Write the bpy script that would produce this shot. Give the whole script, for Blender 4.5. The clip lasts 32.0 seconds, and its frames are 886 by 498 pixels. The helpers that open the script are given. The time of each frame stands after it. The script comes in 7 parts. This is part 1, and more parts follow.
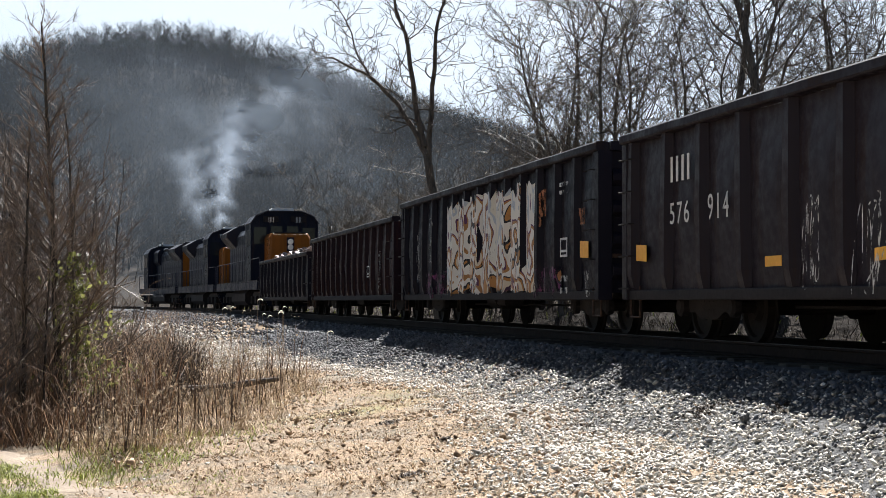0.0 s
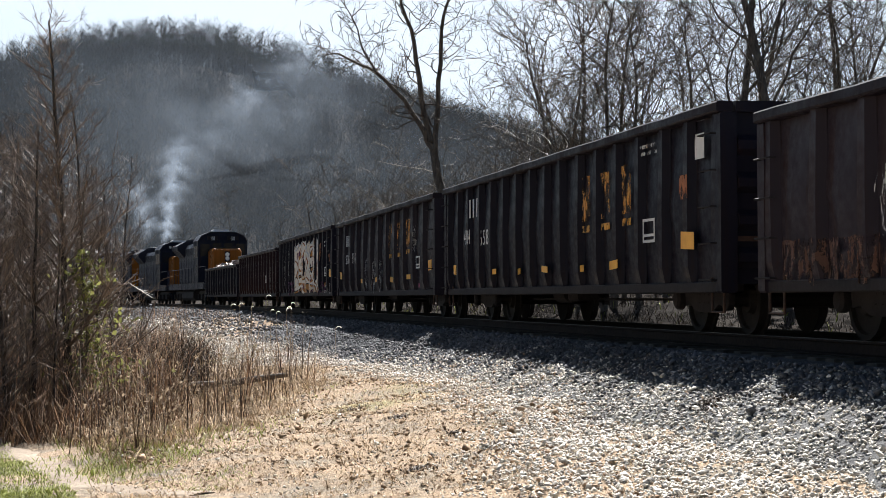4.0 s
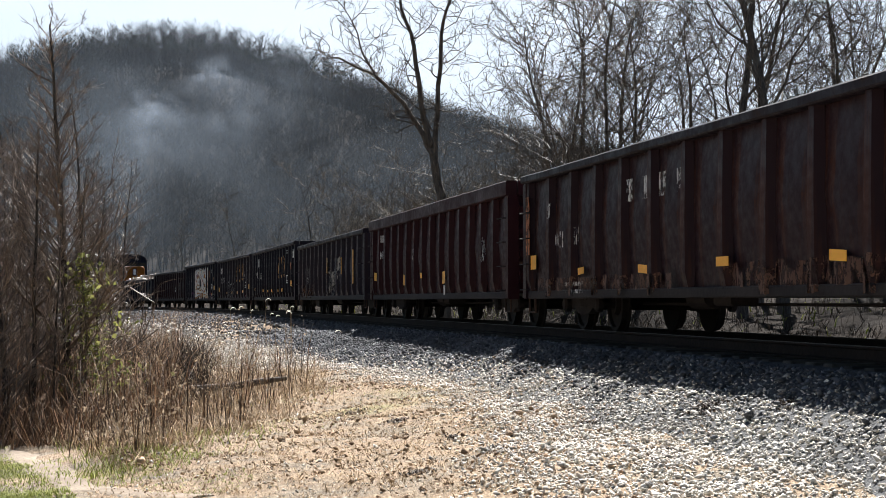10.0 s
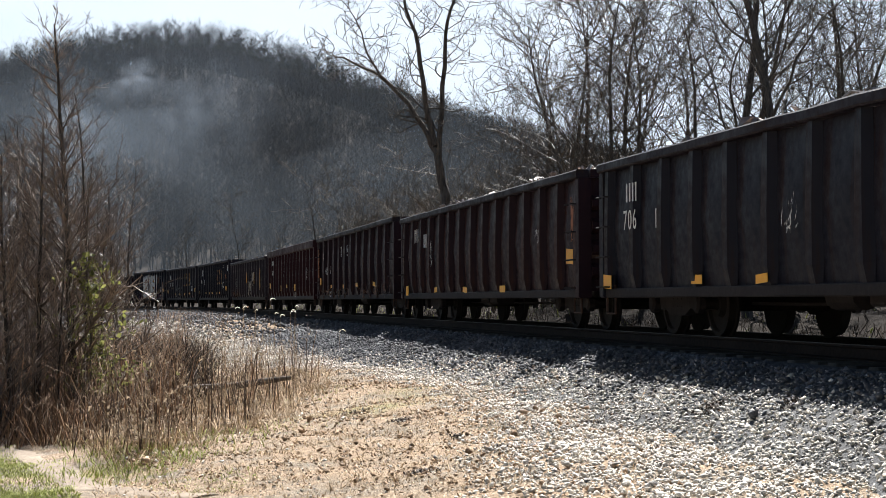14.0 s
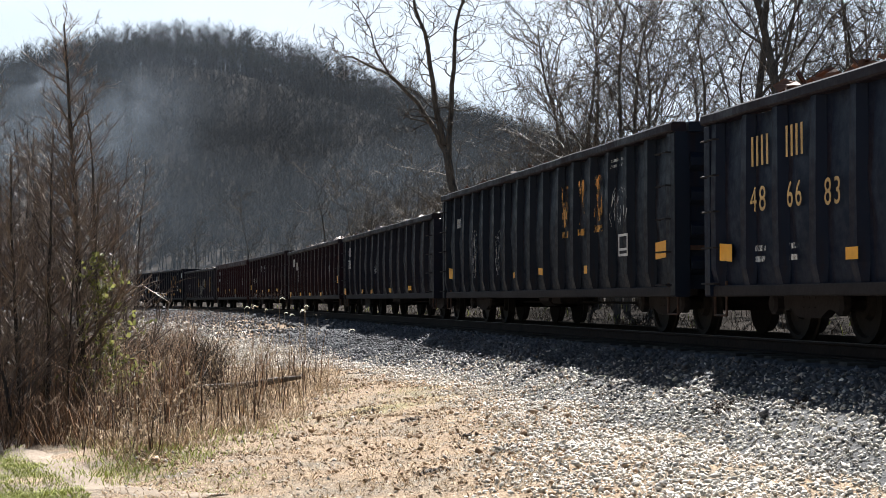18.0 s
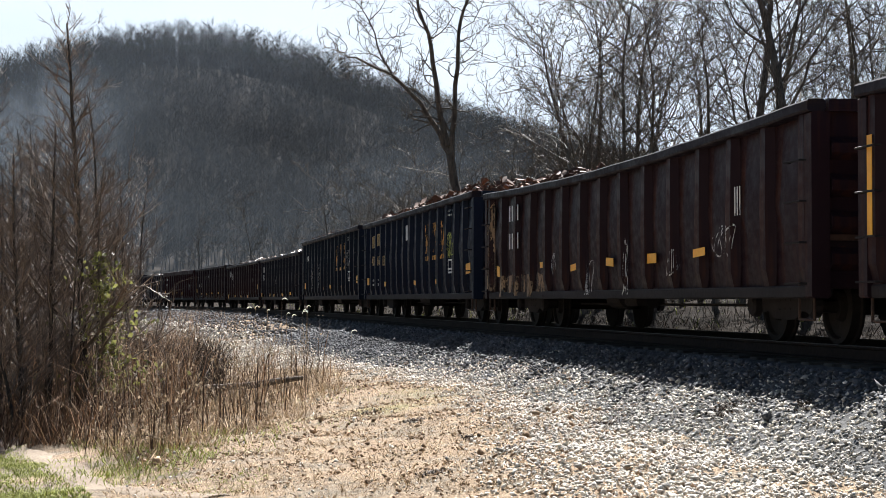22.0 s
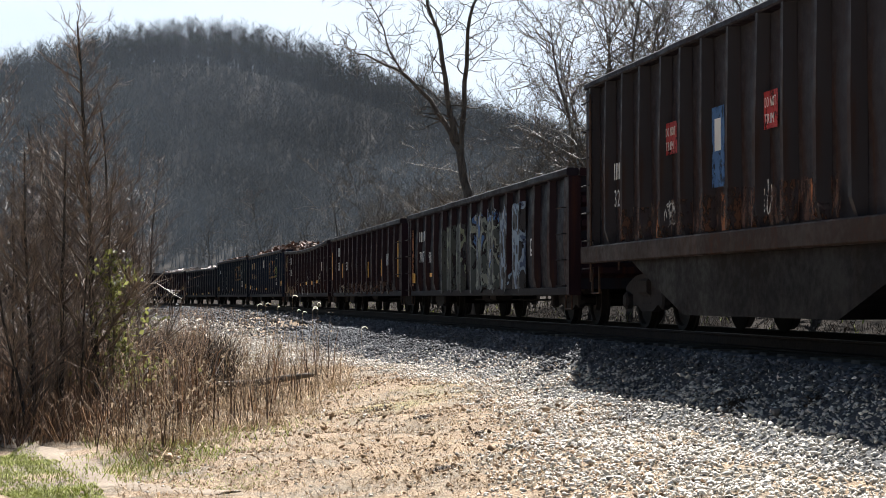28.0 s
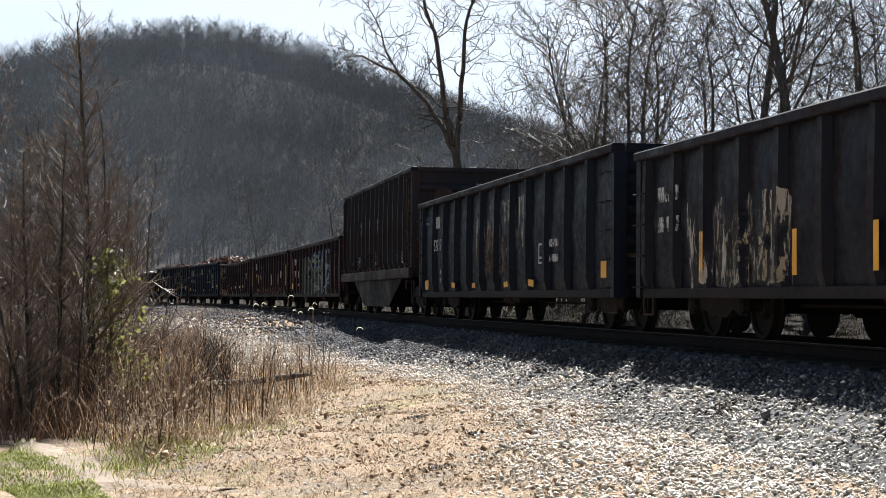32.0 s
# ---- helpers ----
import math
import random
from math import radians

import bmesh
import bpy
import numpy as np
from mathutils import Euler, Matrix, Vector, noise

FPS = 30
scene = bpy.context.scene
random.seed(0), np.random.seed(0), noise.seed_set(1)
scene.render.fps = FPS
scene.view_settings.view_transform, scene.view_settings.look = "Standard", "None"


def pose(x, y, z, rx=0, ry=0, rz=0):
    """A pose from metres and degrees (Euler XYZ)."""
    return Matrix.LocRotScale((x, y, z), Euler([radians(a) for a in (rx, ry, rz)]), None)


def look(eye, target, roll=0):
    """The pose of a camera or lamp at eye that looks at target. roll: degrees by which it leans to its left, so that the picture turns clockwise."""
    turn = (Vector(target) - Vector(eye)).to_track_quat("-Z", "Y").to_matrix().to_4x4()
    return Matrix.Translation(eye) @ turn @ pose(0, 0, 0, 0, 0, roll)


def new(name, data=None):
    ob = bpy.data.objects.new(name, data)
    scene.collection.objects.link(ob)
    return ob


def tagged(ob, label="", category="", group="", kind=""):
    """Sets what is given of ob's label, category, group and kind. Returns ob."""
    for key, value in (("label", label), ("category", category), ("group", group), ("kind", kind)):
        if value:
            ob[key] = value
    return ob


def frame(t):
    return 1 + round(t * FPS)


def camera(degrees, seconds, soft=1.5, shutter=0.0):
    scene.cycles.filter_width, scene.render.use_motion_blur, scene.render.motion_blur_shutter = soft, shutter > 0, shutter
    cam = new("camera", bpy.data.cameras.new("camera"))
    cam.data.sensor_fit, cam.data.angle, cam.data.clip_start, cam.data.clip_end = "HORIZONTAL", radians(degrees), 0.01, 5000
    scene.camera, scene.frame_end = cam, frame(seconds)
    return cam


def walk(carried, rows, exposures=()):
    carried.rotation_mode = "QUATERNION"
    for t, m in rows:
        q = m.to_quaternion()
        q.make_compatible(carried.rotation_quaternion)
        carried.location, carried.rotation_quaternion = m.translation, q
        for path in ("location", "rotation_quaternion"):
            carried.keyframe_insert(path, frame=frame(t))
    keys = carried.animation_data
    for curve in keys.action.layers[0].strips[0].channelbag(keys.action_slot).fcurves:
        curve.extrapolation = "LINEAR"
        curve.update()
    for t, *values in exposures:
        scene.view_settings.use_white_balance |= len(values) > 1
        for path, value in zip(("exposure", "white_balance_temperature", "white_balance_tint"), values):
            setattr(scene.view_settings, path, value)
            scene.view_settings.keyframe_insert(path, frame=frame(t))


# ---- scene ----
# ---------------------------------------------------------------- camera and its walk
cam = camera(28.4, 32.0, soft=0.65)
FOCAL = 3098.6
EYE_Z = 0.475


def view(dx, dy, roll, dolly):
    """A hand-held view: small turns right, up and round, and a small step forward."""
    eye = Vector((0.0, dolly, EYE_Z))
    ahead = Vector((-dx / FOCAL, 1.0, (91.45 + dy) / FOCAL))
    return look(eye, eye + ahead * 50.0, roll)


walk(cam, [(0, view(-13.8, 1.5, 0.13, 0.17)), (0.5, view(-4.5, 1.9, 0.16, 0.18)), (1, view(-0.5, 1.3, 0.14, 0.18)), (1.5, view(0.0, 0.3, 0.14, 0.18)),
           (2, view(0.6, -0.7, 0.06, 0.17)), (3, view(-0.1, -4.2, -0.07, 0.11)), (3.5, view(-0.7, -6.1, -0.16, 0.09)), (5.5, view(-1.1, -9.2, -0.39, 0.03)),
           (6, view(-1.1, -9.2, -0.39, 0.03)), (7, view(-0.1, -9.3, -0.36, 0.02)), (8, view(-0.8, -7.8, -0.27, 0.0)), (9, view(-2.0, -4.6, -0.20, 0.02)),
           (10, view(-2.2, -0.3, -0.11, 0.02)), (11, view(-1.8, 1.5, 0.0, 0.02)), (12, view(-2.1, 1.1, 0.03, 0.02)), (13, view(0.0, 0.0, 0.0, 0.0)),
           (14, view(5.4, -1.3, -0.12, 0.01)), (14.5, view(8.6, -2.0, -0.10, 0.01)), (16.5, view(19.0, -2.9, -0.22, 0.0)), (17, view(20.7, -2.6, -0.15, 0.01)),
           (18, view(22.4, -2.1, -0.15, 0.03)), (19, view(23.2, -2.3, -0.13, 0.04)), (20, view(24.3, -0.6, -0.01, 0.05)), (21, view(25.9, 0.3, 0.05, 0.06)),
           (22, view(27.3, -0.4, 0.05, 0.07)), (22.5, view(27.7, -0.9, 0.05, 0.07)), (23, view(30.8, -0.9, 0.04, 0.06)), (23.5, view(37.2, -0.9, 0.05, 0.06)),
           (24, view(42.4, -1.0, 0.05, 0.06)), (24.5, view(45.4, -1.1, 0.09, 0.06)), (25, view(45.8, -2.0, 0.05, 0.05)), (25.5, view(46.1, -2.2, 0.04, 0.05)),
           (27.5, view(48.1, -4.5, -0.06, 0.11)), (28, view(44.6, -6.4, -0.09, 0.02)), (28.5, view(41.7, -7.8, -0.04, -0.07)), (29, view(39.5, -8.1, 0.07, -0.14)),
           (29.5, view(37.5, -7.6, 0.17, -0.19)), (30, view(36.3, -6.4, 0.24, -0.22)), (31, view(35.6, -4.0, 0.43, -0.19)), (32, view(35.7, -3.7, 0.42, -0.18))],
     exposures=[(0.0, 1.65), (32.0, 1.65)])

# ---------------------------------------------------------------- world and sun
SUN_AZIMUTH, SUN_HEIGHT = radians(6.3), radians(42.0)
world = bpy.data.worlds.new("sky")
scene.world = world
world.use_nodes = True
wn, wl = world.node_tree.nodes, world.node_tree.links
sky = wn.new("ShaderNodeTexSky")
sky.sky_type, sky.sun_disc = "NISHITA", False
sky.sun_elevation, sky.sun_rotation = SUN_HEIGHT, SUN_AZIMUTH
sky.air_density, sky.dust_density = 1.0, 0.4
sky.ozone_density = 2.0
w_co = wn.new("ShaderNodeTexCoord")
w_map = wn.new("ShaderNodeMapping")
w_map.inputs["Scale"].default_value = (1.0, 1.0, 3.0)
w_noise = wn.new("ShaderNodeTexNoise")
w_noise.inputs["Scale"].default_value, w_noise.inputs["Detail"].default_value = 3.2, 6.0
w_ramp = wn.new("ShaderNodeValToRGB")
w_ramp.color_ramp.elements[0].position, w_ramp.color_ramp.elements[1].position = 0.36, 0.56
w_ramp.color_ramp.elements[0].color = (0.78, 0.78, 0.78, 1.0)
w_mix = wn.new("ShaderNodeMixRGB")
w_mix.inputs[2].default_value = (12.6, 14.3, 16.4, 1.0)
wl.new(w_co.outputs["Generated"], w_map.inputs["Vector"])
wl.new(w_map.outputs["Vector"], w_noise.inputs["Vector"])
wl.new(w_noise.outputs["Fac"], w_ramp.inputs["Fac"])
# a thin bright sheet of cloud lies round the sun
w_dot = wn.new("ShaderNodeVectorMath")
w_dot.operation, w_dot.inputs[1].default_value = "DOT_PRODUCT", (math.sin(SUN_AZIMUTH) * 0.97, math.cos(SUN_AZIMUTH) * 0.97, 0.24)
w_near = wn.new("ShaderNodeMapRange")
w_near.inputs["From Min"].default_value, w_near.inputs["From Max"].default_value = 0.8, 0.92
w_mul = wn.new("ShaderNodeMath")
w_mul.operation = "MULTIPLY"
wl.new(w_co.outputs["Generated"], w_dot.inputs[0])
wl.new(w_dot.outputs["Value"], w_near.inputs["Value"])
wl.new(w_near.outputs["Result"], w_mul.inputs[0])
wl.new(w_ramp.outputs["Color"], w_mul.inputs[1])
wl.new(w_mul.outputs[0], w_mix.inputs[0])
wl.new(sky.outputs["Color"], w_mix.inputs[1])
wl.new(w_mix.outputs["Color"], wn["Background"].inputs["Color"])
wn["Background"].inputs["Strength"].default_value = 0.0235
sun = new("sun", bpy.data.lights.new("sun", "SUN"))
sun.data.energy, sun.data.angle, sun.data.color = 5.0, radians(0.53), (1.0, 0.985, 0.965)
SUN_WAY = Vector((math.sin(SUN_AZIMUTH) * math.cos(SUN_HEIGHT), math.cos(SUN_AZIMUTH) * math.cos(SUN_HEIGHT), math.sin(SUN_HEIGHT)))
sun.matrix_world = look(SUN_WAY * 200.0, (0, 0, 0))


# ---------------------------------------------------------------- materials
def material(name, rough=0.8, metal=0.0):
    m = bpy.data.materials.new(name)
    m.use_nodes = True
    b = m.node_tree.nodes["Principled BSDF"]
    b.inputs["Specular IOR Level"].default_value = 0.3
    b.inputs["Roughness"].default_value, b.inputs["Metallic"].default_value = rough, metal
    return m, m.node_tree.nodes, m.node_tree.links, b


def noise_node(n, l, scale, detail=4.0, stretch=(1, 1, 1), rough=0.55, space="Object"):
    co, mp, no = n.new("ShaderNodeTexCoord"), n.new("ShaderNodeMapping"), n.new("ShaderNodeTexNoise")
    mp.inputs["Scale"].default_value = stretch
    no.inputs["Scale"].default_value, no.inputs["Detail"].default_value, no.inputs["Roughness"].default_value = scale, detail, rough
    l.new(co.outputs[space], mp.inputs["Vector"])
    l.new(mp.outputs["Vector"], no.inputs["Vector"])
    return no.outputs["Fac"]


def ramp(n, l, fac, stops):
    r = n.new("ShaderNodeValToRGB")
    while len(r.color_ramp.elements) < len(stops):
        r.color_ramp.elements.new(0.5)
    for e, (p, c) in zip(r.color_ramp.elements, stops):
        e.position, e.color = p, (c, c, c, 1) if isinstance(c, (int, float)) else (*c, 1)
    l.new(fac, r.inputs["Fac"])
    return r.outputs["Color"]


def blend(n, l, fac, a, b, kind="MIX"):
    m = n.new("ShaderNodeMixRGB")
    m.blend_type = kind
    for i, v in ((0, fac), (1, a), (2, b)):
        if isinstance(v, (int, float)):
            m.inputs[i].default_value = v
        elif isinstance(v, tuple):
            m.inputs[i].default_value = (*v, 1)
        else:
            l.new(v, m.inputs[i])
    return m.outputs["Color"]


def relief(n, l, b, height, strength, distance):
    bu = n.new("ShaderNodeBump")
    bu.inputs["Strength"].default_value, bu.inputs["Distance"].default_value = strength, distance
    l.new(height, bu.inputs["Height"])
    l.new(bu.outputs["Normal"], b.inputs["Normal"])


def speckled(name, dark, light, scale, rough=0.9, big=0.6, bump=0.4, depth=0.02, island=False, chance=False, metal=0.0, sheen=0.3):
    """Two scales of noise between two colours, and a relief. island: each loose piece has its own shade; chance: each object has."""
    m, n, l, b = material(name, rough, metal)
    b.inputs["Specular IOR Level"].default_value = sheen
    fine, coarse = noise_node(n, l, scale, 6.0), noise_node(n, l, scale * 0.08, 3.0)
    fac = blend(n, l, big, fine, coarse)
    col = blend(n, l, ramp(n, l, fac, [(0.32, 0.0), (0.68, 1.0)]), dark, light)
    if island or chance:
        if island:
            r = n.new("ShaderNodeNewGeometry").outputs["Random Per Island"]
        else:
            r = n.new("ShaderNodeObjectInfo").outputs["Random"]
        col = blend(n, l, 1.0, col, ramp(n, l, r, [(0.0, 0.55), (0.5, 0.95), (1.0, 1.45)]), "MULTIPLY")
    l.new(col, b.inputs["Base Color"])
    relief(n, l, b, fine, bump, depth)
    return m


def car_paint(name, paint, rust=(0.075, 0.034, 0.02), wear=0.5, rough=0.55, streak=0.6):
    """Old freight-car paint: streaked downwards, faded in patches, rusting through."""
    m, n, l, b = material(name, rough, 0.0)
    fade = noise_node(n, l, 0.9, 4.0)
    streaks = noise_node(n, l, 3.0, 5.0, (2.2, 2.2, 0.16))
    spots = noise_node(n, l, 7.0, 8.0, rough=0.7)
    # the violet cast of the shaded car sides is put into every paint
    paint = tuple(k * c for k, c in zip((0.8, 0.71, 0.8), paint))
    dusty = tuple(0.85 * c + 0.004 for c in paint)
    col = blend(n, l, ramp(n, l, fade, [(0.35, 0.0), (0.7, 0.75)]), paint, dusty)
    col = blend(n, l, ramp(n, l, streaks, [(0.5, 0.0), (0.72, streak)]), col, tuple(0.75 * c for c in rust))
    mix = blend(n, l, 0.5, spots, fade)
    col = blend(n, l, ramp(n, l, mix, [(0.66 - 0.22 * wear, 0.0), (0.74 - 0.2 * wear, 1.0)]), col, rust)
    l.new(col, b.inputs["Base Color"])
    l.new(ramp(n, l, mix, [(0.4, rough - 0.17), (0.62, 0.75)]), b.inputs["Roughness"])
    b.inputs["Specular IOR Level"].default_value = 0.075
    relief(n, l, b, spots, 0.25, 0.01)
    return m


def worn_mark(name, colour, holes=0.5, scale=9.0, drawn=0.5):
    """Old lettering or sprayed paint that flakes off: the gaps are really gaps."""
    m, n, l, b = material(name, 0.6)
    flakes = noise_node(n, l, scale, 7.0, (1, 1, drawn), 0.75)
    tone = noise_node(n, l, 2.5, 3.0)
    l.new(blend(n, l, ramp(n, l, tone, [(0.3, 0.0), (0.75, 0.6)]), colour, tuple(0.5 * c for c in colour)), b.inputs["Base Color"])
    l.new(ramp(n, l, flakes, [(holes - 0.04, 0.0), (holes + 0.04, 1.0)]), b.inputs["Alpha"])
    return m


def bark(name, dark, light):
    m, n, l, b = material(name, 0.9)
    ridges = noise_node(n, l, 14.0, 6.0, (1, 1, 0.18), 0.65)
    patch = noise_node(n, l, 1.3, 3.0)
    col = blend(n, l, ramp(n, l, ridges, [(0.35, 0.0), (0.65, 1.0)]), dark, light)
    col = blend(n, l, ramp(n, l, patch, [(0.5, 0.0), (0.75, 0.5)]), col, (0.2, 0.19, 0.16))
    l.new(col, b.inputs["Base Color"])
    relief(n, l, b, ridges, 0.6, 0.03)
    return m


def leafy(name, dark, light, glow=0.35, sheen=0.3):
    """Thin dry or green blades that let some light through."""
    m, n, l, b = material(name, 0.75)
    b.inputs["Specular IOR Level"].default_value = sheen
    r = n.new("ShaderNodeNewGeometry").outputs["Random Per Island"]
    col = blend(n, l, r, dark, light)
    l.new(col, b.inputs["Base Color"])
    thin, mixer = n.new("ShaderNodeBsdfTranslucent"), n.new("ShaderNodeMixShader")
    mixer.inputs["Fac"].default_value = glow
    l.new(col, thin.inputs["Color"])
    l.new(b.outputs["BSDF"], mixer.inputs[1])
    l.new(thin.outputs["BSDF"], mixer.inputs[2])
    l.new(mixer.outputs["Shader"], n["Material Output"].inputs["Surface"])
    return m


# bed coloured darker than its stones, painting shade into the gaps between them
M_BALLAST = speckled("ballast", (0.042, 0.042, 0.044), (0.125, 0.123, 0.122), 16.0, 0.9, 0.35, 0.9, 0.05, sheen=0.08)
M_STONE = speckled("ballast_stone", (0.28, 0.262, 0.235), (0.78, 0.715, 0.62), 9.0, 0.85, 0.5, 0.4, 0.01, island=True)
# darker stone colour: grime near the rails plus the train's shadow painted in
M_GRIME_SHADE = speckled("grimy_shaded_stone", (0.045, 0.047, 0.052), (0.18, 0.182, 0.19), 9.0, 0.85, 0.5, 0.4, 0.01, island=True, sheen=0.15)
M_STONE_ONE = speckled("single_stone", (0.24, 0.23, 0.215), (0.66, 0.615, 0.55), 9.0, 0.85, 0.5, 0.4, 0.01, chance=True)
M_STEEL = speckled("rusty_steel", (0.03, 0.02, 0.017), (0.11, 0.06, 0.04), 12.0, 0.7, 0.5, 0.4, 0.01, metal=0.3)
M_RAIL = speckled("rail_steel", (0.018, 0.014, 0.013), (0.05, 0.036, 0.03), 20.0, 0.8, 0.4, 0.3, 0.005, metal=0.2, sheen=0.1)
M_RAILHEAD = speckled("worn_rail_head", (0.06, 0.05, 0.046), (0.16, 0.14, 0.13), 15.0, 0.6, 0.5, 0.1, 0.002, metal=1.0)
M_TIE = speckled("creosoted_wood", (0.03, 0.025, 0.02), (0.1, 0.085, 0.07), 10.0, 0.9, 0.4, 0.7, 0.02, chance=True)
M_GREASE = speckled("greasy_black_iron", (0.014, 0.013, 0.0145), (0.036, 0.031, 0.032), 14.0, 0.75, 0.5, 0.4, 0.01, metal=0.1, sheen=0.12)
M_WHEEL = speckled("wheel_steel", (0.01, 0.009, 0.0085), (0.028, 0.023, 0.021), 10.0, 0.7, 0.5, 0.3, 0.01, metal=0.2, sheen=0.15)
M_REFLECTOR = speckled("yellow_reflector", (0.75, 0.34, 0.02), (0.95, 0.5, 0.05), 12.0, 0.4, 0.5, 0.1, 0.002)
M_SCRAP = speckled("scrap_metal", (0.1, 0.06, 0.045), (0.4, 0.36, 0.33), 4.0, 0.4, 0.5, 0.4, 0.02, island=True, metal=0.6)
M_RUSTY_SCRAP = speckled("rusty_scrap", (0.06, 0.03, 0.02), (0.22, 0.12, 0.08), 4.0, 0.75, 0.5, 0.4, 0.02, island=True, metal=0.2)
M_BARK = bark("bark", (0.045, 0.036, 0.03), (0.15, 0.125, 0.1))
M_SLIM = bark("young_bark", (0.018, 0.015, 0.013), (0.062, 0.052, 0.043))
M_SCRUB = speckled("scrub_twig", (0.06, 0.047, 0.033), (0.22, 0.165, 0.11), 3.0, 0.7, 0.5, 0.1, 0.01, island=True, sheen=0.12)
M_TWIG = speckled("twig_bark", (0.055, 0.044, 0.036), (0.2, 0.165, 0.13), 3.0, 0.6, 0.5, 0.1, 0.01, island=True, sheen=0.16)
M_SHOOT = speckled("sapling_shoot", (0.06, 0.046, 0.038), (0.29, 0.226, 0.178), 3.0, 0.55, 0.5, 0.1, 0.01, island=True, sheen=0.14)
M_WEED = leafy("dry_weed", (0.08, 0.056, 0.04), (0.48, 0.37, 0.25), 0.35)
M_STRAW = leafy("straw", (0.2, 0.135, 0.075), (0.66, 0.51, 0.335), 0.4)
M_GREEN = leafy("green_grass", (0.16, 0.185, 0.04), (0.44, 0.47, 0.13), 0.5)
M_IVY = leafy("ivy_leaf", (0.07, 0.078, 0.022), (0.27, 0.27, 0.09), 0.45)
M_LITTER = leafy("fallen_leaf", (0.15, 0.095, 0.06), (0.5, 0.37, 0.25), 0.3)
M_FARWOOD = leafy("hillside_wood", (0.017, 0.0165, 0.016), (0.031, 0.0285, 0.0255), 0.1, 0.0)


# ---------------------------------------------------------------- small mesh kit
class Shape:
    """Collects the faces of one mesh."""

    def __init__(self):
        self.v, self.f = [], []

    def poly(self, points, faces):
        k = len(self.v)
        self.v += [tuple(p) for p in points]
        self.f += [tuple(i + k for i in f) for f in faces]
        return self

    def box(self, x0, x1, y0, y1, z0, z1, cut=0.0):
        """A box; cut: its long edges (along x) chamfered by that much."""
        if not cut:
            return self.poly([(x, y, z) for x in (x0, x1) for y in (y0, y1) for z in (z0, z1)],
                             [(0, 1, 3, 2), (4, 6, 7, 5), (0, 4, 5, 1), (2, 3, 7, 6), (0, 2, 6, 4), (1, 5, 7, 3)])
        c = cut
        ring = [(y0 + c, z0), (y1 - c, z0), (y1, z0 + c), (y1, z1 - c), (y1 - c, z1), (y0 + c, z1), (y0, z1 - c), (y0, z0 + c)]
        return self.sweep([[(x, y, z) for y, z in ring] for x in (x0, x1)])

    def sweep(self, rings, caps=True):
        """Rings of equal count joined into a skin."""
        k, n = len(self.v), len(rings[0])
        for r in rings:
            self.v += [tuple(p) for p in r]
        for i in range(len(rings) - 1):
            for j in range(n):
                a, b = k + i * n + j, k + i * n + (j + 1) % n
                self.f.append((a, b, b + n, a + n))
        if caps:
            self.f.append(tuple(k + j for j in reversed(range(n))))
            self.f.append(tuple(k + (len(rings) - 1) * n + j for j in range(n)))
        return self

    def tube(self, points, radii, sides=6, caps=True):
        pts = [Vector(p) for p in points]
        if isinstance(radii, (int, float)):
            radii = [radii] * len(pts)
        rings, side = [], None
        for i, p in enumerate(pts):
            way = (pts[min(i + 1, len(pts) - 1)] - pts[max(i - 1, 0)]).normalized()
            if side is None:
                side = way.orthogonal().normalized()
            side = (side - way * side.dot(way))
            side = side.normalized() if side.length > 1e-6 else way.orthogonal().normalized()
            other = way.cross(side)
            rings.append([p + (side * math.cos(2 * math.pi * j / sides) + other * math.sin(2 * math.pi * j / sides)) * radii[i] for j in range(sides)])
        return self.sweep(rings, caps)

    def lathe(self, profile, axis="y", sides=20, at=(0, 0, 0)):
        """profile: (along the axis, radius)."""
        rings = []
        for a, r in profile:
            ring = []
            for j in range(sides):
                c, s = r * math.cos(2 * math.pi * j / sides), r * math.sin(2 * math.pi * j / sides)
                p = {"y": (c, a, s), "x": (a, c, s), "z": (c, s, a)}[axis]
                ring.append((p[0] + at[0], p[1] + at[1], p[2] + at[2]))
            rings.append(ring)
        return self.sweep(rings)

    def plate(self, outline, y0, y1):
        """An outline in x, z made a plate between y0 and y1."""
        return self.sweep([[(x, y, z) for x, z in outline] for y in (y0, y1)])

    def mesh(self, name, mat, smooth=False):
        me = bpy.data.meshes.new(name)
        me.from_pydata(self.v, [], self.f)
        me.materials.append(mat)
        if smooth:
            me.shade_smooth()
        me.update()
        return me


def part(name, shape, mat, parent, label="", at=None, smooth=False):
    """One mesh object under a thing or a part. shape: a Shape, or a mesh to share."""
    ob = new(name, shape if isinstance(shape, bpy.types.Mesh) else shape.mesh(name, mat, smooth))
    ob.parent = parent
    if at is not None:
        ob.matrix_basis = at
    return tagged(ob, label)


def thing(name, label, category, at=None, group="", kind=""):
    ob = new(name)
    if at is not None:
        ob.matrix_basis = at
    return tagged(ob, label, category, group, kind)


def bulk(name, verts, faces, mat, parent=None, smooth=False):
    """One mesh out of number arrays; faces all of one size."""
    me = bpy.data.meshes.new(name)
    verts, faces = np.asarray(verts, np.float32), np.asarray(faces, np.int32)
    k = faces.shape[1]
    me.vertices.add(len(verts))
    me.vertices.foreach_set("co", verts.ravel())
    me.loops.add(faces.size)
    me.loops.foreach_set("vertex_index", faces.ravel())
    me.polygons.add(len(faces))
    me.polygons.foreach_set("loop_start", np.arange(0, faces.size, k, dtype=np.int32))
    me.update(calc_edges=True)
    me.validate()
    me.materials.append(mat)
    if smooth:
        me.shade_smooth()
    ob = new(name, me)
    ob.parent = parent
    return ob


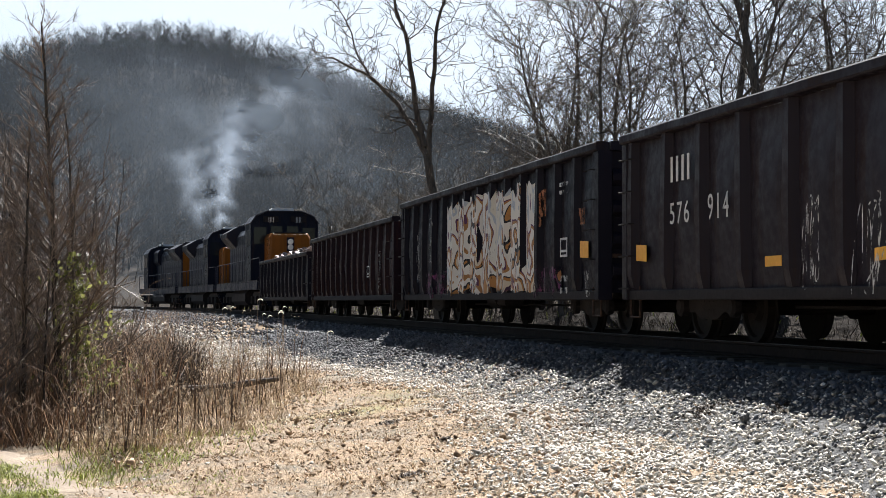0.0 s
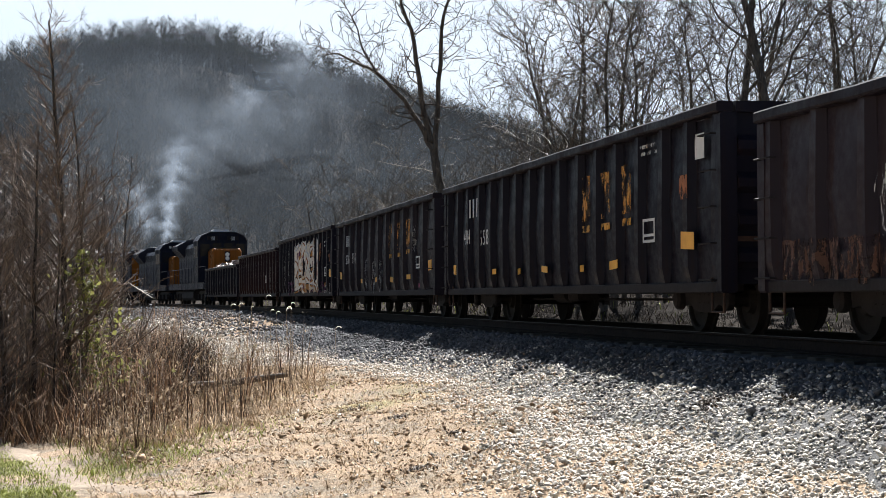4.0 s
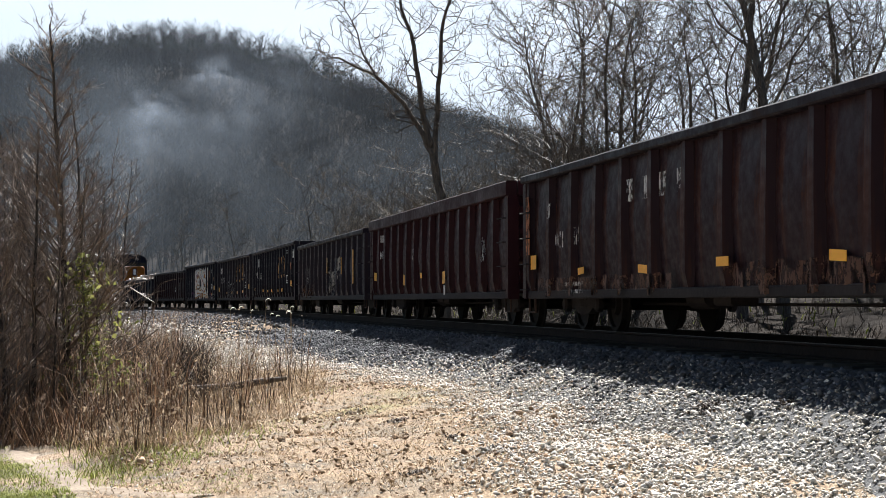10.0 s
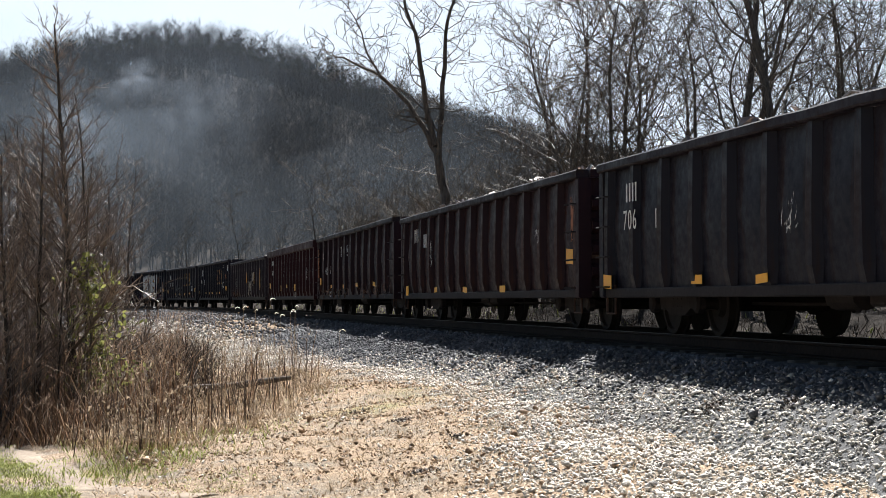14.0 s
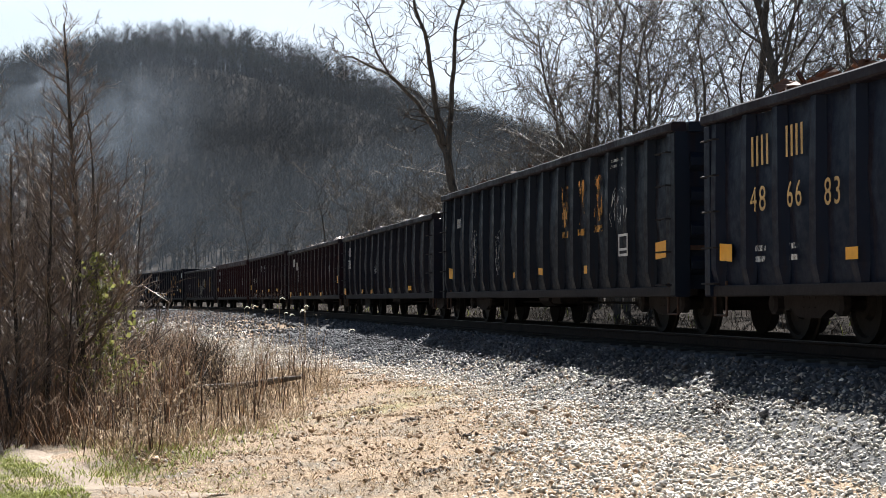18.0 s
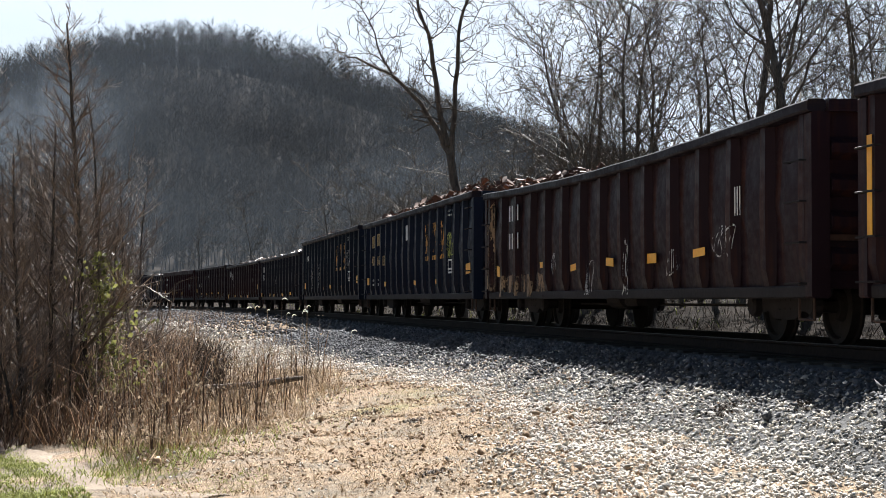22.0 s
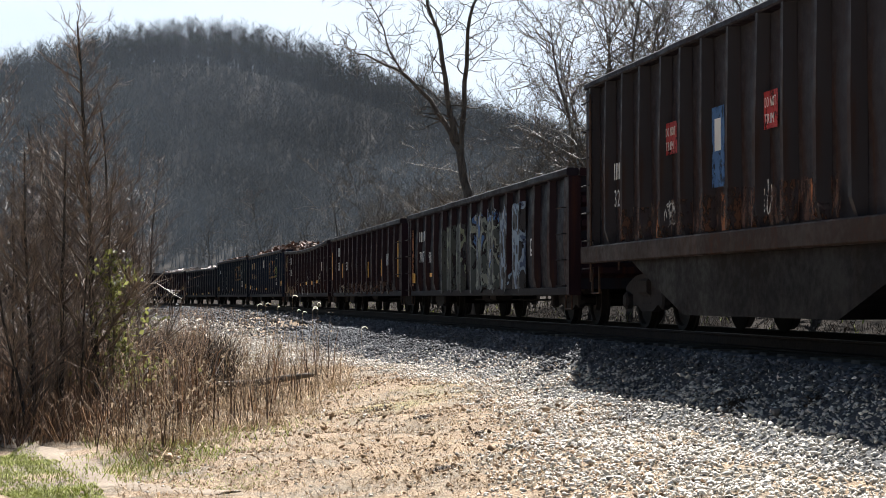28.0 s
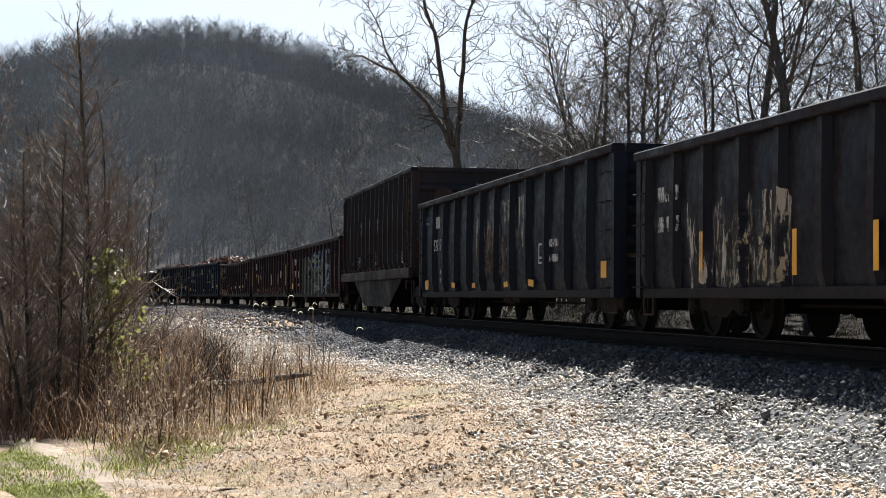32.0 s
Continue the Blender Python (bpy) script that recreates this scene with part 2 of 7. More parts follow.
# ---------------------------------------------------------------- the line: a gentle left-hand curve
SPEED = 7.618
S_STEP = 0.5
S_TAB = np.arange(-330.0, 420.0, S_STEP)
S_BEND = np.clip(S_TAB, -200.0, 150.0)
TH_TAB = -0.1914 + 0.000446 * S_BEND - 1.29e-5 * S_BEND ** 2 - np.clip(S_TAB - 150.0, 0, 300) * 0.0034 + np.clip(S_TAB + 200.0, -300, 0) * 0.0015
X_TAB = np.cumsum(np.sin(TH_TAB)) * S_STEP
Y_TAB = np.cumsum(np.cos(TH_TAB)) * S_STEP
X_TAB += 2.484 - np.interp(0.0, S_TAB, X_TAB)
Y_TAB += 23.675 - np.interp(0.0, S_TAB, Y_TAB)
HALF_WIDTH = 1.5


def line(s, out=0.0):
    """A point of the line at s metres; out: metres from the cars' near side towards the path (the cars' middle is at -HALF_WIDTH)."""
    th = np.interp(s, S_TAB, TH_TAB)
    return np.interp(s, S_TAB, X_TAB) - out * np.cos(th), np.interp(s, S_TAB, Y_TAB) + out * np.sin(th)


def off_line(x, y):
    """For points x, y: how far out from the cars' near side they lie, and at which s."""
    x, y = np.atleast_1d(x), np.atleast_1d(y)
    out, at = np.empty(len(x)), np.empty(len(x))
    for i in range(0, len(x), 4000):
        k = ((x[i:i + 4000, None] - X_TAB) ** 2 + (y[i:i + 4000, None] - Y_TAB) ** 2).argmin(1)
        dx, dy = x[i:i + 4000] - X_TAB[k], y[i:i + 4000] - Y_TAB[k]
        out[i:i + 4000] = -dx * np.cos(TH_TAB[k]) + dy * np.sin(TH_TAB[k])
        at[i:i + 4000] = S_TAB[k]
    return out, at


def smooth01(v):
    v = np.clip(v, 0.0, 1.0)
    return v * v * (3 - 2 * v)


def wobble(x, y, size):
    """Cheap smooth unevenness."""
    return (np.sin(x / size * 2.1 + 0.7) * np.cos(y / size * 1.7 + 0.3) + 0.6 * np.sin(x / size * 4.3 + y / size * 3.1) + 0.4 * np.sin(y / size * 5.9 - x / size * 2.2 + 1.1)) / 2.0


def bench(s):
    """How much wider the gravel bench is further up the line."""
    return smooth01((s - 12.0) / 30.0) * (1.0 - smooth01((s - 150.0) / 40.0))


def ground_z(x, y):
    x, y = np.atleast_1d(np.asarray(x, float)), np.atleast_1d(np.asarray(y, float))
    out, s = off_line(x, y)
    z = np.interp(out, [-70, -30, -14, -9, -6, -5, -4, 0.6, 1.7, 3.0, 5.0, 7.0, 10.0, 40.0],
                  [4.0, 1.6, 0.5, 0.05, -0.45, -0.85, -1.2, -1.2, -0.78, -0.84, -1.06, -1.2, -1.27, -1.6])
    w = bench(s)
    z = np.where(out > 0.6, z + w * 0.58 * (1 - smooth01((out - 5.0) / 3.5)), z)
    near = smooth01(1 - np.hypot(x, y - 20) / 200.0)
    z += (0.05 * wobble(x, y, 1.3) + 0.1 * wobble(x, y, 6.0)) * np.where(out > 1.5, 1.0, np.where(out < -6, 1.5, 0.2)) * near
    # the wooded hill across the valley
    side = np.where(x < -90, 130.0, 165.0)
    crest = 62.0 * np.exp(-((x + 90.0) / side) ** 2) + 1.7 * np.exp(-((x + 76.0) / 42.0) ** 2) + 6.0 * wobble(x, y, 90.0)
    z += crest * smooth01((y - 270.0) / 260.0) * (1 - 0.5 * smooth01((y - 600.0) / 500.0))
    return z


def stretched(lo, a, b, hi, fine):
    """Grid lines: fine steps from a to b, growing outwards to lo and hi."""
    mid = list(np.arange(a, b, fine))
    up, step = [b], fine
    while up[-1] < hi:
        step *= 1.13
        up.append(up[-1] + step)
    down, step = [a - fine], fine
    while down[-1] > lo:
        step *= 1.13
        down.append(down[-1] - step)
    return np.array(down[::-1] + mid + up)


gx, gy = stretched(-2600, -14, 12, 2600, 0.2), stretched(-2600, 8, 44, 2600, 0.2)
gxx, gyy = np.meshgrid(gx, gy)
gz = ground_z(gxx.ravel(), gyy.ravel())
nx, ny = len(gx), len(gy)
cell = (np.arange(ny - 1)[:, None] * nx + np.arange(nx - 1)[None, :]).ravel()


def ground_material():
    m, n, l, b = material("bank_soil", 0.95)
    b.inputs["Specular IOR Level"].default_value = 0.03
    fine, mid, big = noise_node(n, l, 14.0, 8.0, rough=0.7), noise_node(n, l, 1.7, 5.0), noise_node(n, l, 0.3, 4.0)
    straw = blend(n, l, ramp(n, l, fine, [(0.35, 0.0), (0.66, 1.0)]), (0.22, 0.148, 0.094), (0.56, 0.425, 0.295))
    earth = blend(n, l, ramp(n, l, fine, [(0.3, 0.0), (0.7, 1.0)]), (0.15, 0.118, 0.088), (0.4, 0.335, 0.255))
    col = blend(n, l, ramp(n, l, mid, [(0.45, 0.0), (0.6, 1.0)]), straw, earth)
    grit = noise_node(n, l, 55.0, 3.0, rough=0.6)
    col = blend(n, l, ramp(n, l, grit, [(0.36, 0.85), (0.5, 0.0)]), col, (0.06, 0.048, 0.036))
    col = blend(n, l, ramp(n, l, grit, [(0.6, 0.0), (0.68, 0.7)]), col, (0.62, 0.55, 0.44))
    col = blend(n, l, ramp(n, l, big, [(0.57, 0.0), (0.68, 0.45)]), col, (0.24, 0.25, 0.08))
    # leaf litter under the woods beyond the line, darkened for the trees' shade
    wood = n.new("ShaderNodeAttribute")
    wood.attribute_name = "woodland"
    shaded_litter = blend(n, l, ramp(n, l, big, [(0.3, 0.0), (0.7, 1.0)]), (0.013, 0.0098, 0.0075), (0.03, 0.0225, 0.0165))
    col = blend(n, l, wood.outputs["Fac"], col, shaded_litter)
    l.new(col, b.inputs["Base Color"])
    relief(n, l, b, fine, 0.8, 0.05)
    return m


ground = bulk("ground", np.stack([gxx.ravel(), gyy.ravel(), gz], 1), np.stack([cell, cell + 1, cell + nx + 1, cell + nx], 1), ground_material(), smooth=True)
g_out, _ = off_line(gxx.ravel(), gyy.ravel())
# far bank, hill and sapling ground take the litter colour with its shade
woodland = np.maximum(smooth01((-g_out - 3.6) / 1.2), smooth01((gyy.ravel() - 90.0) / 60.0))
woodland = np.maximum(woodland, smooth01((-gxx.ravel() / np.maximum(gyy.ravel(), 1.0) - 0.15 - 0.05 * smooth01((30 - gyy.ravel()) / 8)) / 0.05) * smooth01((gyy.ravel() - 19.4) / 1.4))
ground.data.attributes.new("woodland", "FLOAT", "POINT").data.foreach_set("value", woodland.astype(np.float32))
tagged(ground, "tan dry-grass bank, forest floor and wooded hillside", "ground", kind="structure")

# ballast bed: one swept strip
bs = np.concatenate([np.arange(-320, -40, 4.0), np.arange(-40, 70, 0.3), np.arange(70, 400, 2.0)])
prof_out = np.array([-5.4, -4.3, -3.5, -2.6, -1.5, -0.4, 0.45, 0.75, 1.0, 1.35, 1.8, 2.5])
prof_z = np.array([-1.1, -0.55, -0.22, -0.2, -0.2, -0.2, -0.2, -0.3, -0.42, -0.58, -0.75, -1.1])
flare = np.array([0, 0, 0, 0, 0, 0, 0, 0.0, 0.1, 2.2, 4.0, 5.5])
lift = np.array([0, 0, 0, 0, 0, 0, 0, 0.0, 0.03, 0.18, 0.3, 0.0])
bo = prof_out[None, :] + flare[None, :] * bench(bs)[:, None]
bx, by = line(np.repeat(bs, 12), bo.ravel())
shoulder = np.array([0, 0, 0, 0, 0, 0, 0.3, 0.8, 1, 1, 0.6, 0])
LUMPS = 0.05
bz = (prof_z[None, :] + lift[None, :] * bench(bs)[:, None]).ravel() + np.tile(shoulder, len(bs)) * LUMPS * wobble(bx, by, 2.3)
cell = (np.arange(len(bs) - 1)[:, None] * 12 + np.arange(11)[None, :]).ravel()
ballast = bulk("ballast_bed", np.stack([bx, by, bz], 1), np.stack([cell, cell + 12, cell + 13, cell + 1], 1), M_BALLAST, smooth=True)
tagged(ballast, "grey crushed-stone ballast bed under the track", "ballast", kind="structure")


def ballast_z(s, out):
    w = bench(s)
    lump = wobble(*line(s, out), 2.3)
    res = np.full(len(s), -9.0)
    for i in range(len(s)):
        edge = prof_out + flare * w[i]
        res[i] = np.interp(out[i], edge, prof_z + lift * w[i]) + LUMPS * lump[i] * np.interp(out[i], edge, shoulder)
    return res


# rails
track = tagged(new("railway_track"), "two rusty steel rails on timber ties", "railway track", kind="structure")
rs = np.concatenate([np.arange(-320, -20, 6.0), np.arange(-20, 160, 2.0), np.arange(160, 400, 6.0)])
for off in (-1.5 + 0.75, -1.5 - 0.75):
    for nm, mat, ring in (("rail", M_RAIL, [(-0.07, -0.17), (0.07, -0.17), (0.07, -0.155), (0.012, -0.14), (0.012, -0.04), (0.035, -0.03), (0.035, -0.008), (-0.035, -0.008), (-0.035, -0.03), (-0.012, -0.04), (-0.012, -0.14), (-0.07, -0.155)]),
                          ("rail_head", M_RAILHEAD, [(-0.028, -0.008), (0.028, -0.008), (0.026, 0.0), (-0.026, 0.0)])):
        sh = Shape()
        rings = []
        for s in rs:
            rings.append([(*[float(c) for c in line(s, off + a)], z) for a, z in ring])
        sh.sweep(rings)
        part(nm, sh, mat, track)
tie_mesh = Shape().sweep([[(-1.3, y, z) for y, z in ((-0.11, -0.36), (0.11, -0.36), (0.115, -0.19), (0.1, -0.17), (-0.1, -0.17), (-0.115, -0.19))], [(1.3, y, z) for y, z in ((-0.11, -0.36), (0.11, -0.36), (0.11, -0.19), (0.095, -0.17), (-0.1, -0.17), (-0.11, -0.19))]]).mesh("tie", M_TIE)
tie_rnd = random.Random(4)
for i in range(290):
    s = -14.0 + 0.52 * i
    x, y = line(s, -1.5 + tie_rnd.uniform(-0.04, 0.04))
    th = math.degrees(float(np.interp(s, S_TAB, TH_TAB)))
    part("tie", tie_mesh, None, track, at=pose(float(x), float(y), tie_rnd.uniform(-0.01, 0.005), 0, 0, -th + tie_rnd.uniform(-1, 1)))


# ---------------------------------------------------------------- rolling stock
# In a car's own space: x forward (the way it goes), y to its left (the near side), z up from the rail.
def wheelset_mesh():
    sh = Shape()
    sh.lathe([(-1.06, 0.07), (-0.85, 0.08), (-0.8, 0.1), (0.8, 0.1), (0.85, 0.08), (1.06, 0.07)], sides=10)
    for k in (-1, 1):
        sh.lathe([(k * 0.68, 0.1), (k * 0.68, 0.45), (k * 0.71, 0.455), (k * 0.725, 0.42), (k * 0.815, 0.415), (k * 0.815, 0.36), (k * 0.775, 0.34), (k * 0.765, 0.18), (k * 0.83, 0.15), (k * 0.83, 0.1)], sides=24)
    return sh.mesh("wheelset", M_WHEEL)


def side_frame_mesh():
    """A cast truck side: arched top, dropped middle, jaws over the axles."""
    sh = Shape()
    half = [(0.0, 0.26), (0.3, 0.27), (0.52, 0.36), (0.7, 0.34), (0.73, 0.52), (1.05, 0.52), (1.09, 0.62), (0.95, 0.68), (0.6, 0.78), (0.3, 0.81), (0.0, 0.81)]
    outline = half + [(-x, z) for x, z in reversed(half[1:-1])]
    sh.plate(outline, 0.93, 1.05)
    for k in (-1, 1):
        sh.lathe([(1.02, 0.13), (1.1, 0.13), (1.13, 0.09)], sides=12, at=(k * 0.9, 0, 0.42))
    return sh.mesh("side_frame", M_GREASE)


def spring_mesh():
    pts = [(0.055 * math.cos(a), 0.055 * math.sin(a), 0.034 * a / 2.2) for a in np.arange(0, 16, 0.8)]
    return Shape().tube(pts, 0.017, 4).mesh("spring", M_GREASE)


WHEELSET, SIDE_FRAME, SPRING = wheelset_mesh(), side_frame_mesh(), spring_mesh()
BOLSTER = Shape().box(-0.2, 0.2, -1.12, 1.12, 0.5, 0.74, 0.04).mesh("bolster", M_GREASE)
WHEELS = []


def truck(car, x):
    t = part("truck", BOLSTER, None, car, "black cast-steel freight truck", pose(x, 0, 0))
    for turn in (0, 180):
        part("side_frame", SIDE_FRAME, None, t, at=pose(0, 0, 0, 0, 0, turn))
        for dx in (-0.16, 0.0, 0.16):
            part("spring", SPRING, None, t, at=pose(0, 0, 0, 0, 0, turn) @ pose(dx, 0.99, 0.36))
    for dx in (-0.9, 0.9):
        WHEELS.append(part("wheelset", WHEELSET, None, t, at=pose(dx, 0, 0.42)))
    return t


def coupler_mesh():
    sh = Shape()
    sh.box(-0.55, 0.3, -0.1, 0.1, 0.72, 0.96, 0.03)
    sh.plate([(0.28, 0.68), (0.5, 0.66), (0.56, 0.74), (0.56, 0.98), (0.45, 1.02), (0.28, 1.0)], -0.16, 0.12)
    sh.tube([(0.1, 0.14, 0.7), (0.3, 0.3, 0.45), (0.55, 0.28, 0.33)], 0.03, 6)
    return sh.mesh("coupler", M_GREASE)


COUPLER = coupler_mesh()


def rung_mesh(width=0.42):
    return Shape().tube([(-width / 2, 0, 0), (-width / 2, 0.07, 0), (width / 2, 0.07, 0), (width / 2, 0, 0)], 0.012, 5).mesh("rung", M_GREASE)


RUNG = rung_mesh()


def rib_mesh(h, wide, deep, foot, mat):
    """A pressed side post: wide at its root, narrower on its face, drawn in at the foot."""
    sh = Shape()
    rings = []
    for z, k, q in ((0.0, 0.75, 0.35 if foot else 1.0), (0.3, 1.0, 1.0), (h * 0.5, 1.0, 1.05), (h, 0.85, 0.9)):
        w = wide * k
        rings.append([(-w / 2, 0, z), (w / 2, 0, z), (w * 0.3, deep * q, z), (-w * 0.3, deep * q, z)])
    sh.sweep(rings)
    return sh.mesh("rib", mat)


def panel_mesh(wide, h, bulge, mat, seed):
    """A side sheet between two posts, pushed out and dented by loads."""
    rnd = random.Random(seed)
    sh, nx_, nz_ = Shape(), 5, 7
    front, back = [], []
    for j in range(nz_):
        for i in range(nx_):
            u, v = i / (nx_ - 1), j / (nz_ - 1)
            b = bulge * math.sin(math.pi * u) * math.sin(math.pi * min(v * 1.1, 1.0)) * (1.0 + rnd.uniform(-0.5, 0.5))
            front.append(((u - 0.5) * wide, b, v * h))
            back.append(((u - 0.5) * wide, b - 0.02, v * h))
    n = nx_ * nz_
    faces = []
    for j in range(nz_ - 1):
        for i in range(nx_ - 1):
            a = j * nx_ + i
            faces += [(a, a + nx_, a + nx_ + 1, a + 1), (n + a, n + a + 1, n + a + nx_ + 1, n + a + nx_)]
    sh.poly(front + back, faces)
    return sh.mesh("panel", mat, True)


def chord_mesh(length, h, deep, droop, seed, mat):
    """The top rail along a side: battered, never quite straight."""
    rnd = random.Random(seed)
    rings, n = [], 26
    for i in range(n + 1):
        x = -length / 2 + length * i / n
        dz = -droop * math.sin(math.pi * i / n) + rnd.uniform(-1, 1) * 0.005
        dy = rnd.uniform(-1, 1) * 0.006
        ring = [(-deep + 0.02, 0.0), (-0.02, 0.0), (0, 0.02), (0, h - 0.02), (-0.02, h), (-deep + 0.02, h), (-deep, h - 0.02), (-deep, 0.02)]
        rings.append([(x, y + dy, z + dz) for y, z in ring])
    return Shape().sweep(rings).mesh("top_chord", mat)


def scrap_load(car, x0, x1, z, heap, mat, seed, count=640):
    """A heap of shredded and cut metal lying in the car."""
    rnd = random.Random(seed)
    sh = Shape()
    for _ in range(count):
        x, y = rnd.uniform(x0, x1), rnd.uniform(-1.2, 1.2)
        hill = heap * (0.55 + 0.45 * math.sin(3.1 * x + seed)) * (1 - (y / 1.5) ** 2) * min(1.0, (x - x0) / 1.2 + 0.2, (x1 - x) / 1.2 + 0.2)
        m = pose(x, y, z + hill * rnd.uniform(0.7, 1.1), rnd.uniform(-50, 50), rnd.uniform(-50, 50), rnd.uniform(0, 360))
        a, b, c = rnd.uniform(0.04, 0.17), rnd.uniform(0.03, 0.09), rnd.uniform(0.006, 0.025)
        bend = rnd.uniform(-0.08, 0.08)
        pts = [(-a, -b, 0), (-a, b, 0), (0, b, bend), (a, b * 0.7, 0), (a, -b, bend * 0.5), (0, -b, bend)]
        low, high = [m @ Vector(p) for p in pts], [m @ Vector((p[0], p[1], p[2] + c)) for p in pts]
        sh.sweep([low, high])
    # the body of the heap
    bed = []
    for x in np.linspace(x0, x1, 12):
        e = min(1.0, (x - x0) / 1.2 + 0.2, (x1 - x) / 1.2 + 0.2)
        top = z - 0.08 + heap * 0.45 * (0.55 + 0.45 * math.sin(3.1 * x + seed)) * e
        bed.append([(x, -1.3, z - 0.5), (x, 1.3, z - 0.5), (x, 1.25, z - 0.1), (x, 0.5, top), (x, -0.5, top), (x, -1.25, z - 0.1)])
    sh.sweep(bed)
    ob = part("scrap_load", sh, mat, car, "heap of bent scrap metal")
    ob["kind"] = "stuff"
    return ob


MESHES = {}


def shared(key, make):
    if key not in MESHES:
        MESHES[key] = make()
    return MESHES[key]


def decal(car, u, z, w, h, mat, length, name="reflector", y=1.556, label="", slant=0.0):
    """A flat mark on the near side, u metres from the car's front end."""
    x = length / 2 - u
    sh = Shape().sweep([[(x + w / 2, yy, z - slant), (x - w / 2, yy, z + slant), (x - w / 2, yy, z + h + slant), (x + w / 2, yy, z + h - slant)] for yy in (y - 0.002, y + 0.003)])
    return part(name, sh, mat, car, label)


def lettering(car, text, u, z, size, mat, length, y=1.56, squeeze=1.0, name="lettering"):
    """Painted figures on the near side."""
    cu = bpy.data.curves.new(name, "FONT")
    cu.body, cu.size, cu.extrude, cu.space_character = text, size, 0.001, 1.25
    tmp = new("tmp", cu)
    me = bpy.data.meshes.new_from_object(tmp.evaluated_get(bpy.context.evaluated_depsgraph_get()))
    bpy.data.objects.remove(tmp)
    bpy.data.curves.remove(cu)
    me.name = name
    me.materials.clear()
    me.materials.append(mat)
    me.transform(Matrix.Translation((length / 2 - u, y, z)) @ Matrix(((-squeeze, 0, 0, 0), (0, 0, 1, 0), (0, 1, 0, 0), (0, 0, 0, 1))))
    return part(name, me, None, car)


def worn(key, colour, holes, scale=9.0):
    return shared(("worn", key), lambda: worn_mark(key, colour, holes, scale))


W_WHITE, W_YELLOW, W_ORANGE = worn("worn_white", (0.72, 0.72, 0.7), 0.38), worn("worn_yellow", (0.62, 0.3, 0.035), 0.5), worn("worn_orange", (0.36, 0.12, 0.035), 0.5)
W_FAINT, W_RED, W_BLUE = worn("faint_white", (0.6, 0.6, 0.58), 0.52), worn("worn_red", (0.4, 0.035, 0.035), 0.42), worn("worn_blue", (0.05, 0.13, 0.3), 0.46)
W_CREAM, W_RUST, W_LIME, W_PINK = worn("cream_patch", (0.34, 0.28, 0.2), 0.55), worn("rust_patch", (0.085, 0.036, 0.02), 0.51), worn("lime_spray", (0.5, 0.55, 0.08), 0.3), worn("pink_patch", (0.6, 0.15, 0.25), 0.4)
W_LETTER = worn("flaking_yellow", (0.6, 0.27, 0.035), 0.54, 4.2)
W_PEEL = worn_mark("peeling_white", (0.42, 0.38, 0.33), 0.57, 4.5, 0.22)
W_TAN = worn_mark("scraped_tan", (0.3, 0.2, 0.12), 0.5, 4.0, 0.35)
W_INK = worn("worn_ochre", (0.6, 0.4, 0.16), 0.37)


def mural_paint(name, stops, scale, tilt, holes=0.39):
    """Sprayed lettering without readable signs: bands of colour that wander."""
    m, n, l, b = material(name, 0.5)
    co, sep = n.new("ShaderNodeTexCoord"), n.new("ShaderNodeSeparateXYZ")
    l.new(co.outputs["Object"], sep.inputs["Vector"])
    no = noise_node(n, l, scale, 1.6, (1, 1, 0.6))
    add, mul = n.new("ShaderNodeMath"), n.new("ShaderNodeMath")
    mul.operation, mul.inputs[1].default_value = "MULTIPLY", tilt
    l.new(sep.outputs["Z"], mul.inputs[0])
    spread = n.new("ShaderNodeMath")
    spread.operation, spread.inputs[1].default_value, spread.inputs[2].default_value = "MULTIPLY_ADD", 1.5, -0.44
    l.new(no, spread.inputs[0])
    l.new(mul.outputs[0], add.inputs[0])
    l.new(spread.outputs[0], add.inputs[1])
    r = n.new("ShaderNodeValToRGB")
    r.color_ramp.interpolation = "CONSTANT"
    while len(r.color_ramp.elements) < len(stops):
        r.color_ramp.elements.new(0.5)
    for e, (p, c) in zip(r.color_ramp.elements, stops):
        e.position, e.color = p, (*c, 1)
    l.new(add.outputs[0], r.inputs["Fac"])
    flakes = noise_node(n, l, 8.0, 7.0, (1, 1, 0.4), 0.75)
    l.new(r.outputs["Color"], b.inputs["Base Color"])
    l.new(ramp(n, l, flakes, [(holes - 0.03, 0.0), (holes + 0.03, 1.0)]), b.inputs["Alpha"])
    return m


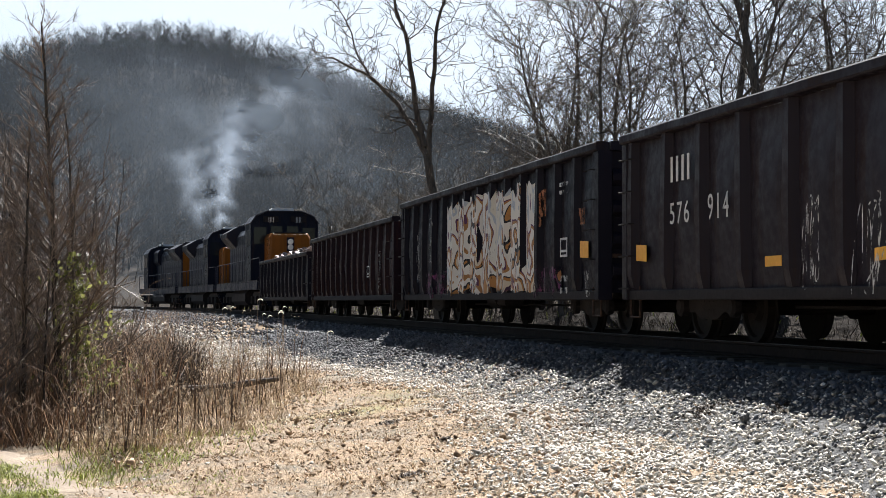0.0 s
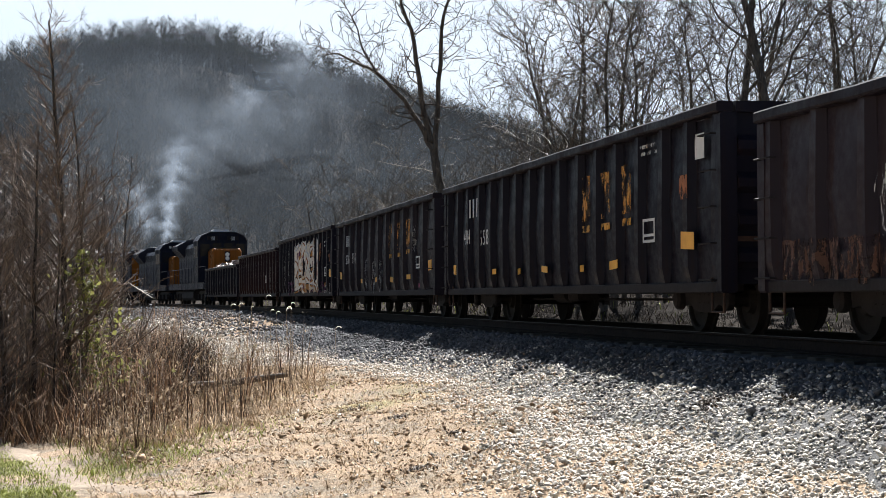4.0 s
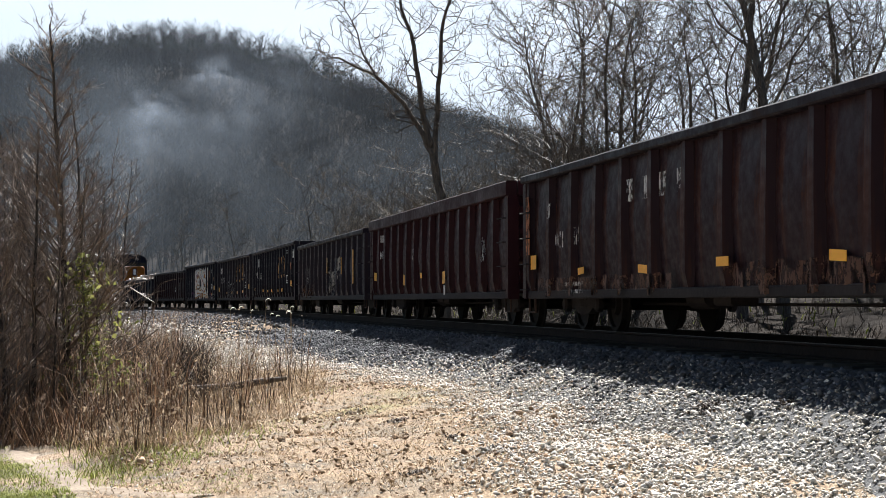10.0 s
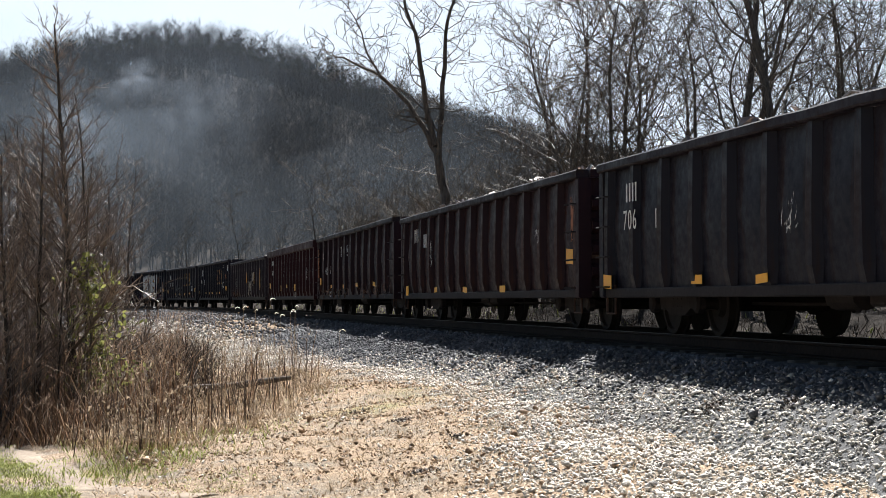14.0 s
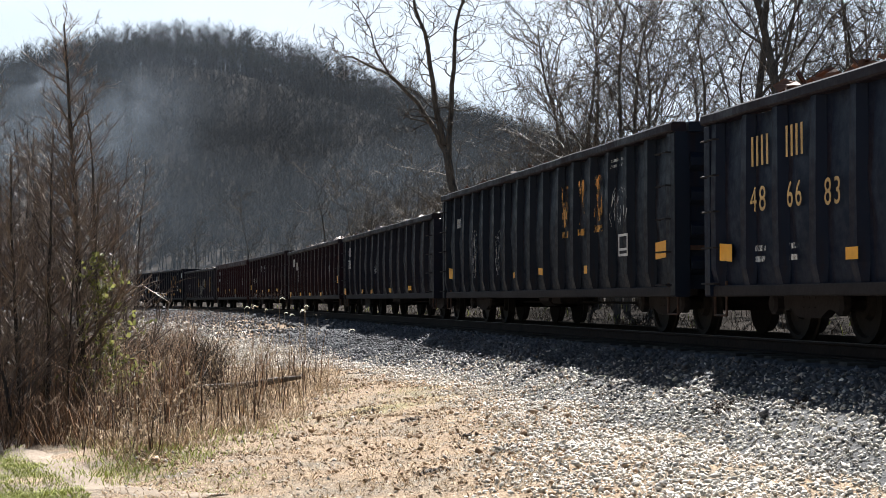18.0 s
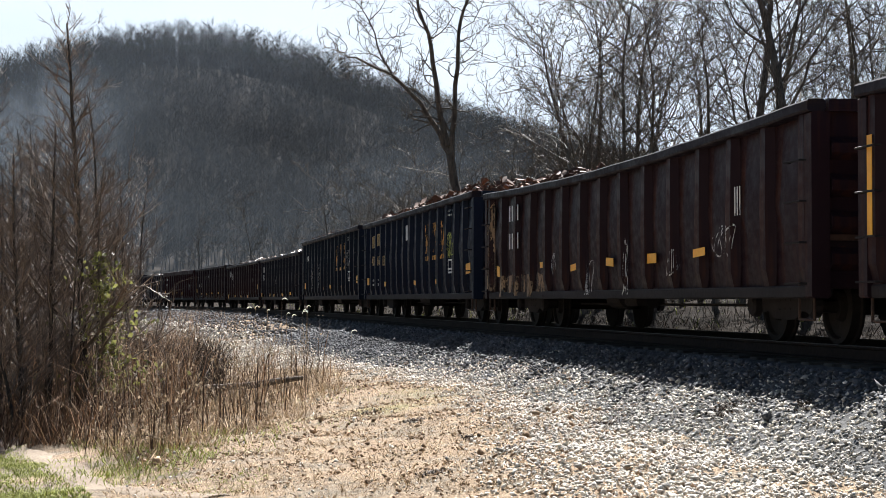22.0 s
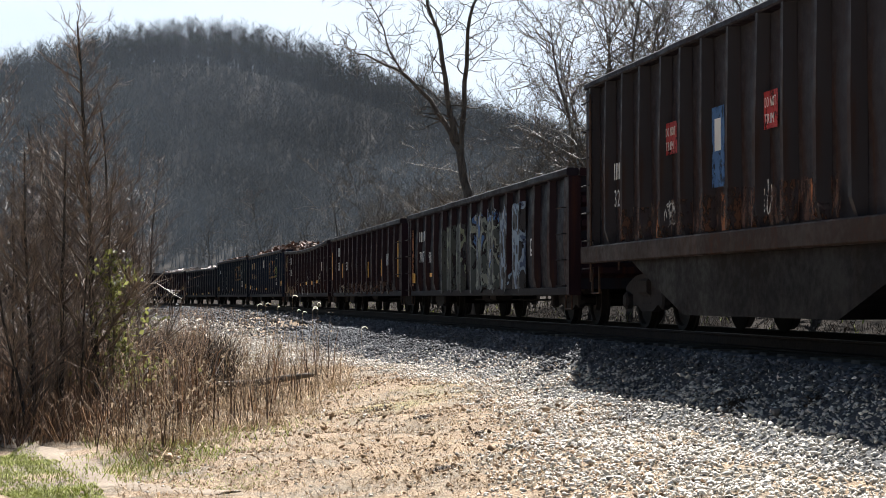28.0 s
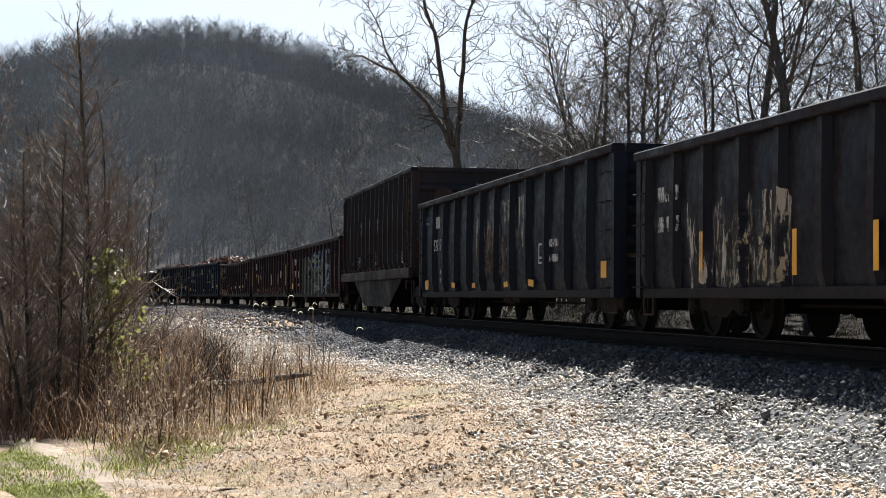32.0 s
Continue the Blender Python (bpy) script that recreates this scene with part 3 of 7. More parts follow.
BLACKISH, PALE = (0.02, 0.02, 0.025), (0.75, 0.74, 0.7)
MURALS = {
    "mural": mural_paint("mural_of_orange_and_white", [(0.0, (0.06, 0.012, 0.05)), (0.18, (0.42, 0.19, 0.05)), (0.3, (0.05, 0.01, 0.045)), (0.34, (0.6, 0.52, 0.4)), (0.43, (0.4, 0.18, 0.05)), (0.51, BLACKISH), (0.55, (0.7, 0.67, 0.62)), (0.66, (0.36, 0.17, 0.06)), (0.71, (0.1, 0.03, 0.08)), (0.74, (0.68, 0.65, 0.6)), (0.86, (0.4, 0.44, 0.5)), (0.93, (0.62, 0.58, 0.5))], 2.5, 0.22, 0.36),
    "purple": mural_paint("purple_spray", [(0.0, (0.07, 0.01, 0.05)), (0.42, BLACKISH), (0.5, (0.12, 0.02, 0.09)), (0.64, BLACKISH), (0.7, (0.3, 0.12, 0.04))], 2.6, 0.08, 0.52),
    "mural2": mural_paint("pale_green_spray", [(0.0, (0.03, 0.034, 0.03)), (0.5, BLACKISH), (0.6, (0.15, 0.17, 0.12)), (0.72, BLACKISH), (0.82, (0.06, 0.07, 0.06))], 3.2, 0.12, 0.43),
    "mural3": mural_paint("blue_and_white_spray", [(0.0, (0.05, 0.06, 0.06)), (0.45, (0.2, 0.22, 0.19)), (0.56, BLACKISH), (0.64, (0.05, 0.12, 0.28)), (0.74, (0.34, 0.37, 0.38)), (0.88, BLACKISH)], 3.4, 0.12, 0.43),
    "pale": mural_paint("pale_blue_spray", [(0.0, BLACKISH), (0.45, (0.2, 0.27, 0.36)), (0.6, (0.06, 0.09, 0.16)), (0.7, (0.36, 0.4, 0.42)), (0.85, (0.09, 0.12, 0.2))], 4.0, 0.1, 0.43),
}


def sprayed(car, u, z, w, h, mat, geo, name="sprayed_mural", label="sprayed mural"):
    """Paint that follows the posts and sheets of the near side."""
    body, pitch, deep, half = geo
    us = set(np.arange(u - w / 2, u + w / 2 + 0.01, pitch / 8).tolist())
    for i in range(40):
        c = 0.25 + pitch * i
        for d in (-half, -half * 0.6, half * 0.6, half):
            if abs(c + d - u) < w / 2:
                us.add(c + d)
    pts = []
    for q in sorted(us):
        d = abs((q - 0.25 + pitch / 2) % pitch - pitch / 2)
        if d <= half * 0.6 + 1e-6:
            y = 1.42 + deep + 0.012
        elif d < half:
            y = 1.43 + (deep) * (half - d) / (half * 0.4) + 0.008
        else:
            y = 1.435 + 0.065 * math.sin(math.pi * (d - half) / (pitch - 2 * half))
        pts.append((body / 2 - q, y))
    k = len(pts)
    # its upper and lower edges are ragged
    r = random.Random(int(u * 977 + z * 131))
    low = [z + r.uniform(0, 0.1) * h for _ in pts]
    high = [z + h * (1 - 0.13 * r.random() ** 1.6) for _ in pts]
    sh = Shape().poly([(x, y, zz) for edge in (low, high) for (x, y), zz in zip(pts, edge)], [(i, i + k, i + k + 1, i + 1) for i in range(k - 1)])
    return part(name, sh, mat, car, label)


def scribble(car, u, z, w, h, mat, y, body, seed):
    """A chalk or spray line that curls about in a box."""
    r = random.Random(seed)
    pts, n = [], 26
    a, b, c = r.uniform(2, 5), r.uniform(3, 7), r.uniform(0, 6)
    for i in range(n):
        f = i / (n - 1)
        pts.append((body / 2 - (u + w * 0.5 * math.sin(a * 2 * f + c) * (0.5 + 0.5 * math.cos(b * f))), z + h * (0.5 + 0.5 * math.cos(b * 1.3 * f + c))))
    rows = []
    for i in range(n):
        d = Vector((pts[min(i + 1, n - 1)][0] - pts[max(i - 1, 0)][0], pts[min(i + 1, n - 1)][1] - pts[max(i - 1, 0)][1]))
        q = Vector((-d.y, d.x)).normalized() * 0.01 if d.length > 1e-5 else Vector((0.012, 0))
        rows += [(pts[i][0] + q.x, y, pts[i][1] + q.y), (pts[i][0] - q.x, y, pts[i][1] - q.y)]
    sh = Shape().poly(rows, [(2 * i, 2 * i + 1, 2 * i + 3, 2 * i + 2) for i in range(n - 1)])
    return part("scribble", sh, mat, car)


def put_marks(car, marks, geo, seed, ink=None):
    """Plates, lettering and spray on the near side: (what, metres from the front end, height, width, tallness)."""
    body, pitch, deep, half = geo
    ink = ink or W_WHITE
    for i, (what, u, z, w, h) in enumerate(marks):
        u = min(max(u, 0.05), body - 0.05)
        if what in ("big", "bars", "white", "frame", "lines") or what.isdigit():
            mid = 0.25 + pitch * (round((u - 0.25) / pitch - 0.5) + 0.5)
            if abs(mid - u) < 0.36 and w < pitch:
                u = mid - 0.05
        on_post = abs((u - 0.25 + pitch / 2) % pitch - pitch / 2) < half * 0.75
        y = 1.42 + deep + 0.005 if on_post else 1.498
        if what in MURALS:
            sprayed(car, u, z, w, h, MURALS[what], geo)
        elif what in ("peel", "cream", "rust", "tan"):
            sprayed(car, u, z, w, h, {"peel": W_PEEL, "cream": W_CREAM, "rust": W_RUST, "tan": W_TAN}[what], geo, {"peel": "peeling_paint", "cream": "patch", "rust": "rust_patch", "tan": "patch"}[what], {"peel": "peeling white paint", "cream": "worn cream patch", "rust": "rusted patch", "tan": "scraped tan patch"}[what])
        elif what == "plate":
            decal(car, u, z, w, h, M_REFLECTOR, body, y=y, slant=0.01 * ((i % 3) - 1))
        elif what == "strip":
            decal(car, u, z, w * 0.45, h, M_REFLECTOR, body, "yellow_strip", y=1.42 + deep + 0.006, slant=0.0)
        elif what in ("yellow", "orange", "red", "white", "pink"):
            mat = {"yellow": W_YELLOW, "orange": W_ORANGE, "red": W_RED, "white": W_WHITE, "pink": W_PINK}[what]
            decal(car, u, z, w, h, mat, body, "painted_block" if what == "yellow" else "painted_patch", y=y)
        elif what == "big":
            # one worn yellow block and the dash below it
            decal(car, u, z + 0.2 * h, w * 0.85, h * 0.8, W_LETTER, body, "painted_block", y=y, label="worn yellow block letter shape")
            decal(car, u, z, w * 0.85, h * 0.12, W_YELLOW, body, "painted_dash", y=y)
        elif what == "bars":
            for k in range(4):
                decal(car, u + (k - 1.5) * w * 0.27, z, w * 0.1, h, ink, body, "painted_bar", y=y)
        elif what == "lines":
            for k in range(2):
                decal(car, u, z + k * h * 0.6, w, h * 0.3, W_FAINT, body, "painted_bar", y=y)
        elif what == "frame":
            x, e = body / 2 - u, 0.035
            sh = Shape()
            for x0, x1, z0, z1 in ((-w / 2, w / 2, 0, e), (-w / 2, w / 2, h - e, h), (-w / 2, -w / 2 + e, e, h - e), (w / 2 - e, w / 2, e, h - e), (-w / 2 + e, w / 2 - e, h * 0.25, h * 0.25 + e)):
                sh.box(x + x0, x + x1, y - 0.002, y + 0.003, z + z0, z + z1)
            part("stencil_frame", sh, W_WHITE, car)
        elif what in ("chalk", "lime"):
            for k in range(4):
                scribble(car, u + (k - 1.5) * w * 0.16, z + h * 0.08 * (k % 2), w * 0.7, h * 0.85, W_LIME if what == "lime" else W_FAINT, 1.42 + deep + 0.01 + 0.001 * k, body, seed * 50 + i + 900 * k)
        elif what == "sign":
            decal(car, u, z, w, h, W_RED, body, "red_sign", y=y)
            for k, word in enumerate(("TRIM", "DO NOT")):
                lettering(car, word, u - w * 0.42, z + h * (0.14 + 0.44 * k), h * 0.38, W_WHITE, body, y=y + 0.006, squeeze=w * (0.8 / 3.1 if k == 0 else 0.8 / 4.6) / (h * 0.38))
        elif what == "blue":
            decal(car, u, z, w, h, W_BLUE, body, "painted_patch", y=y)
            decal(car, u, z + h * 0.45, w * 0.5, h * 0.4, W_WHITE, body, "painted_bar", y=y + 0.005)
        else:
            lettering(car, what, u - w / 2, z, h * 1.4, ink, body, y=y, squeeze=max(0.5, min(1.1, w / (0.85 * h * len(what)))))


def ladder(car, x, foot, top):
    for z in np.arange(foot + 0.15, top - 0.3, 0.42):
        part("rung", RUNG, None, car, at=pose(x, 1.55, float(z)))
    part("step", shared("step", lambda: Shape().tube([(-0.2, 0, 0.4), (-0.2, 0, 0), (0.2, 0, 0), (0.2, 0, 0.4)], 0.018, 5).mesh("step", M_STEEL)), None, car, at=pose(x, 1.46, foot - 0.22))


def ends(car, body, top, foot, chord, paint, trim):
    """End sheets with their ribs and rails, corner posts and couplers."""
    for turn in (0, 180):
        t = pose(0, 0, 0, 0, 0, turn)
        part("end_wall", shared(("end", round(body, 2), round(top, 2), foot, paint.name), lambda: Shape().box(body / 2 - 0.08, body / 2 - 0.03, -1.4, 1.4, foot + 0.1, top - chord).mesh("end_wall", paint)), None, car, at=t)
        rib = shared(("end_rib", round(body, 2), trim.name), lambda: Shape().sweep([[(body / 2 - 0.03, y, -0.12), (body / 2 + 0.07, y, -0.05), (body / 2 + 0.07, y, 0.05), (body / 2 - 0.03, y, 0.12)] for y in (-1.33, 1.33)]).mesh("end_rib", trim))
        for z in np.linspace(foot + 0.4, top - 0.5, 4):
            part("end_rib", rib, None, car, at=t @ pose(0, 0, float(z)))
        part("end_chord", shared(("end_chord", round(body, 2), chord, trim.name), lambda: Shape().sweep([[(body / 2 - 0.12, y, 0), (body / 2 + 0.06, y, 0), (body / 2 + 0.06, y, chord), (body / 2 - 0.12, y, chord)] for y in (-1.36, 1.36)]).mesh("end_chord", trim)), None, car, at=t @ pose(0, 0, top - chord))
        for k in (-1, 1):
            part("corner_post", shared(("post", round(body, 2), round(top - chord - foot, 2), trim.name, k), lambda: Shape().box(body / 2 - 0.16, body / 2 + 0.03, k * 1.44 - 0.1, k * 1.44 + 0.1, 0, top - chord - foot, 0.02).mesh("corner_post", trim)), None, car, at=t @ pose(0, 0, foot))
        part("coupler", COUPLER, None, car, at=t @ pose(body / 2 + 0.05, 0, 0))
    wheel = Shape().lathe([(0.0, 0.24), (0.02, 0.26), (0.04, 0.24)], "x", 16).tube([(0.02, 0, -0.25), (0.02, 0, 0.25)], 0.012, 4).tube([(0.02, -0.25, 0), (0.02, 0.25, 0)], 0.012, 4)
    part("brake_wheel", wheel, M_STEEL, car, at=pose(-body / 2 - 0.2, 0.75, top - 0.75))
    part("brake_staff", Shape().tube([(-body / 2 - 0.16, 0.75, foot + 0.4), (-body / 2 - 0.16, 0.75, top - 0.6)], 0.02, 5), M_STEEL, car)


def brake_gear(car):
    gear = Shape()
    gear.lathe([(-0.5, 0.0), (-0.48, 0.16), (0.2, 0.17), (0.24, 0.0)], "x", 12, (1.2, 0.85, 0.52))
    part("brake_cylinder", gear, M_GREASE, car)
    part("brake_valve", Shape().box(-0.5, 0.1, 0.75, 1.1, 0.4, 0.64, 0.03), M_GREASE, car)
    part("brake_rod", Shape().tube([(-4.6, 0.6, 0.42), (-1.0, 0.7, 0.42), (2.6, 0.7, 0.42), (4.8, 0.5, 0.42)], 0.02, 5), M_GREASE, car)


def side(car, body, top, foot, chord, posts, paint, trim, spec, deep, half):
    wall_h = top - chord - foot - 0.1
    pitch = (body - 0.5) / posts
    key = (round(pitch, 3), round(wall_h, 3))
    rib = shared(("rib", *key, trim.name), lambda: rib_mesh(wall_h + 0.1, half * 2, deep, True, trim))
    panels = [shared(("panel", *key, paint.name, k, spec.get("bulge", 0.055)), lambda: panel_mesh(pitch, wall_h, spec.get("bulge", 0.055), paint, k)) for k in range(3)]
    rnd_ = random.Random(spec["seed"])
    for turn in (0, 180):
        t = pose(0, 0, 0, 0, 0, turn)
        for i in range(posts):
            part("panel", panels[rnd_.randrange(3)], None, car, at=t @ pose(-body / 2 + 0.25 + pitch * (i + 0.5), 1.41, foot + 0.1))
        for i in range(posts + 1):
            lean = rnd_.gauss(0.0, 0.8)
            part("rib", rib, None, car, at=t @ pose(-body / 2 + 0.25 + pitch * i, 1.42, foot + 0.02, 0, lean, 0))
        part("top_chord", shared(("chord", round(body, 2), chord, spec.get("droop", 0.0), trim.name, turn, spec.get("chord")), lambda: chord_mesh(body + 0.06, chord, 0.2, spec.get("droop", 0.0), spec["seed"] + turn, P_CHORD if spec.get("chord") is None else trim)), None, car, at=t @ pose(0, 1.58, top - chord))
        part("side_sill", shared(("sill", round(body, 2)), lambda: Shape().box(-body / 2, body / 2, 1.38, 1.5, 0, 0.13, 0.015).mesh("side_sill", M_GREASE)), None, car, at=t @ pose(0, 0, foot))
    return pitch


def underframe(car, body, foot):
    part("center_sill", Shape().box(-body / 2, body / 2, -0.32, 0.32, 0.86, 1.08), M_GREASE, car, "black steel center sill")
    for i in range(7):
        x = -body / 2 + body * (i + 0.5) / 7
        if abs(abs(x) - (body / 2 - 1.95)) > 1.2:
            part("crossbearer", shared("bearer", lambda: Shape().sweep([[(dx, -1.38, 0.62), (dx, -0.3, 0.55), (dx, 0.3, 0.55), (dx, 1.38, 0.62), (dx, 1.38, 0.86), (dx, -1.38, 0.86)] for dx in (-0.09, 0.09)]).mesh("crossbearer", M_GREASE)), None, car, at=pose(x, 0, 0))
    part("floor", Shape().box(-body / 2, body / 2, -1.4, 1.4, 1.09, 1.15), M_STEEL, car)


def gondola(spec):
    """A mill gondola. spec: span (over couplers), top (height over rail), posts, paint, trim, label ..."""
    span, top, posts = spec["span"], spec["top"], spec["posts"]
    paint, trim = spec["paint"], spec.get("trim", spec["paint"])
    body, foot, chord = span - 1.2, spec.get("foot", 0.5), spec.get("chord", 0.125)
    deep, half = spec.get("deep", 0.11), spec.get("half", 0.14)
    car = thing("gondola_car", spec["label"], "gondola car", group="cars of the freight train")
    pitch = side(car, body, top, foot, chord, posts, paint, trim, spec, deep, half)
    ends(car, body, top, foot, chord, paint, trim)
    for k in (1, -1):
        truck(car, k * (body / 2 - 1.95))
        ladder(car, k * (body / 2 - 0.3), foot, top)
    underframe(car, body, foot)
    brake_gear(car)
    if spec.get("load"):
        x0, x1, heap, mat = spec["load"]
        scrap_load(car, x0, x1, top - 0.07, heap, mat, spec["seed"])
    put_marks(car, spec.get("marks", []), (body, pitch, deep, half), spec["seed"], spec.get("ink"))
    return car


def tub_car(spec):
    """A tall scrap car: high ribbed sides on a heavy belt, a belly tub between the trucks, open platforms at the ends."""
    span, top, posts, paint, trim = spec["span"], spec["top"], spec["posts"], spec["paint"], spec["trim"]
    body, foot, chord, deep, half = span - 1.2, 1.12, 0.1, 0.16, 0.07
    car = thing("tub_car", spec["label"], "gondola car", group="cars of the freight train")
    pitch = side(car, body, top, foot, chord, posts, paint, paint, spec, deep, half)
    ends(car, body, top, foot, chord, paint, paint)
    for turn in (0, 180):
        part("belt_rail", Shape().box(-body / 2 - 0.1, body / 2 + 0.1, 1.5, 1.62, 0.98, 1.24, 0.02), trim, car, "brown-grey side sill", at=pose(0, 0, 0, 0, 0, turn))
    tub = Shape().plate([(-body / 2 + 2.0, 1.0), (-body / 2 + 4.4, 0.24), (body / 2 - 4.4, 0.24), (body / 2 - 2.0, 1.0)], -1.45, 1.45)
    part("belly_tub", tub, P_BELLY, car, "dark belly tub")
    part("center_sill", Shape().box(-body / 2 - 0.1, body / 2 + 0.1, -0.35, 0.35, 0.72, 1.1), M_GREASE, car)
    part("platform", Shape().box(-body / 2 - 0.15, body / 2 + 0.15, -1.4, 1.4, 1.03, 1.12), M_GREASE, car)
    for k in (1, -1):
        truck(car, k * (body / 2 - 1.5))
        ladder(car, k * (body / 2 - 0.2), 0.75, top)
        part("ladder_rail", Shape().tube([(k * (body / 2 - 0.42), 1.6, 0.7), (k * (body / 2 - 0.42), 1.6, top - 0.2)], 0.02, 5), M_STEEL, car)
    # the number on the rear end sheet is painted out as two bars
    for z in (top - 0.55, top - 0.85):
        part("painted_bar", Shape().box(-body / 2 - 0.012, -body / 2 + 0.02, -0.75, -0.1, z, z + 0.16), W_WHITE, car)
    put_marks(car, spec.get("marks", []), (body, pitch, deep, half), spec["seed"], spec.get("ink"))
    return car


P_BLACK = car_paint("black_car_paint", (0.0155, 0.0163, 0.0234), rust=(0.03, 0.016, 0.012), wear=0.2)
P_GREEN = car_paint("dark_green_car_paint", (0.0135, 0.0215, 0.0312), rust=(0.03, 0.016, 0.012), wear=0.2)
P_BLUE = car_paint("dark_blue_car_paint", (0.0122, 0.0208, 0.0374), rust=(0.03, 0.016, 0.012), wear=0.2)
P_BROWN = car_paint("oxide_red_car_paint", (0.034, 0.0115, 0.0135), rust=(0.03, 0.013, 0.01), wear=0.3)
P_RUST = car_paint("rusted_car_paint", (0.0235, 0.0135, 0.0165), rust=(0.07, 0.026, 0.015), wear=0.42, streak=0.9)
P_GREY = car_paint("grey_brown_car_paint", (0.0354, 0.0320, 0.0372), rust=(0.045, 0.022, 0.015), wear=0.35)
P_SLATE = car_paint("slate_car_paint", (0.0176, 0.0208, 0.0281), rust=(0.034, 0.017, 0.012), wear=0.3, streak=0.8)
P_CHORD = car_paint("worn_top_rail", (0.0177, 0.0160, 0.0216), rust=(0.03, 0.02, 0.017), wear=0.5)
P_TUB = car_paint("weathered_black_paint", (0.0291, 0.0275, 0.0324), rust=(0.04, 0.022, 0.016), wear=0.25)
P_TALL = car_paint("tall_car_paint", (0.046, 0.049, 0.051), rust=(0.06, 0.028, 0.017), wear=0.3, streak=0.9)
P_BELLY = car_paint("belly_paint", (0.013, 0.012, 0.012), rust=(0.02, 0.014, 0.012), wear=0.3)
P_BELT = car_paint("brown_belt_paint", (0.045, 0.034, 0.026), wear=0.4)

BK, GN, BL, BR, RU, GY, SL = P_BLACK, P_GREEN, P_BLUE, P_BROWN, P_RUST, P_GREY, P_SLATE
CARS = []


def add_car(s, end, top, posts, paint, label, marks=(), **more):
    """A car from its front coupling at s to the rear one at end, when the clip starts."""
    CARS.append(dict(s=s, span=s - end, top=top, posts=posts, paint=paint, label=label, marks=marks, seed=len(CARS) + 1, **more))


add_car(52.73, 35.23, 2.15, 12, BK, "low black gondola heaped with bright scrap", load=(-7.8, 7.8, 0.5, M_SCRAP))
add_car(35.23, 17.74, 2.5, 14, RU, "rusty dark gondola with plain worn sides", [("frame", 12.2, 1.1, 0.4, 0.3), ("chalk", 14.2, 0.8, 0.5, 1.0)])
add_car(17.74, 0.32, 2.72, 14, BK, "black gondola with a colourful sprayed mural", [
    ("mural", 8.67, 0.56, 7.54, 1.9), ("purple", 3.9, 0.52, 2.0, 0.6), ("purple", 13.2, 0.52, 1.6, 0.5), ("plate", 15.38, 1.11, 0.44, 0.24), ("orange", 13.0, 1.82, 0.32, 0.42), ("orange", 12.75, 1.66, 0.24, 0.54),
    ("orange", 15.25, 1.6, 0.3, 0.24), ("frame", 14.28, 1.15, 0.4, 0.29), ("chalk", 15.7, 0.55, 0.34, 0.41), ("lines", 14.2, 2.1, 0.5, 0.2), ("chalk", 2.2, 0.9, 0.5, 1.2), ("chalk", 3.6, 1.2, 0.6, 1.1), ("lines", 14.3, 0.6, 0.4, 0.3)])
add_car(0.32, -17.14, 2.69, 12, P_TUB, "black gondola with white car number and worn yellow letters", [
    ("bars", 2.17, 1.94, 0.74, 0.31), ("576", 2.19, 1.43, 0.78, 0.27), ("914", 3.58, 1.43, 0.72, 0.3), ("plate", 0.67, 1.0, 0.42, 0.21), ("plate", 5.1, 0.85, 0.45, 0.11), ("plate", 7.71, 0.86, 0.42, 0.12), ("plate", 10.25, 0.83, 0.46, 0.13),
    ("plate", 12.72, 0.88, 0.52, 0.11), ("big", 9.93, 1.43, 0.5, 0.83), ("big", 11.14, 1.43, 0.44, 0.83), ("big", 12.48, 1.48, 0.6, 0.8), ("chalk", 13.77, 1.45, 0.66, 0.68), ("frame", 14.02, 1.11, 0.48, 0.28), ("pink", 14.15, 0.68, 0.14, 0.09),
    ("chalk", 6.2, 0.6, 0.6, 1.0), ("chalk", 7.5, 0.55, 0.7, 1.0), ("chalk", 8.7, 0.6, 0.6, 0.9), ("plate", 15.5, 1.05, 0.4, 0.22)])
add_car(-17.14, -34.84, 2.69, 16, BK, "black gondola with white number and yellow letters", [
    ("bars", 2.54, 1.98, 1.2, 0.35), ("484", 2.27, 1.48, 0.6, 0.29), ("658", 3.79, 1.43, 1.1, 0.29), ("plate", 0.93, 0.91, 0.38, 0.19), ("plate", 4.5, 0.87, 0.3, 0.1), ("plate", 6.39, 0.84, 0.3, 0.1), ("plate", 8.35, 0.85, 0.38, 0.1),
    ("plate", 10.37, 0.83, 0.36, 0.1), ("plate", 12.21, 0.84, 0.38, 0.12), ("plate", 15.34, 1.03, 0.48, 0.21), ("big", 10.99, 1.4, 0.46, 0.82), ("big", 11.94, 1.4, 0.48, 0.81), ("big", 12.93, 1.42, 0.5, 0.82), ("frame", 14.07, 1.16, 0.5, 0.31),
    ("orange", 15.2, 1.64, 0.28, 0.29), ("white", 15.9, 2.09, 0.32, 0.3), ("lines", 13.98, 2.3, 0.72, 0.15)])
add_car(-34.84, -52.47, 2.44, 14, GY, "faded grey-brown gondola with yellow strips and scrap on top", [
    ("strip", 14.2, 0.96, 0.36, 0.97), ("strip", 11.7, 1.26, 0.26, 0.52), ("strip", 8.3, 1.34, 0.26, 0.48), ("peel", 9.5, 0.55, 3.5, 1.3), ("chalk", 3.1, 1.0, 0.5, 0.7), ("rust", 2.4, 0.55, 4.0, 0.5)], load=(-7.0, 3.0, 0.22, M_SCRAP))
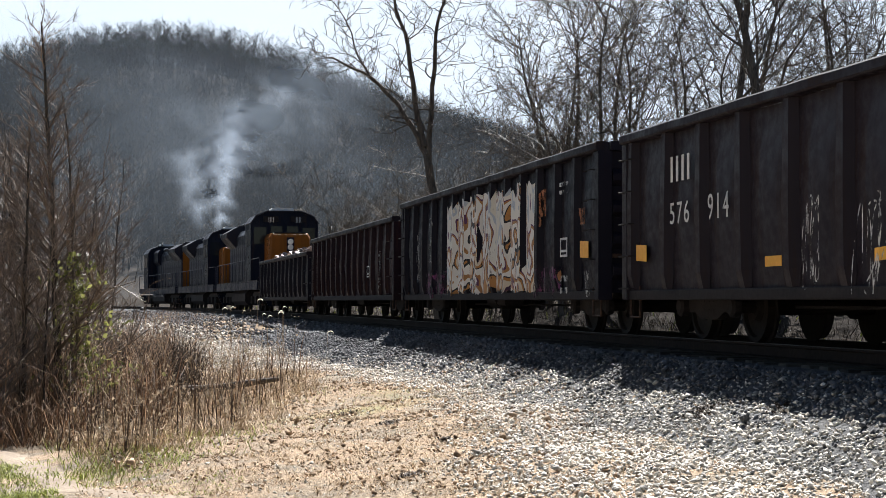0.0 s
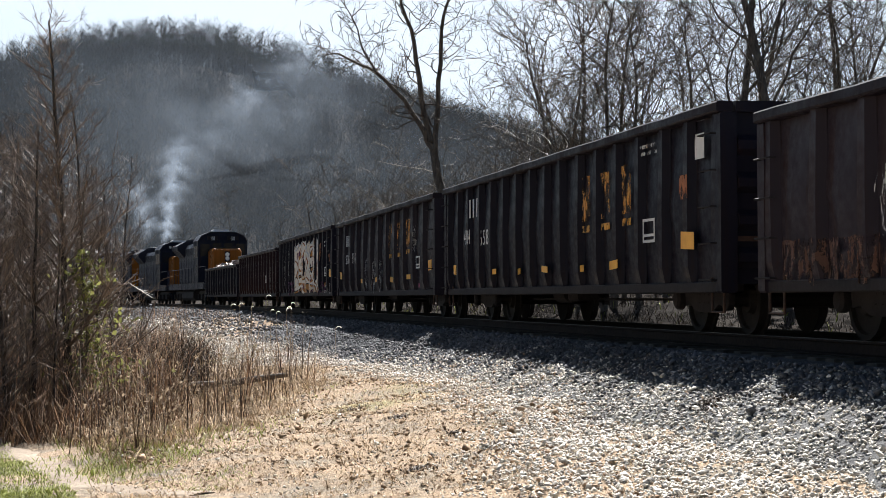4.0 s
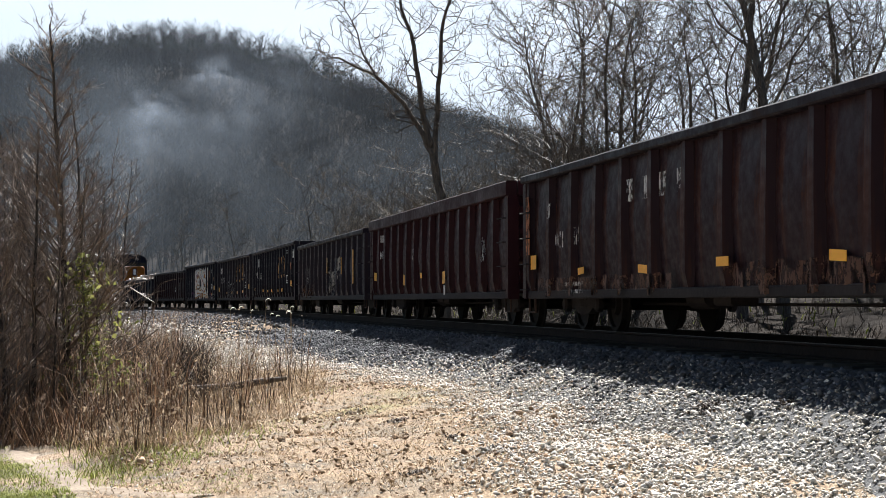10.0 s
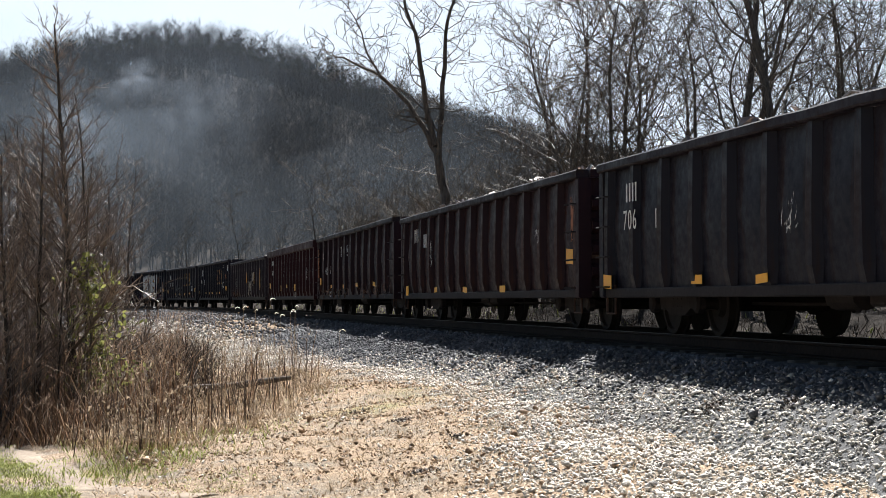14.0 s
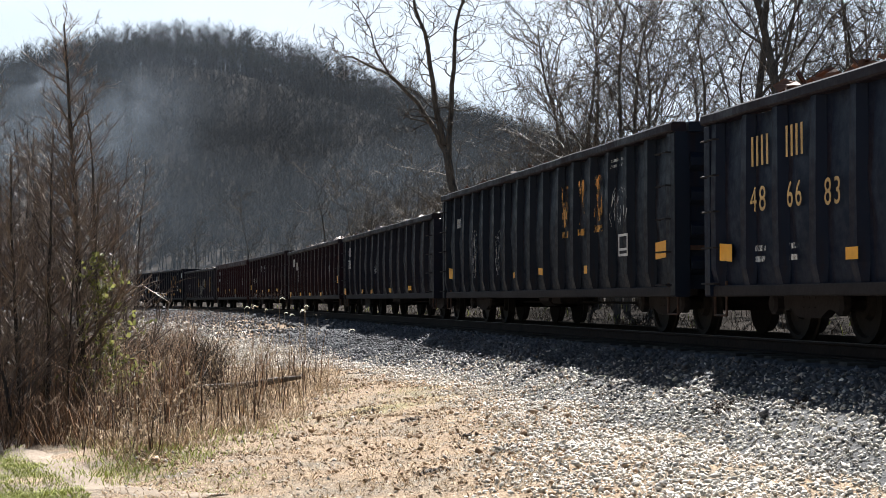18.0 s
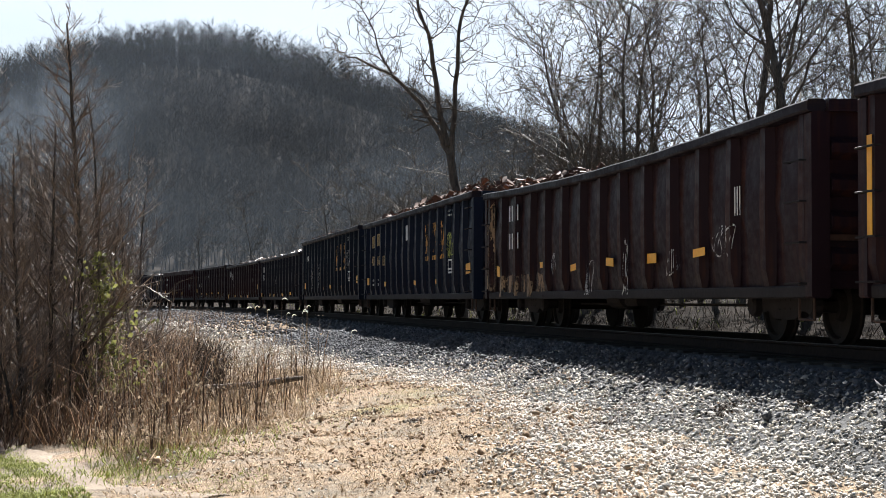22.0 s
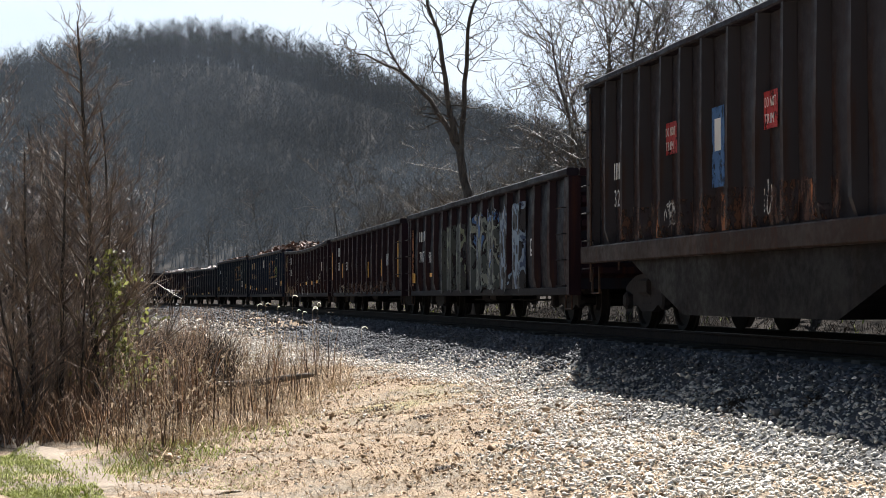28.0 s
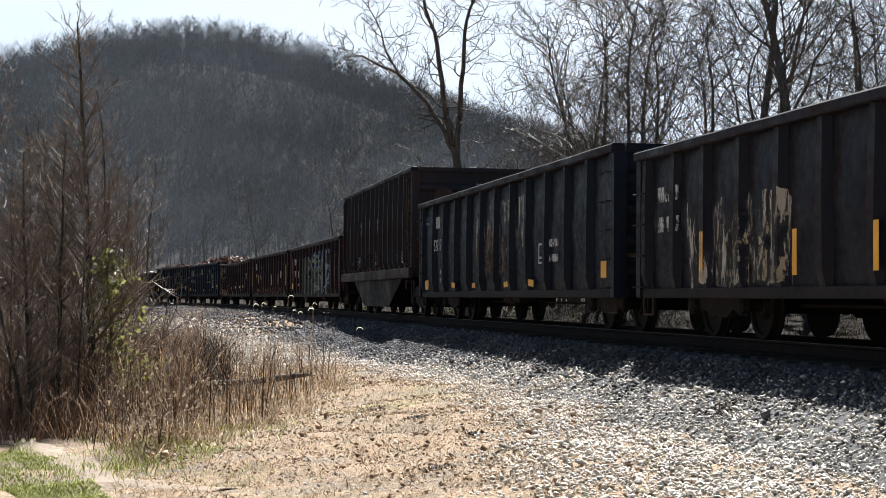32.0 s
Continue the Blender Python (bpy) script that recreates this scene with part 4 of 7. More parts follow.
add_car(-52.47, -69.9, 2.56, 15, BR, "oxide-red gondola with a heavy top rail", [
    ("plate", 0.6, 0.99, 0.4, 0.21), ("bars", 1.9, 1.95, 0.6, 0.18), ("640", 2.0, 1.54, 0.74, 0.2), ("plate", 5.1, 0.84, 0.2, 0.24), ("plate", 7.6, 0.97, 0.22, 0.12), ("plate", 10.1, 0.83, 0.28, 0.25), ("white", 10.1, 0.59, 0.16, 0.2), ("chalk", 6.6, 1.4, 0.2, 0.28), ("chalk", 14.2, 1.2, 0.4, 0.5)], chord=0.26)
add_car(-69.9, -87.3, 2.54, 12, RU, "dark brown gondola with a rust-eaten sill and pale letters", [
    ("orange", 0.25, 1.22, 0.3, 0.96), ("plate", 0.5, 0.98, 0.38, 0.23), ("plate", 3.4, 0.86, 0.32, 0.1), ("plate", 6.4, 0.83, 0.38, 0.11), ("plate", 9.5, 0.86, 0.4, 0.11), ("bars", 6.9, 1.8, 2.6, 0.3), ("chalk", 1.7, 1.76, 0.3, 0.25),
    ("bars", 2.0, 1.29, 0.5, 0.25), ("bars", 3.1, 1.31, 0.38, 0.26), ("lines", 3.0, 0.58, 1.0, 0.19), ("rust", 4.2, 0.52, 7.0, 0.32), ("rust", 12.5, 0.52, 6.0, 0.4), ("plate", 12.6, 0.85, 0.4, 0.11)], ink=W_FAINT)
add_car(-87.3, -104.76, 2.42, 14, RU, "dark rusty gondola with a ragged orange corner post", [
    ("plate", 15.6, 1.02, 0.4, 0.23), ("chalk", 13.7, 1.4, 0.36, 0.24), ("orange", 15.8, 1.36, 0.22, 0.68), ("chalk", 4.0, 1.2, 0.3, 0.6), ("plate", 0.6, 0.58, 0.36, 0.22), ("plate", 4.3, 0.64, 0.32, 0.11), ("plate", 7.5, 0.62, 0.4, 0.11), ("plate", 10.9, 0.61, 0.44, 0.12), ("bars", 1.8, 1.79, 0.52, 0.3), ("bars", 2.9, 1.64, 0.38, 0.3)], load=(-7.5, 7.5, 0.36, M_SCRAP))
add_car(-104.76, -122.06, 2.4, 13, SL, "dark slate gondola with white car number", [
    ("bars", 1.49, 1.79, 0.5, 0.25), ("706", 1.43, 1.42, 0.62, 0.27), ("10", 2.54, 1.4, 0.36, 0.26), ("plate", 0.34, 0.63, 0.4, 0.19), ("plate", 3.99, 0.66, 0.38, 0.11), ("plate", 6.19, 0.65, 0.34, 0.1), ("plate", 9.39, 0.66, 0.42, 0.11), ("plate", 12.56, 0.7, 0.44, 0.11), ("chalk", 7.0, 1.17, 0.48, 0.45)], load=(-7.5, 7.5, 0.34, M_SCRAP))
add_car(-122.06, -139.35, 2.71, 16, GN, "dark green gondola with large worn yellow letters", [
    ("plate", 0.71, 0.91, 0.4, 0.22), ("plate", 4.04, 0.88, 0.24, 0.1), ("plate", 6.84, 0.86, 0.26, 0.1), ("plate", 8.93, 0.88, 0.28, 0.11), ("plate", 11.75, 0.86, 0.36, 0.12), ("big", 10.57, 1.44, 0.44, 0.81), ("big", 11.55, 1.44, 0.44, 0.84), ("big", 12.51, 1.46, 0.52, 0.83),
    ("chalk", 13.63, 1.5, 0.92, 0.57), ("frame", 13.79, 1.07, 0.44, 0.31), ("lines", 13.61, 2.34, 0.76, 0.13), ("bars", 1.74, 1.95, 0.4, 0.19), ("chalk", 3.4, 0.9, 0.6, 1.0), ("chalk", 5.6, 0.9, 0.6, 0.9), ("plate", 15.4, 1.0, 0.44, 0.22)], load=(0.0, 7.6, 0.32, M_RUSTY_SCRAP))
add_car(-139.35, -156.77, 2.66, 16, BL, "dark blue gondola with yellow letters and rusty scrap", [
    ("plate", 0.58, 0.91, 0.4, 0.2), ("plate", 4.15, 0.85, 0.28, 0.12), ("plate", 5.99, 0.86, 0.26, 0.1), ("plate", 9.03, 0.84, 0.28, 0.11), ("plate", 11.81, 0.84, 0.3, 0.11), ("plate", 15.47, 1.02, 0.46, 0.21), ("big", 10.57, 1.39, 0.46, 0.83), ("big", 11.49, 1.39, 0.54, 0.84), ("big", 12.43, 1.4, 0.58, 0.83),
    ("white", 7.48, 1.96, 0.28, 0.37), ("lime", 13.63, 1.39, 0.74, 0.58), ("frame", 13.75, 1.06, 0.46, 0.3), ("bars", 1.69, 1.94, 0.54, 0.33), ("48", 1.77, 1.44, 0.62, 0.28), ("66", 2.94, 1.44, 0.45, 0.28), ("83", 3.92, 1.41, 0.45, 0.28), ("bars", 2.9, 1.97, 0.5, 0.33), ("lines", 1.8, 0.88, 0.3, 0.2), ("lines", 2.95, 0.88, 0.3, 0.2), ("lines", 13.46, 2.29, 0.68, 0.15)], load=(-7.6, 7.6, 0.55, M_RUSTY_SCRAP), ink=W_INK)
add_car(-156.77, -174.12, 2.53, 14, RU, "battered rusty gondola with chalk scribbles", [
    ("plate", 1.0, 0.92, 0.24, 0.19), ("plate", 4.42, 1.02, 0.22, 0.1), ("plate", 6.5, 0.94, 0.32, 0.1), ("plate", 8.57, 0.97, 0.38, 0.12), ("plate", 10.6, 0.97, 0.4, 0.13), ("plate", 12.64, 1.01, 0.44, 0.1), ("tan", 0.42, 0.6, 0.8, 1.75), ("tan", 2.9, 0.53, 3.6, 0.42), ("bars", 2.3, 1.9, 0.8, 0.28), ("bars", 2.3, 1.4, 0.8, 0.28),
    ("chalk", 5.41, 0.91, 0.34, 0.36), ("chalk", 7.61, 0.57, 0.58, 0.54), ("chalk", 9.54, 0.56, 0.4, 0.83), ("chalk", 11.63, 0.8, 0.54, 0.35), ("chalk", 13.62, 0.99, 0.84, 0.38), ("bars", 13.85, 1.45, 0.3, 0.33)], load=(3.0, 7.6, 0.3, M_RUSTY_SCRAP), droop=0.13)
add_car(-174.12, -191.56, 2.53, 14, RU, "rusty black gondola with yellow strips and a patched sill", [
    ("strip", 0.2, 1.07, 0.3, 0.96), ("strip", 3.23, 1.12, 0.28, 0.47), ("strip", 9.67, 1.06, 0.28, 0.47), ("strip", 12.47, 1.07, 0.28, 0.47), ("bars", 1.77, 1.85, 0.4, 0.31), ("70", 1.91, 1.38, 0.4, 0.28), ("51", 3.88, 1.36, 0.46, 0.28),
    ("cream", 3.28, 0.56, 2.94, 0.33), ("bars", 13.64, 1.35, 0.42, 0.32), ("rust", 9.0, 0.54, 11.0, 0.4), ("strip", 15.6, 1.0, 0.3, 0.96)])
add_car(-191.56, -209.46, 2.54, 14, SL, "slate gondola with pale green and blue murals", [
    ("plate", 0.56, 0.83, 0.6, 0.24), ("plate", 3.2, 0.95, 0.32, 0.09), ("bars", 1.76, 1.82, 0.88, 0.24), ("707", 1.79, 1.32, 0.82, 0.27), ("98", 2.98, 1.29, 0.4, 0.26), ("mural2", 6.11, 0.53, 2.62, 1.55), ("mural3", 9.6, 0.53, 2.6, 1.7), ("pale", 12.2, 0.53, 2.2, 1.7),
    ("orange", 0.4, 0.76, 0.4, 1.39), ("frame", 14.0, 1.2, 0.45, 0.3)], trim=RU)
add_car(-209.46, -224.45, 3.74, 15, P_TALL, "tall black scrap car with a brown belt and belly tub", [
    ("sign", 4.08, 2.33, 0.5, 0.42), ("sign", 7.68, 2.33, 0.42, 0.42), ("blue", 5.93, 1.79, 0.44, 0.97), ("orange", 6.19, 1.26, 0.3, 0.46), ("orange", 8.92, 1.27, 0.22, 0.43), ("orange", 3.58, 1.26, 0.3, 0.45), ("rust", 5.6, 1.25, 8.0, 0.5), ("chalk", 7.78, 1.38, 0.3, 0.4), ("chalk", 4.34, 1.37, 0.46, 0.36),
    ("white", 11.3, 1.45, 0.18, 0.21), ("frame", 12.01, 1.39, 0.3, 0.29), ("orange", 12.78, 1.33, 0.2, 0.86), ("bars", 1.53, 2.17, 0.32, 0.24), ("32", 1.59, 1.78, 0.32, 0.25)], tub=True, trim=P_BELT, bulge=0.03)
add_car(-224.55, -242.92, 2.74, 12, GN, "dark blue-green gondola with white car number and peeling paint", [
    ("bars", 2.10, 2.07, 0.5, 0.26), ("52717", 2.22, 1.56, 0.95, 0.27), ("plate", 0.85, 0.68, 0.42, 0.22), ("plate", 4.47, 0.71, 0.36, 0.11), ("plate", 6.55, 0.7, 0.34, 0.1), ("plate", 9.67, 0.7, 0.36, 0.1), ("plate", 11.72, 0.7, 0.42, 0.12), ("peel", 8.99, 1.3, 4.48, 1.1), ("frame", 12.58, 1.08, 0.54, 0.35),
    ("lines", 13.79, 1.1, 0.64, 0.42), ("rust", 8.18, 0.9, 2.82, 0.99), ("lines", 1.10, 2.2, 0.4, 0.2), ("lines", 2.80, 0.85, 0.4, 0.3), ("plate", 16.50, 0.8, 0.3, 0.25)])
add_car(-242.92, -260.4, 2.5, 13, SL, "dark slate gondola with peeling white paint and yellow strips", [
    ("lines", 1.25, 1.37, 0.86, 0.66), ("peel", 3.82, 0.59, 3.6, 1.14), ("strip", 5.69, 0.75, 0.26, 0.49), ("strip", 7.71, 0.77, 0.26, 0.48), ("strip", 2.67, 0.7, 0.26, 0.62), ("cream", 4.2, 0.62, 2.2, 0.9), ("plate", 15.4, 0.9, 0.4, 0.2)])


# ---------------------------------------------------------------- trees
def grow(seed, height, radius, lean=(0.0, 0.0), levels=4, fork_at=0.35, spread=0.6, forks=None, twig=1.0, side=5):
    """Bare tree: returns wood (trunk and limbs) and twig shapes. Each branch bends, tapers and divides."""
    rnd = random.Random(seed)
    wood, fine = Shape(), Shape()

    def branch(p, way, length, r, level):
        n = (10, 8, 6, 4, 2)[level]
        r = max(r, (0.0, 0.034, 0.021, 0.014, 0.0105)[level])
        pts, rad, w = [p], [r], way.copy()
        end = max(r * (0.1, 0.16, 0.3, 0.4, 0.45)[level], 0.0045)
        for i in range(n):
            w = (w + Vector((rnd.uniform(-1, 1), rnd.uniform(-1, 1), rnd.uniform(-0.75, 0.95))) * (0.11, 0.26, 0.4, 0.48, 0.5)[level]).normalized()
            p = p + w * length / n
            pts.append(p)
            rad.append(r + (end - r) * (i + 1) / n)
        target = wood if level < 2 else fine
        target.tube(pts, rad, 7 if level == 0 else (5 if level == 1 else 3), level == 0)
        if level >= levels:
            return
        kids = {0: rnd.randint(12, 14), 1: rnd.randint(6, 7), 2: rnd.randint(4, 5), 3: 2}.get(level, 2)
        kids = max(2, round(kids * (twig if level >= 2 else 1.0)))
        for k in range(kids):
            f = fork_at + (1 - fork_at) * (k + rnd.random() * 0.8) / kids if level == 0 else 0.15 + 0.85 * (k + rnd.random()) / kids
            f = min(f, 0.99)
            i = min(int(f * n), n - 1)
            q = pts[i].lerp(pts[i + 1], f * n - i)
            base = (pts[i + 1] - pts[i]).normalized()
            a = rnd.uniform(0, 2 * math.pi)
            o = base.orthogonal().normalized()
            o = (o * math.cos(a) + base.cross(o) * math.sin(a))
            w2 = (base * (1.0 - spread * 0.5) + o * spread * rnd.uniform(0.7, 1.4) + Vector((0, 0, 0.1))).normalized()
            branch(q, w2, length * (rnd.uniform(0.26, 0.44) * (1.2 - 0.6 * f) if level == 0 else rnd.uniform(0.36, 0.6)), (rad[i] + (rad[i + 1] - rad[i]) * (f * n - i)) * (rnd.uniform(0.3, 0.52) if level == 0 else rnd.uniform(0.45, 0.7)), level + 1)

    start = Vector((0, 0, -0.3))
    if forks:
        p = start
        for pts, rad in forks:
            wood.tube(pts, rad, 8)
            for i in range(1, len(pts)):
                a, b = Vector(pts[i - 1]), Vector(pts[i])
                for _ in range(2 if b.z > 7.0 else 0):
                    q = a.lerp(b, rnd.random())
                    o = Vector((rnd.uniform(-1, 1), rnd.uniform(-1, 1), rnd.uniform(-0.4, 0.6))).normalized()
                    w2 = ((b - a).normalized() * 0.4 + o * 0.85).normalized()
                    branch(q, w2, rnd.uniform(0.8, 2.2), rad[i] * rnd.uniform(0.3, 0.5), 2)
    else:
        branch(start, Vector((lean[0], lean[1], 1.0)).normalized(), height, radius, 0)
    return wood, fine


def tree(name, label, at, shapes, mat=None, twig_mat=None, group=""):
    t = thing(name, label, "tree", at, group)
    part("trunk", shapes[0], mat or M_BARK, t)
    part("crown", shapes[1], twig_mat or M_TWIG, t, "leafless twigs")
    return t


def spot(px, depth):
    """World x and y for a bearing (thousandths right of the view's axis) at a depth."""
    return px / 1000.0 * depth, depth


def stand(x, y):
    return float(ground_z(x, y)[0])


PROTOS = []
for k, (h, r, sp, fa) in enumerate([(17, 0.2, 0.66, 0.2), (15, 0.15, 0.8, 0.14), (19, 0.23, 0.62, 0.24), (12, 0.1, 0.7, 0.15), (14, 0.12, 0.8, 0.12)]):
    sh = grow(40 + k, h * 0.9, r, (0.03 * k - 0.05, 0.04), 4 if k < 3 else 3, fa, sp, twig=(1.0, 1.0, 1.0, 0.65, 0.75)[k])
    PROTOS.append((sh[0].mesh("trunk", M_BARK), sh[1].mesh("crown", M_TWIG if k < 3 else M_SCRUB)))


def thicket_bush(seed, stems, tall):
    """A bush of many thin stems from one root, close with crooked twigs."""
    r = random.Random(seed)
    wood, fine = Shape(), Shape()

    def twig(q, way, length, rr, level):
        n, ps = 5 - level, [q]
        for _ in range(n):
            way = (way + Vector((r.uniform(-1, 1), r.uniform(-1, 1), r.uniform(-0.7, 0.9))) * 0.34).normalized()
            ps.append(ps[-1] + way * length / n)
        (wood if level == 0 else fine).tube(ps, [max(rr * (1 - 0.75 * i / n), 0.005) for i in range(n + 1)], 5 if level == 0 else 3, False)
        if level < 3:
            for _ in range((8, 5, 2)[level]):
                k = r.randrange(1 if level == 0 else 0, n)
                o = Vector((r.uniform(-1, 1), r.uniform(-1, 1), r.uniform(-0.2, 0.6))).normalized()
                twig(ps[k].lerp(ps[k + 1], r.random()), ((ps[k + 1] - ps[k]).normalized() * 0.5 + o * 0.8).normalized(), length * r.uniform(0.3, 0.5), rr * 0.45, level + 1)

    for i in range(stems):
        a = r.uniform(0, 6.28)
        lean = r.uniform(0.1, 0.55)
        twig(Vector((math.cos(a) * 0.3, math.sin(a) * 0.3, -0.2)), Vector((math.cos(a) * lean, math.sin(a) * lean, 1)).normalized(), tall * r.uniform(0.6, 1.05), 0.045, 0)
    return wood.mesh("trunk", M_BARK), fine.mesh("crown", M_SCRUB)


BUSHES = [thicket_bush(5, 8, 6.0), thicket_bush(6, 7, 7.0), thicket_bush(8, 9, 5.0)]


def bush(kind, x, y, turn, size, label):
    t = thing("bare_bush", label, "bush", pose(x, y, stand(x, y), 0, 0, turn), "bare bushes beyond the line")
    t.scale = (size, size, size)
    part("trunk", BUSHES[kind][0], None, t)
    part("crown", BUSHES[kind][1], None, t, "tangled leafless brown twigs")
    return t


def sapling(seed, lean, stout=1.0, bend=0.11, shoots=46):
    """A slender young tree, five metres tall, with rising side shoots from low down."""
    r = random.Random(seed)
    wood, fine = Shape(), Shape()
    pts, p, w = [Vector((0, 0, -0.2))], Vector((0, 0, -0.2)), Vector((lean, 0.0, 1)).normalized()
    for i in range(9):
        w = (w + Vector((r.uniform(-1, 1), r.uniform(-1, 1), 0.0)) * bend + Vector((lean, 0, 1)) * 0.12).normalized()
        p = p + w * 0.6
        pts.append(p)
    rad = [0.033 * stout * (1 - i / 10.5) + 0.004 for i in range(10)]
    wood.tube(pts, rad, 6)

    def shoot(q, way, length, rr, level):
        n = 5 - level
        ps, way = [q], way.copy()
        for _ in range(n):
            way = (way + Vector((r.uniform(-1, 1), r.uniform(-1, 1), r.uniform(-0.5, 1.1))) * 0.16).normalized()
            ps.append(ps[-1] + way * length / n)
        fine.tube(ps, [rr * (1 - 0.7 * i / n) for i in range(n + 1)], 3, False)
        if level < 3:
            for _ in range(6 if level == 1 else 4):
                k = r.randrange(0, n)
                o = Vector((r.uniform(-1, 1), r.uniform(-1, 1), r.uniform(-0.3, 0.9))).normalized()
                shoot(ps[k].lerp(ps[k + 1], r.random()), ((ps[k + 1] - ps[k]).normalized() * 0.7 + o * 0.75).normalized(), length * r.uniform(0.3, 0.55), max(rr * 0.5, 0.0032), level + 1)

    for i in range(shoots):
        f = 0.06 + 0.92 * (i / shoots) ** 0.8 + r.uniform(0, 0.02)
        k = min(int(f * 9), 8)
        q = pts[k].lerp(pts[k + 1], f * 9 - k)
        a = r.uniform(0, 6.28)
        shoot(q, Vector((math.cos(a), math.sin(a), r.uniform(0.5, 1.3))).normalized(), (1.55 - 1.15 * f) * r.uniform(0.6, 1.1), max(rad[k] * r.uniform(0.3, 0.5), 0.006), 1)
    return wood.mesh("trunk", M_SLIM), fine.mesh("crown", M_SHOOT)


SAPLINGS = [sapling(3, 0.02), sapling(9, 0.1), sapling(15, -0.06), sapling(21, -0.03, 1.8, 0.05, 84), sapling(27, -0.01, 1.7, 0.06, 60)]


def young_tree(kind, x, y, turn, size, label="thin bare sapling among dry weeds"):
    t = thing("sapling", label, "tree", pose(x, y, stand(x, y), 0, 0, turn), "saplings by the path")
    t.scale = (size, size, size)
    part("trunk", SAPLINGS[kind][0], None, t)
    part("crown", SAPLINGS[kind][1], None, t, "fine leafless shoots")
    return t


def bare_tree(kind, x, y, turn, size, label, group="bare trees by the line", name="bare_tree"):
    t = thing(name, label, "tree", pose(x, y, stand(x, y), 0, 0, turn), group)
    t.scale = (size, size, size)
    part("trunk", PROTOS[kind][0], None, t)
    part("crown", PROTOS[kind][1], None, t, "leafless twigs")
    return t


# the forked tree that leans out beyond the train
fx, fy = spot(0.0, 66.0)
forks = [([(0.15, 0, -1), (0.12, 0, 2.0), (0.0, 0, 4.45), (-0.33, 0.1, 6.05), (-0.45, 0.1, 6.5)], [0.27, 0.25, 0.22, 0.18, 0.15]),
         ([(-0.33, 0, 6.0), (-0.83, 0.1, 7.0), (-1.8, 0.2, 8.3), (-2.75, 0.3, 9.15), (-3.9, 0.3, 9.7), (-4.6, 0.3, 9.9)], [0.14, 0.125, 0.1, 0.075, 0.045, 0.015]),
         ([(-2.4, 0.3, 8.85), (-3.1, 0.5, 10.2), (-3.5, 0.5, 11.3), (-4.2, 0.6, 12.2)], [0.05, 0.04, 0.025, 0.012]),
         ([(-0.4, 0, 6.3), (-0.77, 0.2, 7.97), (-1.04, 0.2, 10.1), (-1.53, 0.3, 11.6), (-1.7, 0.3, 14.0)], [0.15, 0.125, 0.1, 0.07, 0.03]),
         ([(-0.25, 0, 5.6), (-0.13, 0.1, 8.6), (0.0, -0.2, 10.5), (0.34, -0.1, 11.8), (0.9, 0, 14.5)], [0.14, 0.11, 0.085, 0.065, 0.025])]
# limbs zigzag a little between their bends
kink = random.Random(3)
crooked = []
for pts, rad in forks:
    p2, r2 = [], []
    for a, b, ra, rb in zip(pts, pts[1:], rad, rad[1:]):
        for f in (0.0, 0.34, 0.67):
            j = 0.0 if f == 0 else 0.07
            p2.append(tuple(u + (v - u) * f + kink.uniform(-j, j) for u, v in zip(a, b)))
            r2.append(0.8 * (ra + (rb - ra) * f))
    crooked.append((p2 + [pts[-1]], r2 + [0.8 * rad[-1]]))
forks = crooked
tree("forked_tree", "tall dark leafless tree dividing into three limbs", pose(fx, fy, 0.0), grow(7, 0, 0, forks=forks, spread=0.7), twig_mat=M_BARK)

rnd = random.Random(12)
# the stand beyond the train
for b, d, k, size in ((172, 46, 2, 0.74), (196, 44, 2, 0.8), (160, 54, 0, 0.8), (92, 56, 1, 0.85), (80, 62, 0, 0.7), (66, 70, 1, 0.7), (243, 50, 1, 0.7), (222, 54, 0, 0.75), (182, 50, 1, 0.75), (146, 52, 1, 0.72), (232, 50, 1, 0.75), (112, 56, 1, 0.75), (128, 60, 3, 0.95), (104, 64, 4, 0.9), (58, 72, 4, 0.8), (74, 68, 4, 0.85), (98, 58, 1, 0.85), (72, 60, 1, 0.8)):
    x, y = spot(b, d)
    bare_tree(k, x, y, rnd.uniform(0, 360), size, "stout dark bare tree beyond the train")
for i in range(5):
    d, b = rnd.uniform(62, 95), 50 + 230 * ((i + rnd.random()) / 5)
    x, y = spot(b, d)
    if off_line(x, y)[0][0] > -6.0:
        continue
    bare_tree(rnd.randrange(3), x, y, rnd.uniform(0, 360), rnd.uniform(0.6, 0.95), "tall bare grey-brown tree in a roadside stand")
# small trees and brush between the forked tree and the hill
for i in range(26):
    d, b = rnd.uniform(85, 200), rnd.uniform(-150, 60)
    x, y = spot(b, d)
    if -9.0 < off_line(x, y)[0][0] < 8.0:
        continue
    bare_tree(rnd.choice((4, 3)), x, y, rnd.uniform(0, 360), rnd.uniform(0.5, 0.8), "slender bare tree below the hillside")
for i in range(34):
    d, b = rnd.uniform(95, 190), rnd.uniform(-60, 110)
    x, y = spot(b, d)
    if -7.0 < off_line(x, y)[0][0] < 8.0:
        continue
    bare_tree(rnd.choice((4, 3)), x, y, rnd.uniform(0, 360), rnd.uniform(0.5, 0.75) + (0.25 if b > 10 else 0.0), "small brown bare tree in the scrub")
# brown scrub that stands behind the cars
for i in range(24):
    b = -45 + 180 * (i + rnd.random()) / 24
    d = rnd.uniform(60, 84) if b > 20 else rnd.uniform(76, 105)
    x, y = spot(b, d)
    if off_line(x, y)[0][0] > -8.0:
        continue
    bush(i % 3, x, y, rnd.uniform(0, 360), rnd.uniform(0.75, 1.15), "dense brown leafless bush beyond the track")
